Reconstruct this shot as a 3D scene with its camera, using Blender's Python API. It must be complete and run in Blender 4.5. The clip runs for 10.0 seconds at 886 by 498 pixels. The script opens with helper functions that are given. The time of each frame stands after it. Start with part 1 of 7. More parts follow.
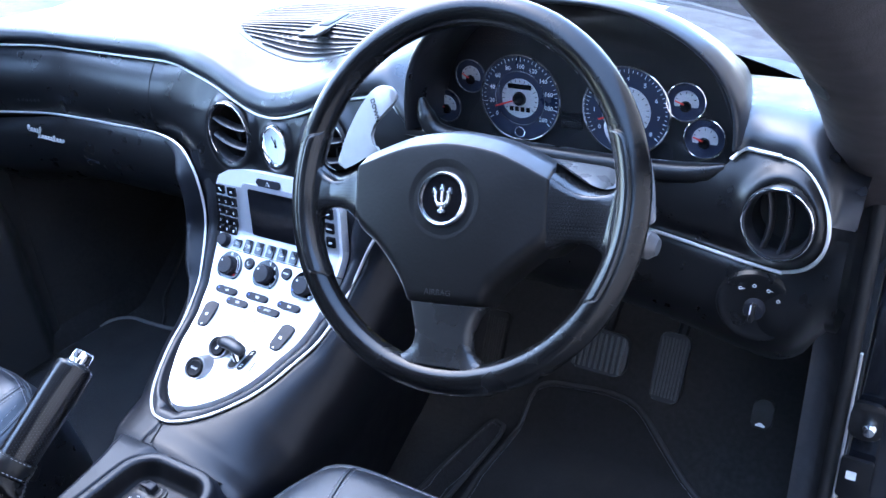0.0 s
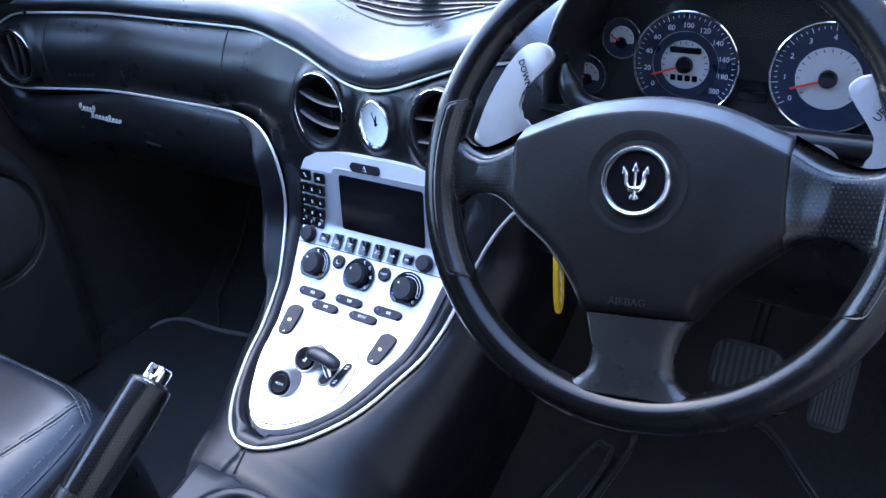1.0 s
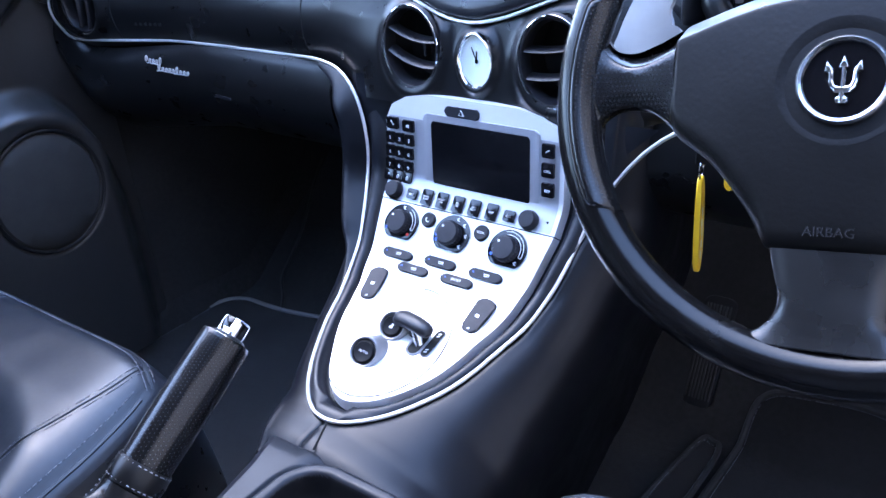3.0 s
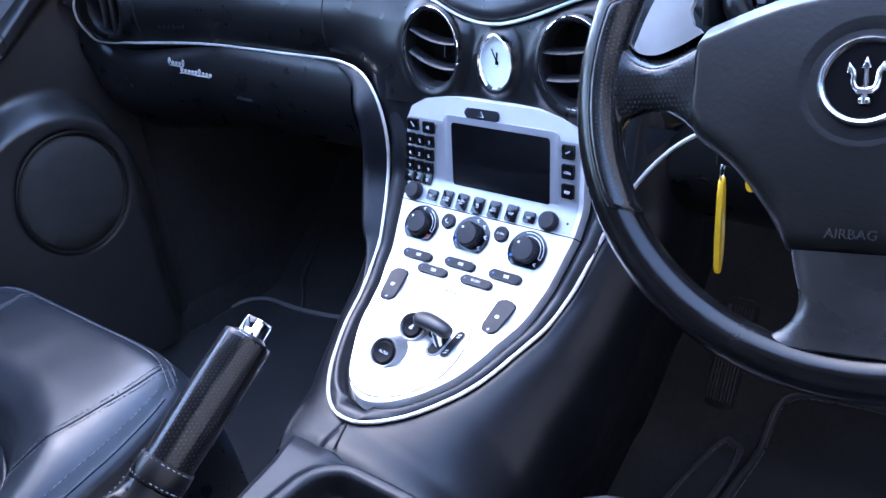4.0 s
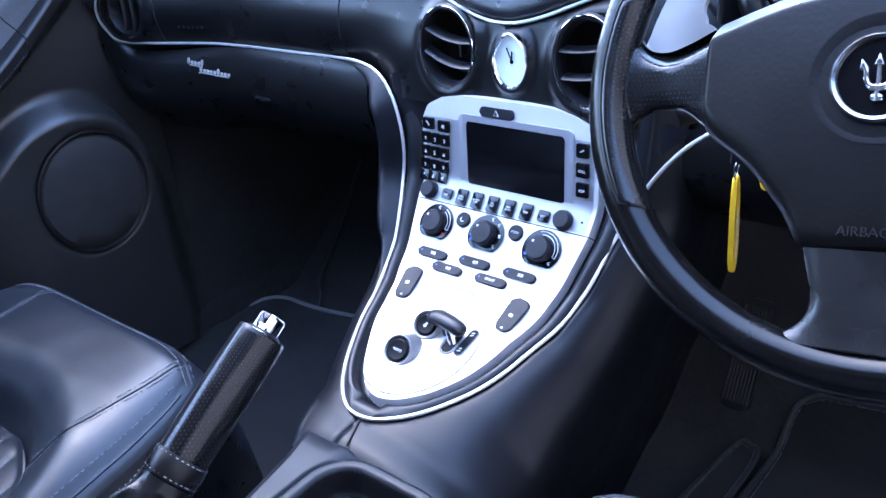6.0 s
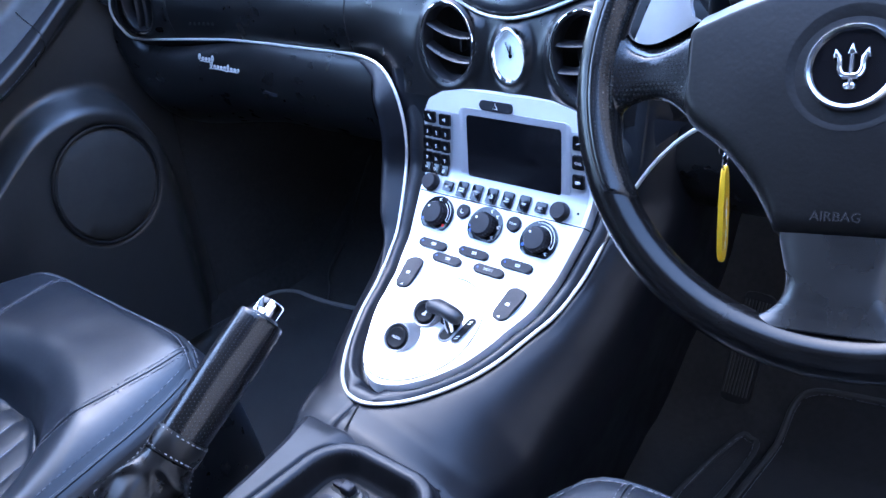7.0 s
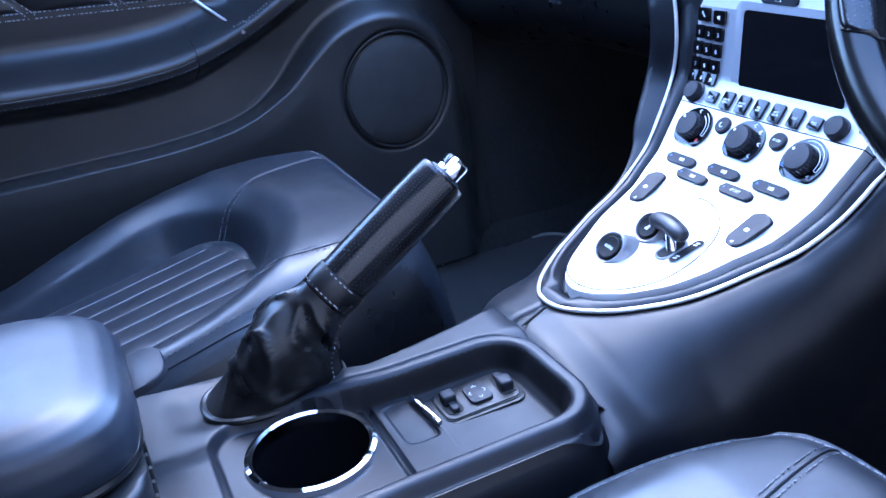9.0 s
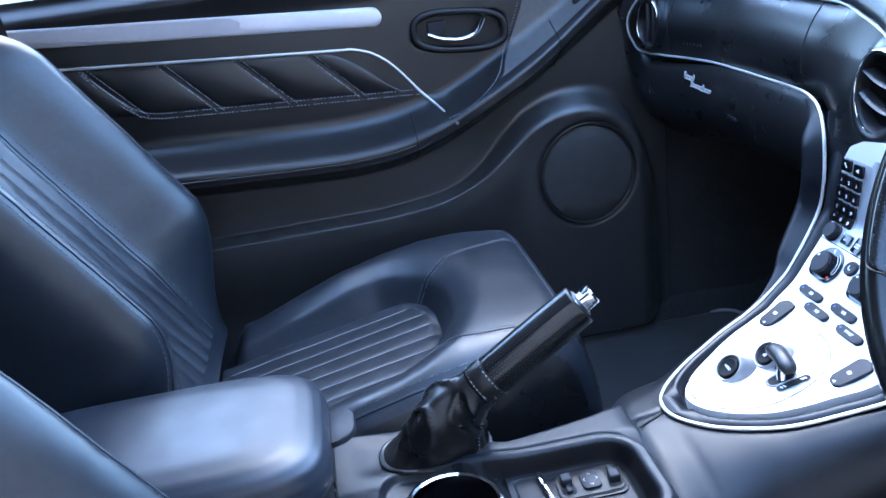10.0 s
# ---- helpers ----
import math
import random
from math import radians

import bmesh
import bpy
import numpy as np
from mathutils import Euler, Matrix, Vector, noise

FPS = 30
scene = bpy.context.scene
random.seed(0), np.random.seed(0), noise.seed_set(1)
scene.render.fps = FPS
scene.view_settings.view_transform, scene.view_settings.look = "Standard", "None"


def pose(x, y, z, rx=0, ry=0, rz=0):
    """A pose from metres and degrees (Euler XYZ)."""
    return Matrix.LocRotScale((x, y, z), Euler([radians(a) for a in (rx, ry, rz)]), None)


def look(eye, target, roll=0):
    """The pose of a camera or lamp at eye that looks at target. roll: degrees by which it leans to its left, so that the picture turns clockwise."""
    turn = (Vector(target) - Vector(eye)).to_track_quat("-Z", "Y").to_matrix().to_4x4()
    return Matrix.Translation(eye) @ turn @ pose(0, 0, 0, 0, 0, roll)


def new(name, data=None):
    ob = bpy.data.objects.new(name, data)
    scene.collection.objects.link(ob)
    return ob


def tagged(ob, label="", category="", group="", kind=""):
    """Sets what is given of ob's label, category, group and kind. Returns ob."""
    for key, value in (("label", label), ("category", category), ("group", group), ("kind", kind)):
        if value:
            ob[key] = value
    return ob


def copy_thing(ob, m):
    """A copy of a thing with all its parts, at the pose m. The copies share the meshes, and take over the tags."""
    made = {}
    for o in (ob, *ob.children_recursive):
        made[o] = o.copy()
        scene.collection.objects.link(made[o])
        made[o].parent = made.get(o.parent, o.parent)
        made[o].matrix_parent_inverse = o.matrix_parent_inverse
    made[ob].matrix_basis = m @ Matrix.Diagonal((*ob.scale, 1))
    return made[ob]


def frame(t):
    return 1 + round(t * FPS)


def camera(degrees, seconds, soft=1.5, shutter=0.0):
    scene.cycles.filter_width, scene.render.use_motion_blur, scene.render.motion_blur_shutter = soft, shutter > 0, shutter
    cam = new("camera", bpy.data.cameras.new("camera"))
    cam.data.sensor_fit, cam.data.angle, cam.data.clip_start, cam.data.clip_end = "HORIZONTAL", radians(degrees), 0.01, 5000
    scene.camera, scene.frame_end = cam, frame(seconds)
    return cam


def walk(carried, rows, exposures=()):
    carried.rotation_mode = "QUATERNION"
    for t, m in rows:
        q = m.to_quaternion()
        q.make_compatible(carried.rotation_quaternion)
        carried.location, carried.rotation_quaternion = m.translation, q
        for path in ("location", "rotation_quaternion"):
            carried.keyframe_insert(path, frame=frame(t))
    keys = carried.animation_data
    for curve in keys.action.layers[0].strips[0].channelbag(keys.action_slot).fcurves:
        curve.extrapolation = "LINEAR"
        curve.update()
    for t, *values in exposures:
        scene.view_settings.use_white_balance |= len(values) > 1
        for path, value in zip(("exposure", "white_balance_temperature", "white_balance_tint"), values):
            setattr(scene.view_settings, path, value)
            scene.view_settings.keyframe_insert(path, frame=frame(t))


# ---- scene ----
import functools

cam = camera(55.2, 10.0)
PATH = [
    (0, (0.758, -0.566, 0.99), (-0.211, 0.903, 0.04), -4.3),
    (0.5, (0.712, -0.536, 0.971), (-0.289, 0.915, 0.027), -4.2),
    (1, (0.577, -0.507, 0.917), (-0.433, 0.935, -0.032), -4.5),
    (1.5, (0.489, -0.478, 0.833), (-0.513, 0.973, -0.11), -4.6),
    (2, (0.477, -0.48, 0.82), (-0.538, 0.967, -0.116), -4.6),
    (2.5, (0.481, -0.481, 0.82), (-0.584, 0.935, -0.108), -4.8),
    (4, (0.484, -0.483, 0.822), (-0.658, 0.878, -0.096), -5.7),
    (4.5, (0.486, -0.481, 0.821), (-0.67, 0.87, -0.094), -5.9),
    (5, (0.488, -0.481, 0.82), (-0.679, 0.863, -0.092), -6.0),
    (5.5, (0.488, -0.481, 0.82), (-0.688, 0.856, -0.091), -6.1),
    (7, (0.518, -0.487, 0.817), (-0.694, 0.821, -0.088), -6.4),
    (7.5, (0.535, -0.464, 0.754), (-0.796, 0.736, -0.135), -6.5),
    (8, (0.525, -0.397, 0.693), (-0.982, 0.602, -0.161), -6.7),
    (8.5, (0.534, -0.386, 0.653), (-1.085, 0.436, -0.185), -7.0),
    (9, (0.558, -0.389, 0.684), (-1.129, 0.3, -0.139), -7.2),
    (9.5, (0.635, -0.408, 0.767), (-1.13, 0.103, -0.021), -7.5),
    (10, (0.701, -0.353, 0.83), (-1.146, -0.149, 0.09), -7.8),
]
LIGHT = [(0, 4.25, 5900, 10), (0.5, 3.73, 5950, 10), (1, 3.69, 6000, 12), (1.5, 3.90, 6000, 13), (2.5, 4.0, 6000, 15), (5.5, 4.05, 5900, 16), (7, 4.13, 5600, 13), (8, 4.25, 5250, 12), (9, 4.25, 5120, 13), (9.5, 4.1, 5200, 12), (10, 4.25, 5680, 5)]
walk(cam, [(t, look(eye, target, roll)) for t, eye, target, roll in PATH], LIGHT)

# ---- world and light ----
world = bpy.data.worlds.new("world")
scene.world = world
world.use_nodes = True
wn = world.node_tree
sky = wn.nodes.new("ShaderNodeTexSky")
sky.sky_type, sky.sun_disc = "NISHITA", False
sky.sun_elevation, sky.sun_rotation = radians(58), radians(-76)
sky.air_density, sky.dust_density, sky.ozone_density = 1.1, 0.8, 2.0
wn.links.new(sky.outputs[0], wn.nodes["Background"].inputs[0])
wn.nodes["Background"].inputs[1].default_value = 0.15
sun = new("sun", bpy.data.lights.new("sun", "SUN"))
sun.data.energy, sun.data.angle, sun.data.color = 0.08, radians(60), (0.93, 0.96, 1.0)
sun.matrix_world = look((0, 0, 0), (0.51, -0.13, -0.85))

# ---- materials ----


def surface(name, base, rough=0.5, metal=0.0, grain=0.0, scale=600.0, cells=False, var=0.25, var_scale=9.0, coat=0.0, rough_var=0.1, spec=0.5, sheen=0.0):
    """A surface with large-scale variation of colour and gloss, and a fine relief."""
    m = bpy.data.materials.new(name)
    m.use_nodes = True
    t, p = m.node_tree, m.node_tree.nodes["Principled BSDF"]
    at = t.nodes.new("ShaderNodeTexCoord").outputs["Object"]

    def noise_at(s, detail=4.0):
        n = t.nodes.new("ShaderNodeTexNoise")
        n.inputs["Scale"].default_value, n.inputs["Detail"].default_value = s, detail
        t.links.new(at, n.inputs["Vector"])
        return n.outputs["Fac"]

    ramp = t.nodes.new("ShaderNodeMapRange")
    ramp.inputs[3].default_value, ramp.inputs[4].default_value = 1 - var, 1 + var
    mixed = t.nodes.new("ShaderNodeMath")
    mixed.operation = "ADD"
    half = t.nodes.new("ShaderNodeMath")
    half.operation = "MULTIPLY"
    half.inputs[1].default_value = 0.5
    t.links.new(noise_at(var_scale), mixed.inputs[0])
    t.links.new(noise_at(var_scale * 14, 6.0), mixed.inputs[1])
    t.links.new(mixed.outputs[0], half.inputs[0])
    t.links.new(half.outputs[0], ramp.inputs[0])
    ramp.inputs[1].default_value, ramp.inputs[2].default_value = 0.3, 0.7
    shade = t.nodes.new("ShaderNodeMix")
    shade.data_type, shade.blend_type = "RGBA", "MULTIPLY"
    shade.inputs["Factor"].default_value = 1.0
    shade.inputs[6].default_value = (*base, 1)
    t.links.new(ramp.outputs[0], shade.inputs[7])
    t.links.new(shade.outputs[2], p.inputs["Base Color"])
    gloss = t.nodes.new("ShaderNodeMapRange")
    gloss.inputs[1].default_value, gloss.inputs[2].default_value = 0.3, 0.7
    gloss.inputs[3].default_value, gloss.inputs[4].default_value = max(0.02, rough - rough_var), min(1.0, rough + rough_var)
    t.links.new(noise_at(var_scale * 4), gloss.inputs[0])
    t.links.new(gloss.outputs[0], p.inputs["Roughness"])
    p.inputs["Metallic"].default_value = metal
    p.inputs["Coat Weight"].default_value = coat
    p.inputs["Specular IOR Level"].default_value = spec
    if sheen:
        p.inputs["Sheen Weight"].default_value = sheen
    if grain:
        bump = t.nodes.new("ShaderNodeBump")
        bump.inputs["Strength"].default_value, bump.inputs["Distance"].default_value = grain, 0.0006
        if cells:
            v = t.nodes.new("ShaderNodeTexVoronoi")
            v.inputs["Scale"].default_value = scale
            t.links.new(at, v.inputs["Vector"])
            t.links.new(v.outputs["Distance"], bump.inputs["Height"])
        else:
            t.links.new(noise_at(scale, 5.0), bump.inputs["Height"])
        t.links.new(bump.outputs[0], p.inputs["Normal"])
    return m


def perforated(name, base, rough, pitch, hole, pale):
    """Leather with staggered rows of small punched holes, laid out by the mesh's own metres."""
    m = surface(name, base, rough, grain=0.02, scale=260, var=0.15, spec=0.50, rough_var=0.05)
    t, p = m.node_tree, m.node_tree.nodes["Principled BSDF"]
    uv = t.nodes.new("ShaderNodeTexCoord").outputs["UV"]
    split = t.nodes.new("ShaderNodeSeparateXYZ")
    t.links.new(uv, split.inputs[0])

    def op(kind, a, b=None):
        n = t.nodes.new("ShaderNodeMath")
        n.operation = kind
        for k, value in enumerate((a, b)):
            if value is None:
                continue
            if isinstance(value, (int, float)):
                n.inputs[k].default_value = value
            else:
                t.links.new(value, n.inputs[k])
        return n.outputs[0]

    x, y = op("DIVIDE", split.outputs[0], pitch), op("DIVIDE", split.outputs[1], pitch)
    odd = op("MULTIPLY", op("FLOORED_MODULO", op("FLOOR", y), 2.0), 0.5)
    fx = op("SUBTRACT", op("FRACT", op("ADD", x, odd)), 0.5)
    fy = op("SUBTRACT", op("FRACT", y), 0.5)
    far = op("SQRT", op("ADD", op("MULTIPLY", fx, fx), op("MULTIPLY", fy, fy)))
    mask = op("LESS_THAN", far, hole)
    mix = t.nodes.new("ShaderNodeMix")
    mix.data_type = "RGBA"
    t.links.new(mask, mix.inputs["Factor"])
    old = p.inputs["Base Color"].links[0].from_socket
    t.links.new(old, mix.inputs[6])
    # holes tinted paler than the leather, as painted glints
    mix.inputs[7].default_value = (pale, pale, pale * 1.06, 1)
    t.links.new(mix.outputs[2], p.inputs["Base Color"])
    bump = t.nodes.new("ShaderNodeBump")
    bump.invert = True
    bump.inputs["Strength"].default_value, bump.inputs["Distance"].default_value = 0.6, 0.0006
    t.links.new(mask, bump.inputs["Height"])
    t.links.new(p.inputs["Normal"].links[0].from_socket, bump.inputs["Normal"])
    t.links.new(bump.outputs[0], p.inputs["Normal"])
    return m


def glass(name, tint=(1, 1, 1)):
    m = bpy.data.materials.new(name)
    m.use_nodes = True
    p = m.node_tree.nodes["Principled BSDF"]
    p.inputs["Base Color"].default_value = (*tint, 1)
    p.inputs["Roughness"].default_value = 0.0
    p.inputs["Transmission Weight"].default_value = 1.0
    p.inputs["IOR"].default_value = 1.1
    return m


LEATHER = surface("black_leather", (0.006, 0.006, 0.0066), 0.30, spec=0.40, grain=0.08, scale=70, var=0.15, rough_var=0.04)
DOOR_LEATHER = surface("door_leather", (0.0105, 0.0093, 0.0092), 0.35, spec=0.55, grain=0.08, scale=70, var=0.2, rough_var=0.05)
DOOR_PLASTIC = surface("door_plastic", (0.025, 0.0245, 0.0245), 0.40, spec=0.85, grain=0.1, scale=260, var=0.15)
# door leather with the window light at the corner put into its base
LIT_CORNER = surface("lit_corner_leather", (0.090, 0.088, 0.087), 0.42, spec=0.5, grain=0.1, scale=90, var=0.15)
STACK_LEATHER = surface("stack_leather", (0.0048, 0.0055, 0.0080), 0.38, spec=0.30, grain=0.12, scale=70, var=0.2, rough_var=0.05)
ARM_LEATHER = surface("armrest_leather", (0.013, 0.016, 0.023), 0.38, spec=0.46, grain=0.15, scale=60, var=0.25, rough_var=0.05)
SEAT_LEATHER = surface("seat_leather", (0.0118, 0.0146, 0.0198), 0.35, spec=0.48, grain=0.22, scale=60, var=0.4, rough_var=0.05)
# column plastic, its base raised to carry the strong light on the cover
LIT_COWL = surface("lit_column_plastic", (0.11, 0.115, 0.12), 0.34, spec=0.6, grain=0.06, scale=400, var=0.1)
SOFT_TOP = surface("dash_leather", (0.011, 0.012, 0.015), 0.36, spec=0.75, grain=0.03, scale=260)
PERF = perforated("perforated_leather", (0.0060, 0.0060, 0.0064), 0.22, 0.0030, 0.16, 0.020)
PERF_GRIP = perforated("perforated_grip_leather", (0.0065, 0.0062, 0.0065), 0.20, 0.0029, 0.13, 0.045)
GAITER_LEATHER = surface("gaiter_leather", (0.0050, 0.0046, 0.0047), 0.30, spec=0.42, grain=0.06, scale=90)
RIM_LEATHER = surface("rim_leather", (0.0035, 0.0033, 0.0034), 0.24, grain=0.10, scale=90, rough_var=0.06, spec=0.36)
SPOKE_LEATHER = surface("spoke_leather", (0.0125, 0.0125, 0.013), 0.27, grain=0.10, scale=60, rough_var=0.07, var=0.15)
PAD = surface("airbag_plastic", (0.0055, 0.0052, 0.0053), 0.38, spec=0.20, grain=0.25, scale=300, var=0.12, rough_var=0.04)
CAP = surface("button_cap", (0.006, 0.006, 0.007), 0.5, spec=0.15)
SATIN_BLACK = surface("satin_black", (0.010, 0.010, 0.012), 0.36, grain=0.1, scale=1500)
RENDERED = surface("wall_render", (0.34, 0.285, 0.255), 0.9, grain=0.8, scale=60, var=0.3, var_scale=1.2)
PLASTIC = surface("black_plastic", (0.009, 0.009, 0.010), 0.38, spec=0.34, grain=0.05, scale=300, rough_var=0.05)
DECK = surface("console_plastic", (0.0085, 0.0098, 0.0135), 0.42, spec=0.30, grain=0.05, scale=260, rough_var=0.05)
BUTTON = surface("button_rubber", (0.014, 0.015, 0.020), 0.5, spec=0.25, grain=0.15, scale=1500)
STALK_END = surface("stalk_grey", (0.10, 0.10, 0.105), 0.35, spec=0.5)
GLOSS = surface("gloss_black", (0.004, 0.004, 0.005), 0.08, rough_var=0.03, var=0.1)
VOID = surface("dark_void", (0.004, 0.004, 0.004), 0.8)
CHANNEL = surface("channel_leather", (0.0065, 0.0072, 0.0100), 0.38, spec=0.36, grain=0.2, scale=900)
CARPET = surface("carpet", (0.025, 0.0245, 0.0245), 0.95, grain=1.0, scale=1400, var=0.4, sheen=0.15, spec=0.2)
SPEAKER_CLOTH = surface("speaker_cloth", (0.034, 0.034, 0.034), 0.7, spec=0.4, grain=0.6, scale=1600, var=0.15)
MAT_PILE = surface("mat_pile", (0.015, 0.0146, 0.015), 0.95, grain=1.0, scale=1100, var=0.35, sheen=0.2, spec=0.2)
SILVER = surface("silver_paint", (0.70, 0.71, 0.73), 0.34, metal=0.25, grain=0.05, scale=2500, var=0.02, rough_var=0.04)
RADIO = surface("radio_silver", (0.40, 0.41, 0.44), 0.36, metal=0.45, grain=0.05, scale=2500, var=0.03, rough_var=0.04)
STRIP = surface("satin_strip", (0.66, 0.66, 0.64), 0.36, metal=0.6, var=0.04, rough_var=0.05)
POLISHED = surface("polished_metal", (0.78, 0.78, 0.80), 0.17, metal=1.0, var=0.03, rough_var=0.03)
CHROME = surface("chrome", (0.85, 0.85, 0.86), 0.07, metal=1.0, var=0.03, rough_var=0.03)
ALLOY = surface("paddle_alloy", (0.27, 0.272, 0.283), 0.42, metal=0.6, grain=0.1, scale=1800, var=0.06)
BAR = surface("brushed_bar", (0.62, 0.60, 0.64), 0.40, metal=0.35, grain=0.04, scale=300, var=0.05)
THREAD = surface("thread", (0.16, 0.165, 0.185), 0.8, grain=0.5, scale=3000)
PALE_THREAD = surface("pale_thread", (0.30, 0.30, 0.31), 0.8, grain=0.5, scale=3000)
WORN_RUBBER = surface("worn_rubber", (0.050, 0.049, 0.048), 0.6, var=0.3, var_scale=30)
WHITE = surface("white_print", (0.75, 0.76, 0.78), 0.5, var=0.03)
DIM_PRINT = surface("grey_print", (0.0080, 0.0080, 0.0086), 0.45, var=0.05)
RED = surface("red_print", (0.7, 0.03, 0.02), 0.45, var=0.05)
BLUE = surface("blue_print", (0.03, 0.12, 0.6), 0.45, var=0.05)
INSTRUMENT = surface("instrument_plastic", (0.010, 0.010, 0.0115), 0.5, spec=0.3, var=0.1)
DIAL = surface("dial_blue", (0.013, 0.018, 0.040), 0.35, var=0.1)
DIAL_SILVER = surface("dial_silver", (0.46, 0.46, 0.47), 0.4, metal=0.2, var=0.06)
CLOCK_FACE = surface("clock_ivory", (0.78, 0.80, 0.76), 0.35, var=0.03)
YELLOW = surface("tag_yellow", (0.85, 0.53, 0.02), 0.4, grain=0.1, scale=900, var=0.08)
PILLAR = surface("pillar_fabric", (0.026, 0.0195, 0.0195), 0.75, grain=0.5, scale=900, var=0.2)
JAMB = surface("jamb_vinyl", (0.050, 0.047, 0.050), 0.5, grain=0.2, scale=300, var=0.2)
SEAL = surface("rubber_seal", (0.010, 0.010, 0.011), 0.5, grain=0.3, scale=500)
PAINT = surface("body_paint", (0.008, 0.009, 0.012), 0.12, coat=0.8, var=0.1, rough_var=0.04)
HEADLINER = surface("headliner", (0.24, 0.205, 0.18), 0.9, grain=0.5, scale=900)
ASPHALT = surface("asphalt", (0.075, 0.07, 0.065), 0.9, grain=1.0, scale=120, var=0.3, var_scale=1.5)
PALE_BINDING = surface("pale_mat_binding", (0.20, 0.195, 0.19), 0.6, var=0.1)
BINDING = surface("mat_binding", (0.030, 0.029, 0.030), 0.6, var=0.1)


def lens_cover(name):
    """A thin clear cover: see-through, with a mirror gloss at slanting angles."""
    m = bpy.data.materials.new(name)
    m.use_nodes = True
    t = m.node_tree
    clear, gloss = t.nodes.new("ShaderNodeBsdfTransparent"), t.nodes.new("ShaderNodeBsdfGlossy")
    gloss.inputs["Roughness"].default_value = 0.02
    edge, mix = t.nodes.new("ShaderNodeLayerWeight"), t.nodes.new("ShaderNodeMixShader")
    curve, amount = t.nodes.new("ShaderNodeMath"), t.nodes.new("ShaderNodeMath")
    curve.operation, amount.operation = "POWER", "MULTIPLY_ADD"
    curve.inputs[1].default_value = 5.0
    amount.inputs[1].default_value, amount.inputs[2].default_value = 0.7, 0.04
    t.links.new(edge.outputs["Facing"], curve.inputs[0])
    t.links.new(curve.outputs[0], amount.inputs[0])
    t.links.new(amount.outputs[0], mix.inputs[0])
    t.links.new(clear.outputs[0], mix.inputs[1])
    t.links.new(gloss.outputs[0], mix.inputs[2])
    t.links.new(mix.outputs[0], t.nodes["Material Output"].inputs["Surface"])
    return m


COVER = lens_cover("clear_cover")
GLASS = glass("clear_glass", (0.96, 0.99, 0.98))

# ---- mesh helpers ----
WORLD = {}


def thing(name, place, label, category, group="", kind=""):
    ob = new(name)
    ob.location = place
    ob.empty_display_size = 0.05
    WORLD[ob] = Matrix.Translation(place)
    return tagged(ob, label, category, group, kind)


def finish(bm, material, name, sharp=38):
    bmesh.ops.recalc_face_normals(bm, faces=bm.faces)
    me = bpy.data.meshes.new(name)
    bm.to_mesh(me)
    bm.free()
    for poly in me.polygons:
        poly.use_smooth = True
    me.set_sharp_from_angle(angle=radians(sharp))
    me.materials.append(material)
    return me


def part(name, bm, material, parent, label="", sharp=38):
    """Links a bmesh, given in world coordinates, as one mesh object under a thing or a part."""
    return place_mesh(name, finish(bm, material, name, sharp), parent, label)


def place_mesh(name, me, parent, label="", m=None):
    ob = new(name, me)
    WORLD[ob] = Matrix.Identity(4) if m is None else m
    if parent is not None:
        ob.parent = parent
        ob.matrix_parent_inverse = WORLD[parent].inverted()
    if m is not None:
        ob.matrix_basis = m
    return tagged(ob, label)


def alone(name, bm, material, label, category, group="", kind="", sharp=38):
    return tagged(part(name, bm, material, None, "", sharp), label, category, group, kind)


def sheet(fn, nu, nv, wrap_u=False, wrap_v=False, su=1.0, sv=1.0):
    """A grid mesh of fn(u, v), u and v in 0..1; su, sv: the metres that its own coordinates span."""
    bm = bmesh.new()
    uv = bm.loops.layers.uv.new("UVMap")
    cu, cv = (nu if wrap_u else nu + 1), (nv if wrap_v else nv + 1)
    vs = [[bm.verts.new(fn(i / nu, j / nv)) for j in range(cv)] for i in range(cu)]
    for i in range(nu):
        for j in range(nv):
            quad = (vs[i][j], vs[(i + 1) % cu][j], vs[(i + 1) % cu][(j + 1) % cv], vs[i][(j + 1) % cv])
            f = bm.faces.new(quad)
            for loop, (a, b) in zip(f.loops, ((i, j), (i + 1, j), (i + 1, j + 1), (i, j + 1))):
                loop[uv].uv = (su * a / nu, sv * b / nv)
    return bm


def close_holes(bm):
    bmesh.ops.holes_fill(bm, edges=[e for e in bm.edges if e.is_boundary], sides=0)
    return bm


def catmull(points, n=8, closed=False):
    """A smooth curve through some points."""
    p = [Vector(q) for q in points]
    k = len(p)
    out = []
    for i in range(k if closed else k - 1):
        if closed:
            a, b, c, d = (p[(i + o) % k] for o in (-1, 0, 1, 2))
        else:
            a, b, c, d = p[max(i - 1, 0)], p[i], p[i + 1], p[min(i + 2, k - 1)]
        for j in range(n):
            t = j / n
            out.append(0.5 * (2 * b + (c - a) * t + (2 * a - 5 * b + 4 * c - d) * t * t + (3 * b - a - 3 * c + d) * t**3))
    if not closed:
        out.append(p[-1])
    return out


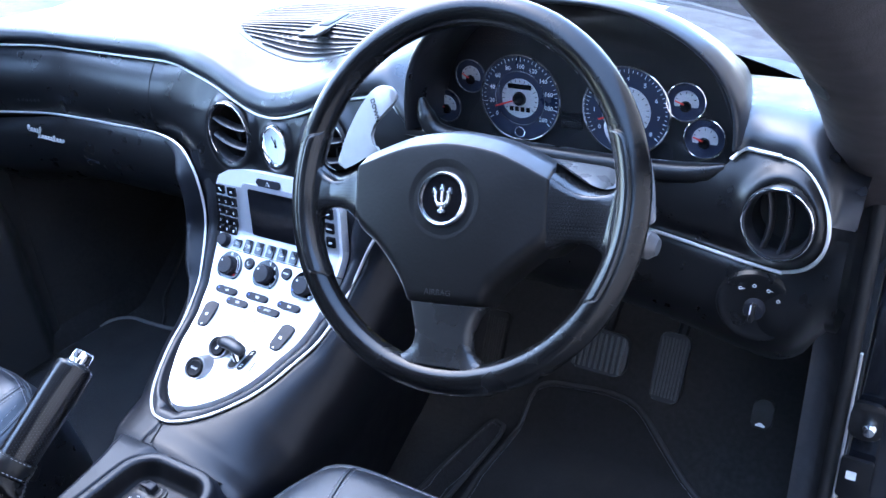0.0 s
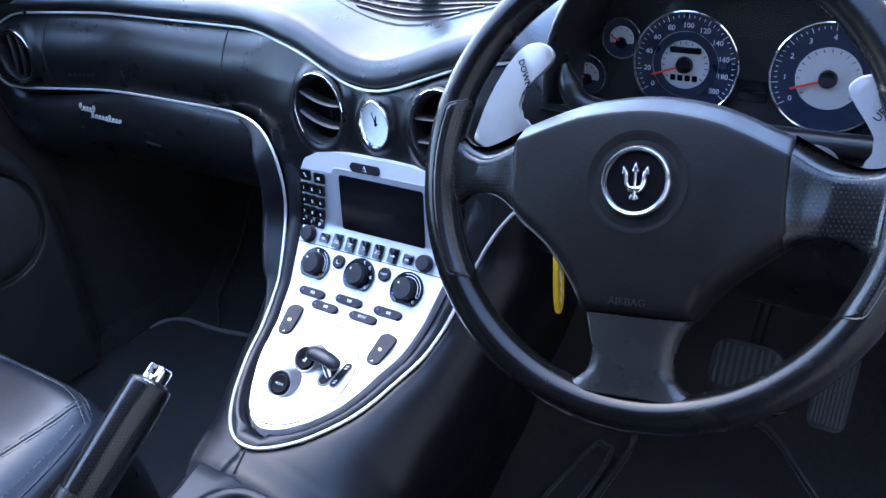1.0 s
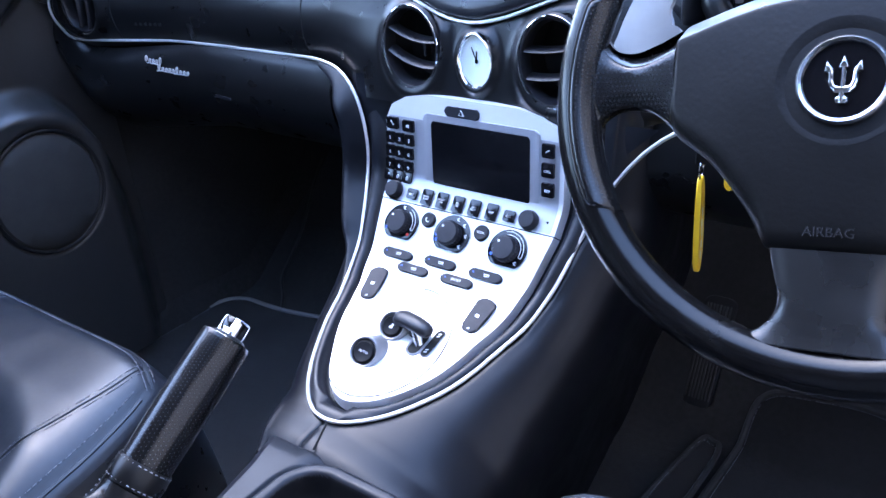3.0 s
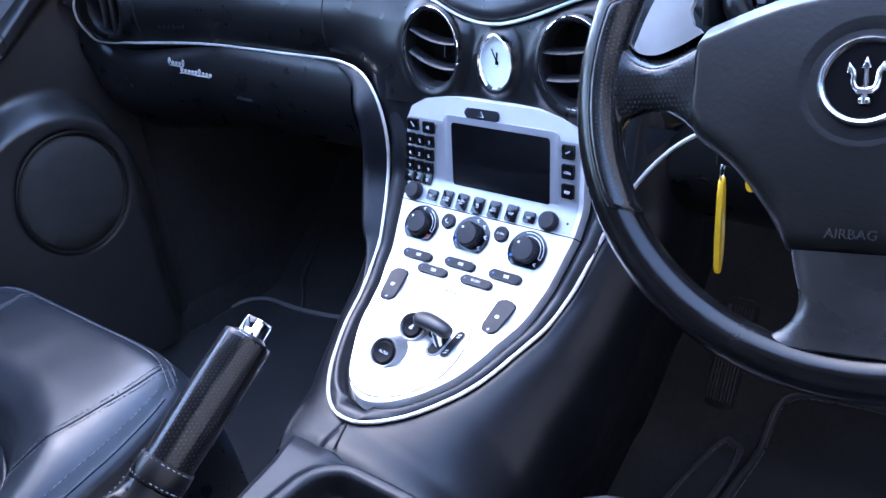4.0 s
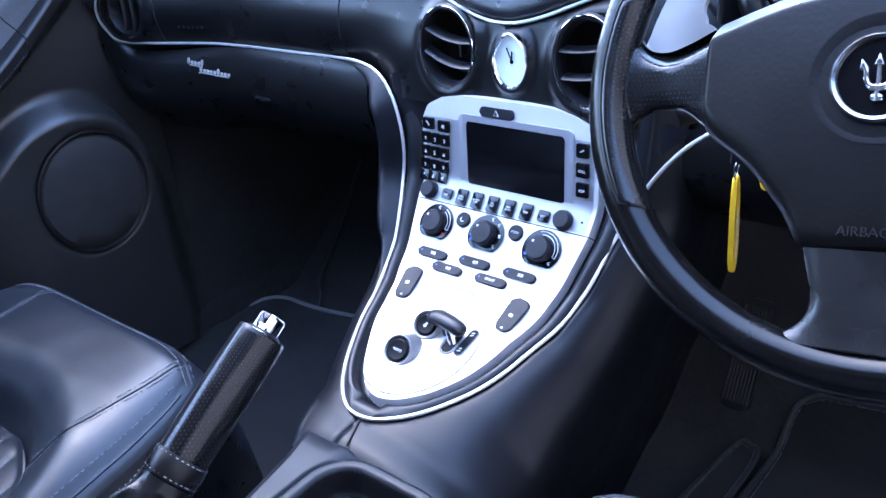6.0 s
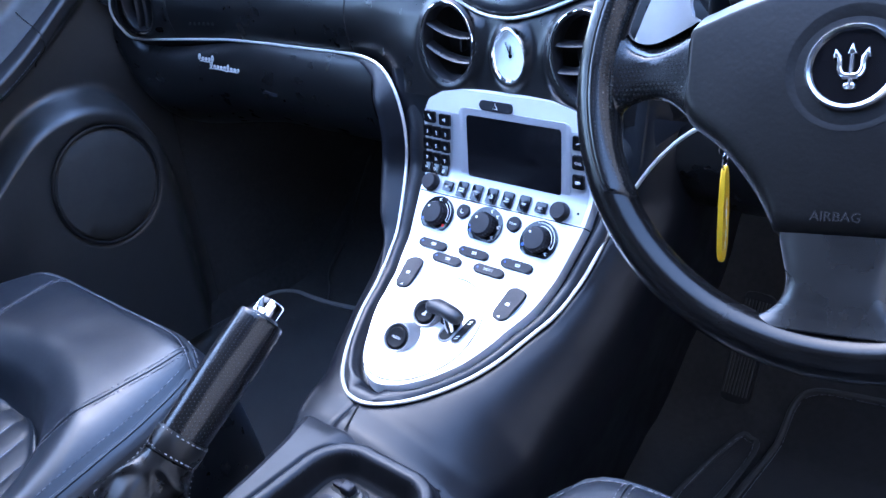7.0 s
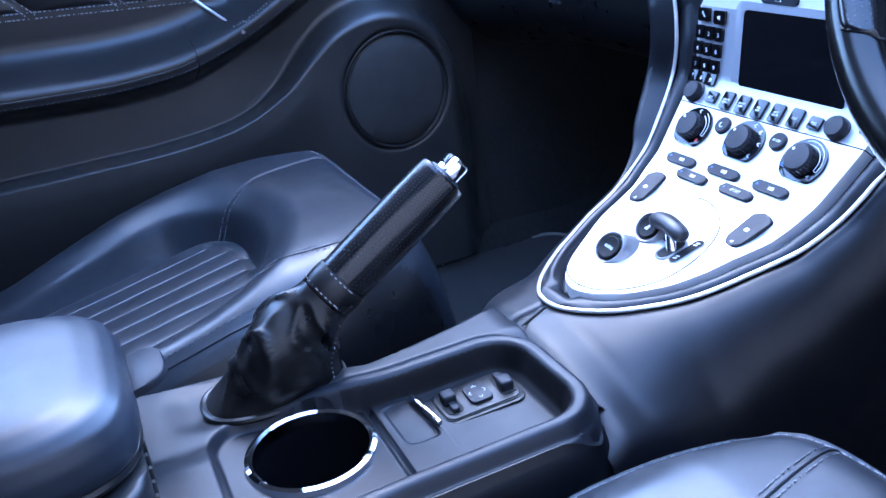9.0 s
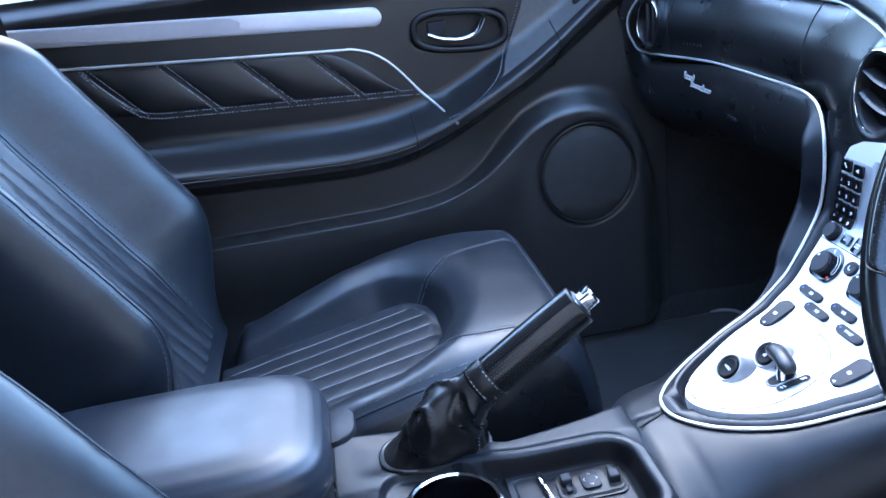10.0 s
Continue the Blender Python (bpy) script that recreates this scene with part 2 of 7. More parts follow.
def tube(points, radius, n=10, closed=False, flat=1.0, su=1.0, up=None):
    """A round or flattened rod along a path; radius: a number or a function of 0..1."""
    pts = [Vector(q) for q in points]
    k = len(pts)
    get = radius if callable(radius) else (lambda t: radius)
    tang = []
    for i in range(k):
        a = pts[(i - 1) % k] if closed else pts[max(i - 1, 0)]
        b = pts[(i + 1) % k] if closed else pts[min(i + 1, k - 1)]
        tang.append((b - a).normalized())
    side = Vector(up) if up else (Vector((0, 0, 1)) if abs(tang[0].z) < 0.9 else Vector((1, 0, 0)))
    rings = []
    for i in range(k):
        if up:
            side = Vector(up)
        side = (side - tang[i] * side.dot(tang[i])).normalized()
        other = tang[i].cross(side)
        r = get(i / max(k - 1, 1))
        rings.append([pts[i] + side * (r * flat * math.cos(math.tau * j / n)) + other * (r * math.sin(math.tau * j / n)) for j in range(n)])
    long = sum((pts[i + 1] - pts[i]).length for i in range(k - 1))
    around = math.tau * get(0.5)
    m = k if closed else k - 1
    bm = sheet(lambda u, v: rings[round(u * m) % k][round(v * n) % n], m, n, closed, True, long, around)
    return bm if closed else close_holes(bm)


def lathe(profile, n=32, m=None):
    """A turned form: profile of (radius, height), about z."""
    k = len(profile) - 1
    bm = sheet(lambda u, v: (profile[round(u * k)][0] * math.cos(math.tau * v), profile[round(u * k)][0] * math.sin(math.tau * v), profile[round(u * k)][1]), k, n, False, True)
    bmesh.ops.remove_doubles(bm, verts=bm.verts, dist=1e-6)
    if m is not None:
        bm.transform(m)
    return bm


def prism(outline, z0, z1, bevel=0.0, seg=3, m=None, both=False, rim=0.0):
    """A flat piece with the given outline, from z0 to z1, its upper edge rounded."""
    bm = bmesh.new()
    bottom = [bm.verts.new((q[0], q[1], z0)) for q in outline]
    top = [bm.verts.new((q[0], q[1], z1)) for q in outline]
    k = len(outline)
    cap = bm.faces.new(top)
    low = bm.faces.new(bottom[::-1])
    for i in range(k):
        bm.faces.new((bottom[i], bottom[(i + 1) % k], top[(i + 1) % k], top[i]))
    if bevel:
        edges = list(cap.edges) + (list(low.edges) if both else [])
        bmesh.ops.bevel(bm, geom=edges, offset=bevel, segments=seg, profile=0.5, affect="EDGES", clamp_overlap=True)
    if rim:
        bm.normal_update()
        bmesh.ops.inset_region(bm, faces=[f for f in bm.faces if len(f.verts) > 4 and f.normal.z > 0.9], thickness=rim)
    bmesh.ops.triangulate(bm, faces=[f for f in bm.faces if len(f.verts) > 4])
    if m is not None:
        bm.transform(m)
    return bm


def box(size, bevel=0.0, seg=2, m=None):
    bm = bmesh.new()
    bmesh.ops.create_cube(bm, size=1.0)
    bmesh.ops.scale(bm, vec=size, verts=bm.verts)
    if bevel:
        bmesh.ops.bevel(bm, geom=list(bm.edges), offset=bevel, segments=seg, profile=0.5, affect="EDGES", clamp_overlap=True)
    if m is not None:
        bm.transform(m)
    return bm


def rrect(w, h, r, n=5, taper=0.0):
    """The outline of a rounded rectangle; taper narrows its upper side."""
    out = []
    for cx, cy, a0 in ((w / 2 - r, h / 2 - r, 0), (-w / 2 + r, h / 2 - r, 90), (-w / 2 + r, -h / 2 + r, 180), (w / 2 - r, -h / 2 + r, 270)):
        for j in range(n + 1):
            a = radians(a0 + 90 * j / n)
            x, y = cx + r * math.cos(a), cy + r * math.sin(a)
            out.append((x * (1 - taper * (y / h + 0.5)), y))
    return out


def join(bms):
    """One bmesh out of several."""
    out = bmesh.new()
    for b in bms:
        me = bpy.data.meshes.new("tmp")
        b.to_mesh(me)
        b.free()
        out.from_mesh(me)
        bpy.data.meshes.remove(me)
    return out


def stitches(path, long=0.004, gap=0.0025, r=0.0006):
    """A row of short threads along a path."""
    pts = [Vector(q) for q in path]
    bits, at, need, i = [], 0.0, 0.0, 0
    for a, b in zip(pts, pts[1:]):
        span = (b - a).length
        if span < 1e-6:
            continue
        way = (b - a) / span
        t = need
        while t < span:
            p, q = a + way * t, a + way * min(t + long, span)
            bits.append((p, q))
            t += long + gap
        need = t - span
    out = bmesh.new()
    for p, q in bits:
        way = (q - p)
        if way.length < 1e-5:
            continue
        way.normalize()
        side = way.cross(Vector((0.3, 0.5, 0.8))).normalized()
        other = way.cross(side)
        ends = []
        for e in (p, q):
            ends.append([out.verts.new(e + side * (r * cx) + other * (r * cy)) for cx, cy in ((1, 0), (0, 1), (-1, 0), (0, -1))])
        for k in range(4):
            out.faces.new((ends[0][k], ends[0][(k + 1) % 4], ends[1][(k + 1) % 4], ends[1][k]))
        out.faces.new(ends[0][::-1])
        out.faces.new(ends[1])
    return out


def lettering(text, size, m, extrude=0.0002):
    """The mesh of some words in the built-in font, centred, laid by m."""
    cu = bpy.data.curves.new("words", "FONT")
    cu.body, cu.size, cu.extrude, cu.align_x, cu.align_y, cu.resolution_u = text, size, extrude, "CENTER", "CENTER", 2
    ob = new("words", cu)
    me = bpy.data.meshes.new_from_object(ob.evaluated_get(bpy.context.evaluated_depsgraph_get()))
    bm = bmesh.new()
    bm.from_mesh(me)
    bpy.data.objects.remove(ob)
    bpy.data.curves.remove(cu)
    bpy.data.meshes.remove(me)
    bm.transform(m)
    return bm


def smooth(a, b, x):
    t = min(max((x - a) / (b - a), 0.0), 1.0)
    return t * t * (3 - 2 * t)


def lerp_table(x, xs, ys):
    return float(np.interp(x, xs, ys))


def frame_at(origin, xaxis, zaxis):
    """A pose from a place, the way to its right and the way out of its face."""
    z = Vector(zaxis).normalized()
    x = Vector(xaxis)
    x = (x - z * x.dot(z)).normalized()
    y = z.cross(x)
    return Matrix(((x.x, y.x, z.x, origin[0]), (x.y, y.y, z.y, origin[1]), (x.z, y.z, z.z, origin[2]), (0, 0, 0, 1)))


# ---- the centre stack's curved face ----
CX = 0.008
PROFILE_Y = [0.205, 0.190, 0.184, 0.1815, 0.1765, 0.157, 0.121, 0.083, 0.003, -0.044, -0.14, -0.3]
PROFILE_Z = [0.65, 0.60, 0.55, 0.533, 0.465, 0.440, 0.399, 0.374, 0.350, 0.342, 0.334, 0.33]
_steps = np.hypot(np.diff(PROFILE_Y), np.diff(PROFILE_Z))
PROFILE_S = np.r_[0, np.cumsum(_steps)] - _steps[0]
_fine = np.linspace(PROFILE_S[0], PROFILE_S[-1], 600)
_win = np.ones(15) / 15


def _soften(v):
    padded = np.r_[[2 * v[0] - v[k] for k in range(7, 0, -1)], v, [2 * v[-1] - v[-k] for k in range(2, 9)]]
    return np.convolve(padded, _win, "valid")


FACE_Y = _soften(np.interp(_fine, PROFILE_S, PROFILE_Y))
FACE_Z = _soften(np.interp(_fine, PROFILE_S, PROFILE_Z))


def face(s):
    """Place and outward direction (y, z) on the stack's profile at arc length s from its top."""
    y, z = float(np.interp(s, _fine, FACE_Y)), float(np.interp(s, _fine, FACE_Z))
    e = 0.006
    dy = float(np.interp(s + e, _fine, FACE_Y) - np.interp(s - e, _fine, FACE_Y))
    dz = float(np.interp(s + e, _fine, FACE_Z) - np.interp(s - e, _fine, FACE_Z))
    k = math.hypot(dy, dz)
    return y, z, dz / k, -dy / k


def on_stack(x, s, h=0.0):
    y, z, ny, nz = face(s)
    return Vector((x, y + ny * h, z + nz * h))


def stack_pose(x, s, h=0.0, turn=0.0):
    y, z, ny, nz = face(s)
    return frame_at(on_stack(x, s, h), (1, 0, 0), (0, ny, nz)) @ pose(0, 0, 0, 0, 0, turn)


PLATE_S = [0.039, 0.0415, 0.046, 0.056, 0.073, 0.165, 0.200, 0.250, 0.290, 0.334, 0.360, 0.383, 0.398, 0.405, 0.408]
PLATE_W = [0.000, 0.055, 0.082, 0.102, 0.1105, 0.109, 0.103, 0.094, 0.083, 0.068, 0.056, 0.042, 0.026, 0.013, 0.000]
RAIL_S = [0.040, 0.070, 0.096, 0.143, 0.200, 0.257, 0.326, 0.377, 0.405, 0.420, 0.429, 0.432]
RAIL_W = [0.200, 0.168, 0.146, 0.138, 0.126, 0.113, 0.091, 0.067, 0.046, 0.028, 0.012, 0.000]


def round_end(s, s1, wide, taper):
    """Half width over the rounded lower end, from s = 0.30 to its tip at s1."""
    k = min(max((s - 0.30) / (s1 - 0.30), 0.0), 1.0)
    return (wide - taper * (s - 0.30)) * math.sqrt(1 - k * k)


def plate_half(s):
    return round_end(s, 0.408, 0.0797, 0.170) if s > 0.30 else lerp_table(s, PLATE_S, PLATE_W)


def rail_half(s):
    return round_end(s, 0.432, 0.0993, 0.218) if s > 0.30 else lerp_table(s, RAIL_S, RAIL_W)

# ---- structure: ground, body shell, floor ----
alone("ground", sheet(lambda u, v: (400 * (u - 0.5), 400 * (v - 0.5), -0.20), 40, 40), ASPHALT, "grey asphalt ground under the car", "ground", kind="structure")


# unseen walls added to block low sky and bounce warm light into the car
alone("wall_east", sheet(lambda u, v: (2.1, -9.0 + 17.0 * u, -0.20 + 3.6 * v), 40, 12), RENDERED, "unseen beige wall beside the car, added to block and warm the light", "wall", kind="structure")
alone("wall_south", sheet(lambda u, v: (-6.0 + 8.1 * u, -6.0, -0.20 + 2.7 * v), 30, 12), RENDERED, "unseen beige wall behind the car, added to block and warm the light", "wall", kind="structure")


def toe(y):
    """Height of the footwell floor along the car."""
    return 0.03 + 0.75 * max(0.0, y - 0.42) + 0.5 * smooth(0.38, 0.46, y) * 0.02


def floor_pan(u, v):
    x, y = -0.72 + 1.44 * u, -1.1 + 1.85 * v
    return (x, y, toe(y) + 0.003 * noise.noise((x * 9, y * 9, 0)) + 0.05 * smooth(0.705, 0.72, abs(x)))


alone("floor", sheet(floor_pan, 60, 80), CARPET, "black carpeted footwell floor of the car", "floor", kind="structure")
alone("wall_front", box((1.44, 0.03, 0.75), 0.004, 2, pose(0, 0.76, 0.32)), CARPET, "black carpeted bulkhead behind the pedals", "bulkhead", kind="structure")
# unseen panel taken up to the roof to keep light out from behind
alone("wall_rear", box((1.44, 0.05, 1.16), 0.02, 3, pose(0, -1.12, 0.58)), LEATHER, "unseen black panel behind the seats, closing off light from behind", "bulkhead", kind="structure")
for sx in (-1, 1):
    alone("wall_kick_panel", sheet(lambda u, v: (sx * ((0.700 if sx > 0 else 0.728) - 0.012 * math.sin(math.pi * u)), (0.26 if sx > 0 else 0.17) + (0.50 if sx > 0 else 0.59) * u, 0.03 + 0.60 * v), 12, 8), CARPET, "black carpeted kick panel beside the footwell", "kick panel", kind="structure")
    alone("sill", box((0.07, 1.35 if sx > 0 else 1.15, 0.14), 0.02, 3, pose(sx * 0.735, -0.40 if sx > 0 else -0.50, 0.03)), PLASTIC, "black plastic door sill", "sill", kind="structure")

# roof, windscreen and pillars
ROOF_Z = 1.13
for sx in (-1, 1):
    # unseen side panels added to cut the light from behind
    alone("wall_quarter", sheet(lambda u, v: (sx * (0.735 - 0.13 * v * v), -1.12 + 0.34 * u - 0.04 * v, 0.0 + 1.17 * v), 8, 12), PILLAR, "unseen dark panel behind the door, added to cut light from behind", "quarter panel", kind="structure")
alone("roof", sheet(lambda u, v: ((u - 0.5) * 1.12, -1.10 + 0.62 * v, ROOF_Z + 0.03 - 0.10 * (u - 0.5) ** 2 - 0.05 * (v - 0.5) ** 2), 16, 16), HEADLINER, "pale grey fabric roof lining", "roof lining", kind="structure")
alone("roof_skin", sheet(lambda u, v: ((u - 0.5) * 1.20, -1.15 + 0.69 * v, ROOF_Z + 0.065 - 0.10 * (u - 0.5) ** 2 - 0.05 * (v - 0.5) ** 2), 16, 16), PAINT, "black painted car roof", "roof", kind="structure")


def glass_foot(x):
    """Where the curved windscreen meets the dash."""
    return 0.695 - 0.65 * x * x


def screen(u, v, off=0.0):
    x = (u - 0.5) * (1.38 - 0.28 * v)
    return (x, glass_foot(x) * (1 - v) - (0.47 + 0.06 * (2 * u - 1) ** 2) * v, 0.690 + (ROOF_Z - 0.67) * v + off)


pane = alone("windscreen", sheet(screen, 20, 12), COVER, "clear raked windscreen glass", "windscreen", kind="structure")
pane.visible_shadow = False


def a_pillar(sx):
    line = catmull([(sx * 0.715, 0.36, 0.575), (sx * 0.702, 0.22, 0.712), (sx * 0.702, 0.02, 0.832), (sx * 0.694, -0.10, 0.897), (sx * 0.672, -0.30, 1.00), (sx * 0.60, -0.60, 1.12)], 8)
    p = thing("a_pillar", (sx * 0.70, 0.2, 0.70), "dark fabric-trimmed windscreen pillar with a small slot", "pillar", kind="structure")
    part("pillar_trim", tube(line, 0.043, 18, flat=0.9), PILLAR, p)
    part("door_seal", tube([Vector(q) + Vector((sx * 0.042, -0.025, 0.0)) for q in line], 0.011, 8), SEAL, p, "black rubber door seal")
    if sx > 0:
        m = frame_at(Vector((0.680, -0.009, 0.812)), (0.0, -0.84, 0.54), (-0.52, -0.46, -0.72))
        part("slot", join([prism(rrect(0.040, 0.017, 0.008), -0.002, 0.0015, 0.001, 2, m)]), SEAL, p, "dark recessed slot")
    return p


a_pillar(-1)
right_pillar = a_pillar(1)

# the front of the driver's door opening
jamb = thing("door_jamb", (0.70, 0.32, 0.03), "black door opening edge with rubber seal and bright strip", "door jamb", kind="structure")
part("jamb_trim", sheet(lambda u, v: (0.672 + 0.034 * u, 0.305 + 0.004 * math.sin(math.pi * u) - 0.03 * u * u, -0.02 + 0.66 * v), 8, 30), JAMB, jamb)
part("rubber_seal", tube([(0.712, 0.275 + 0.02 * math.sin(k / 20 * 3), -0.08 + 0.76 * k / 20) for k in range(21)], 0.009, 10), SEAL, jamb)
part("bright_strip", tube([(0.7235, 0.268 + 0.02 * math.sin(k / 20 * 3), -0.08 + 0.52 * k / 20) for k in range(21)], 0.0018, 8), STRIP, jamb, "thin bright metal strip")
part("jamb_panel", box((0.06, 0.02, 0.95), 0.006, 2, pose(0.757, 0.30, 0.24)), PAINT, jamb)
mj = frame_at((0.741, 0.284, 0.348), (1, 0, 0), (0, -1, 0))
catch = part("catch_plate", prism(rrect(0.034, 0.050, 0.010), 0.0, 0.006, 0.002, 2, mj), PLASTIC, jamb)
part("striker", lathe([(0.0, 0.012), (0.006, 0.011), (0.008, 0.006), (0.009, 0.0)], 16, mj @ pose(0.004, -0.005, 0.006)), CHROME, catch, "small chrome pin")
mj2 = frame_at((0.741, 0.284, 0.262), (1, 0, 0), (0, -1, 0))
cover = part("hinge_cover", prism(rrect(0.034, 0.060, 0.004), 0.0, 0.005, 0.002, 2, mj2), PLASTIC, jamb)
part("white_label", prism(rrect(0.011, 0.012, 0.001), 0.005, 0.0056, 0, 1, mj2 @ pose(-0.004, 0.006, 0)), WHITE, cover, "small white square sticker")

# bonnet and cowl outside the windscreen
hood = thing("bonnet", (0, 1.5, 0.60), "glossy black bonnet seen through the windscreen", "bonnet")
part("bonnet_skin", sheet(lambda u, v: (lambda x: (x, glass_foot(x) + 0.13 + 1.35 * v, 0.640 + 0.05 * math.cos((u - 0.5) * 2.4) - 0.16 * v * v))((u - 0.5) * (1.50 - 0.1 * v)), 30, 20), PAINT, hood)
part("cowl_panel", sheet(lambda u, v: (lambda x: (x, glass_foot(x) + 0.012 + 0.13 * v, 0.650 + 0.025 * math.cos((u - 0.5) * 2.4)))((u - 0.5) * 1.42), 20, 6), PLASTIC, hood)
wiper = thing("wiper", (0.35, 0.69, 0.69), "black windscreen wiper resting on the glass", "wiper")
part("wiper_arm", tube([(0.15, 0.765, 0.688), (0.40, 0.675, 0.692), (0.60, 0.545, 0.690)], 0.006, 8), PLASTIC, wiper)
part("wiper_blade", tube([(0.05, 0.745, 0.690), (0.35, 0.660, 0.697), (0.58, 0.525, 0.697)], 0.004, 8), SEAL, wiper)

# ---- dashboard ----
HX = 0.402


def z_up(x):
    """Upper edge of the padded band across the dash."""
    a = abs(x)
    z = 0.676 - 0.044 * math.exp(-((x / 0.10) ** 2))
    if x > 0.15:
        z -= 0.036 * smooth(0.17, 0.22, x) * (1 - smooth(0.56, 0.60, x))
    if a > 0.60:
        z = min(z, (0.616 if x < 0 else 0.622) + math.sqrt(max(0.0, (0.062 if x < 0 else 0.056) ** 2 - (max(a - 0.628, 0)) ** 2)))
    return z


def z_low(x):
    a = abs(x)
    z = 0.571 - (0.013 if x < 0 else 0.002) * smooth(0.42, 0.64, a)
    if a > 0.60:
        z = max(z, (0.616 if x < 0 else 0.622) - math.sqrt(max(0.0, (0.060 if x < 0 else 0.054) ** 2 - (max(a - 0.630, 0)) ** 2)))
    return z


VENTS = [(-0.067, 0.605, 0.0340, 0.0415), (0.098, 0.605, 0.0340, 0.0415), (-0.640, 0.617, 0.035, 0.037), (0.640, 0.626, 0.0305, 0.0335)]
CLOCK = (0.0125, 0.598, 0.0188, 0.0248)


def y_band(x, z):
    """Depth of the band's skin."""
    a = abs(x - CX)
    side = smooth(0.13, 0.24, a)
    yc = float(np.interp(z, FACE_Z[::-1], FACE_Y[::-1])) if z < 0.63 else 0.199 + (z - 0.63) * 0.45
    k = min(max((z - 0.556) / 0.118, 0.0), 1.0)
    ys = 0.228 - 0.024 * math.sin(math.pi * k) ** 0.8 + 0.01 * k
    y = yc * (1 - side) + ys * side - 0.045 * smooth(0.46, 0.70, abs(x))
    for vx, vz, rx, rz in VENTS + [CLOCK]:
        d = math.hypot((x - vx) / rx, (z - vz) / rz)
        y -= 0.0060 * math.exp(-(((d - 1.12) / 0.22) ** 2)) * smooth(-0.002, 0.014, z_up(x) - z)
        if d < 1:
            y += 0.004 * (1 - d)
    return y


dash = thing("dashboard", (0, 0.25, 0.60), "black leather dashboard with satin metal piping", "dashboard")


def band(u, v):
    x = -0.6895 + 1.379 * u
    lo, hi = z_low(x), z_up(x)
    z = lo + (hi - lo) * v
    if abs(x) < 0.26:
        a = abs(x - CX)
        foot = lo - (0.012 * smooth(0.14, 0.16, a) * (1 - smooth(0.22, 0.25, a)) if x < CX else 0.0) - (lo - 0.545) * (1 - smooth(0.14, 0.19 if x < CX else 0.26, a))
        z = foot + (hi - foot) * v
    return (x, y_band(x, z), z)


bm = sheet(band, 440, 44)
cut = []
for f in bm.faces:
    c = f.calc_center_median()
    for vx, vz, rx, rz in VENTS + [CLOCK]:
        if math.hypot((c.x - vx) / (rx * 0.985), (c.z - vz) / (rz * 0.985)) < 1:
            cut.append(f)
            break
bmesh.ops.delete(bm, geom=cut, context="FACES")
part("fascia", bm, LEATHER, dash, sharp=60)


def top_height(x, y):
    a = abs(x)
    return 0.708 + 0.010 * math.cos(x * 2.2) - 0.05 * smooth(0.58, 0.72, a) - 0.02 * smooth(0.45, 0.85, y) - 0.006 * (1 - smooth(0.25, 0.36, y))


def pad_section(x, v):
    """The rolled lip of the top pad and its run to the windscreen."""
    zu = z_up(x)
    yu = y_band(x, zu - 0.002)
    g = 1 - 0.8 * math.exp(-((x / 0.23) ** 2))
    start = [(yu + 0.004, zu + 0.001), (yu - 0.002 - 0.008 * g, zu + 0.006), (yu - 0.001 - 0.016 * g, zu + 0.016), (yu + 0.006 - 0.016 * g, zu + 0.029), (yu + 0.018 - 0.006 * g, zu + 0.038)]
    t0 = max(top_height(x, 0.33), 0.0)
    z4 = min(zu + 0.038, t0 + 0.004)
    start[4] = (yu + 0.018 - 0.006 * g, z4)
    start[3] = (yu + 0.006 - 0.016 * g, min(zu + 0.029, z4 - 0.004))
    run = start + [(0.28, z4 * 0.55 + t0 * 0.45), (0.33, t0)] + [(0.33 + (glass_foot(x) - 0.325) * k, top_height(x, 0.33 + (glass_foot(x) - 0.325) * k)) for k in (0.15, 0.35, 0.55, 0.78, 1.0)]
    k = v * (len(run) - 1)
    i = min(int(k), len(run) - 2)
    a, b = max(i - 1, 0), min(i + 2, len(run) - 1)
    p0, p1, p2, p3 = (Vector(run[q]) for q in (a, i, i + 1, b))
    t = k - i
    q = 0.5 * (2 * p1 + (p2 - p0) * t + (2 * p0 - 5 * p1 + 4 * p2 - p3) * t * t + (3 * p1 - p0 - 3 * p2 + p3) * t**3)
    return (x, q.x, q.y)


part("top_pad", sheet(lambda u, v: pad_section(-0.700 + 0.915 * u, v), 110, 66), SOFT_TOP, dash, "padded leather dash top")
part("top_pad", sheet(lambda u, v: (lambda x: (x, 0.29 + (glass_foot(x) - 0.285) * v, top_height(x, 0.29 + (glass_foot(x) - 0.285) * v)))(0.19 + 0.33 * u), 30, 24), SOFT_TOP, dash)

# the hood over the instruments
HOOD = [(0.285, 0.176, 0.782, 0.642), (0.240, 0.179, 0.792, 0.642), (0.206, 0.182, 0.799, 0.644), (0.197, 0.186, 0.804, 0.646), (0.203, 0.190, 0.808, 0.650), (0.224, 0.191, 0.807, 0.655), (0.27, 0.183, 0.790, 0.66), (0.33, 0.166, 0.752, 0.665), (0.40, 0.142, 0.708, 0.66), (0.46, 0.12, 0.672, 0.65)]


def arch(u, half, top, base):
    """A point of the hood's arch, u in 0..1 from its foot to its other foot."""
    a = math.pi * (1 - u)
    c, s = math.cos(a), math.sin(a)
    e = 2 / 2.5
    return HX + half * math.copysign(abs(c) ** e, c), base + (top - base) * abs(s) ** e


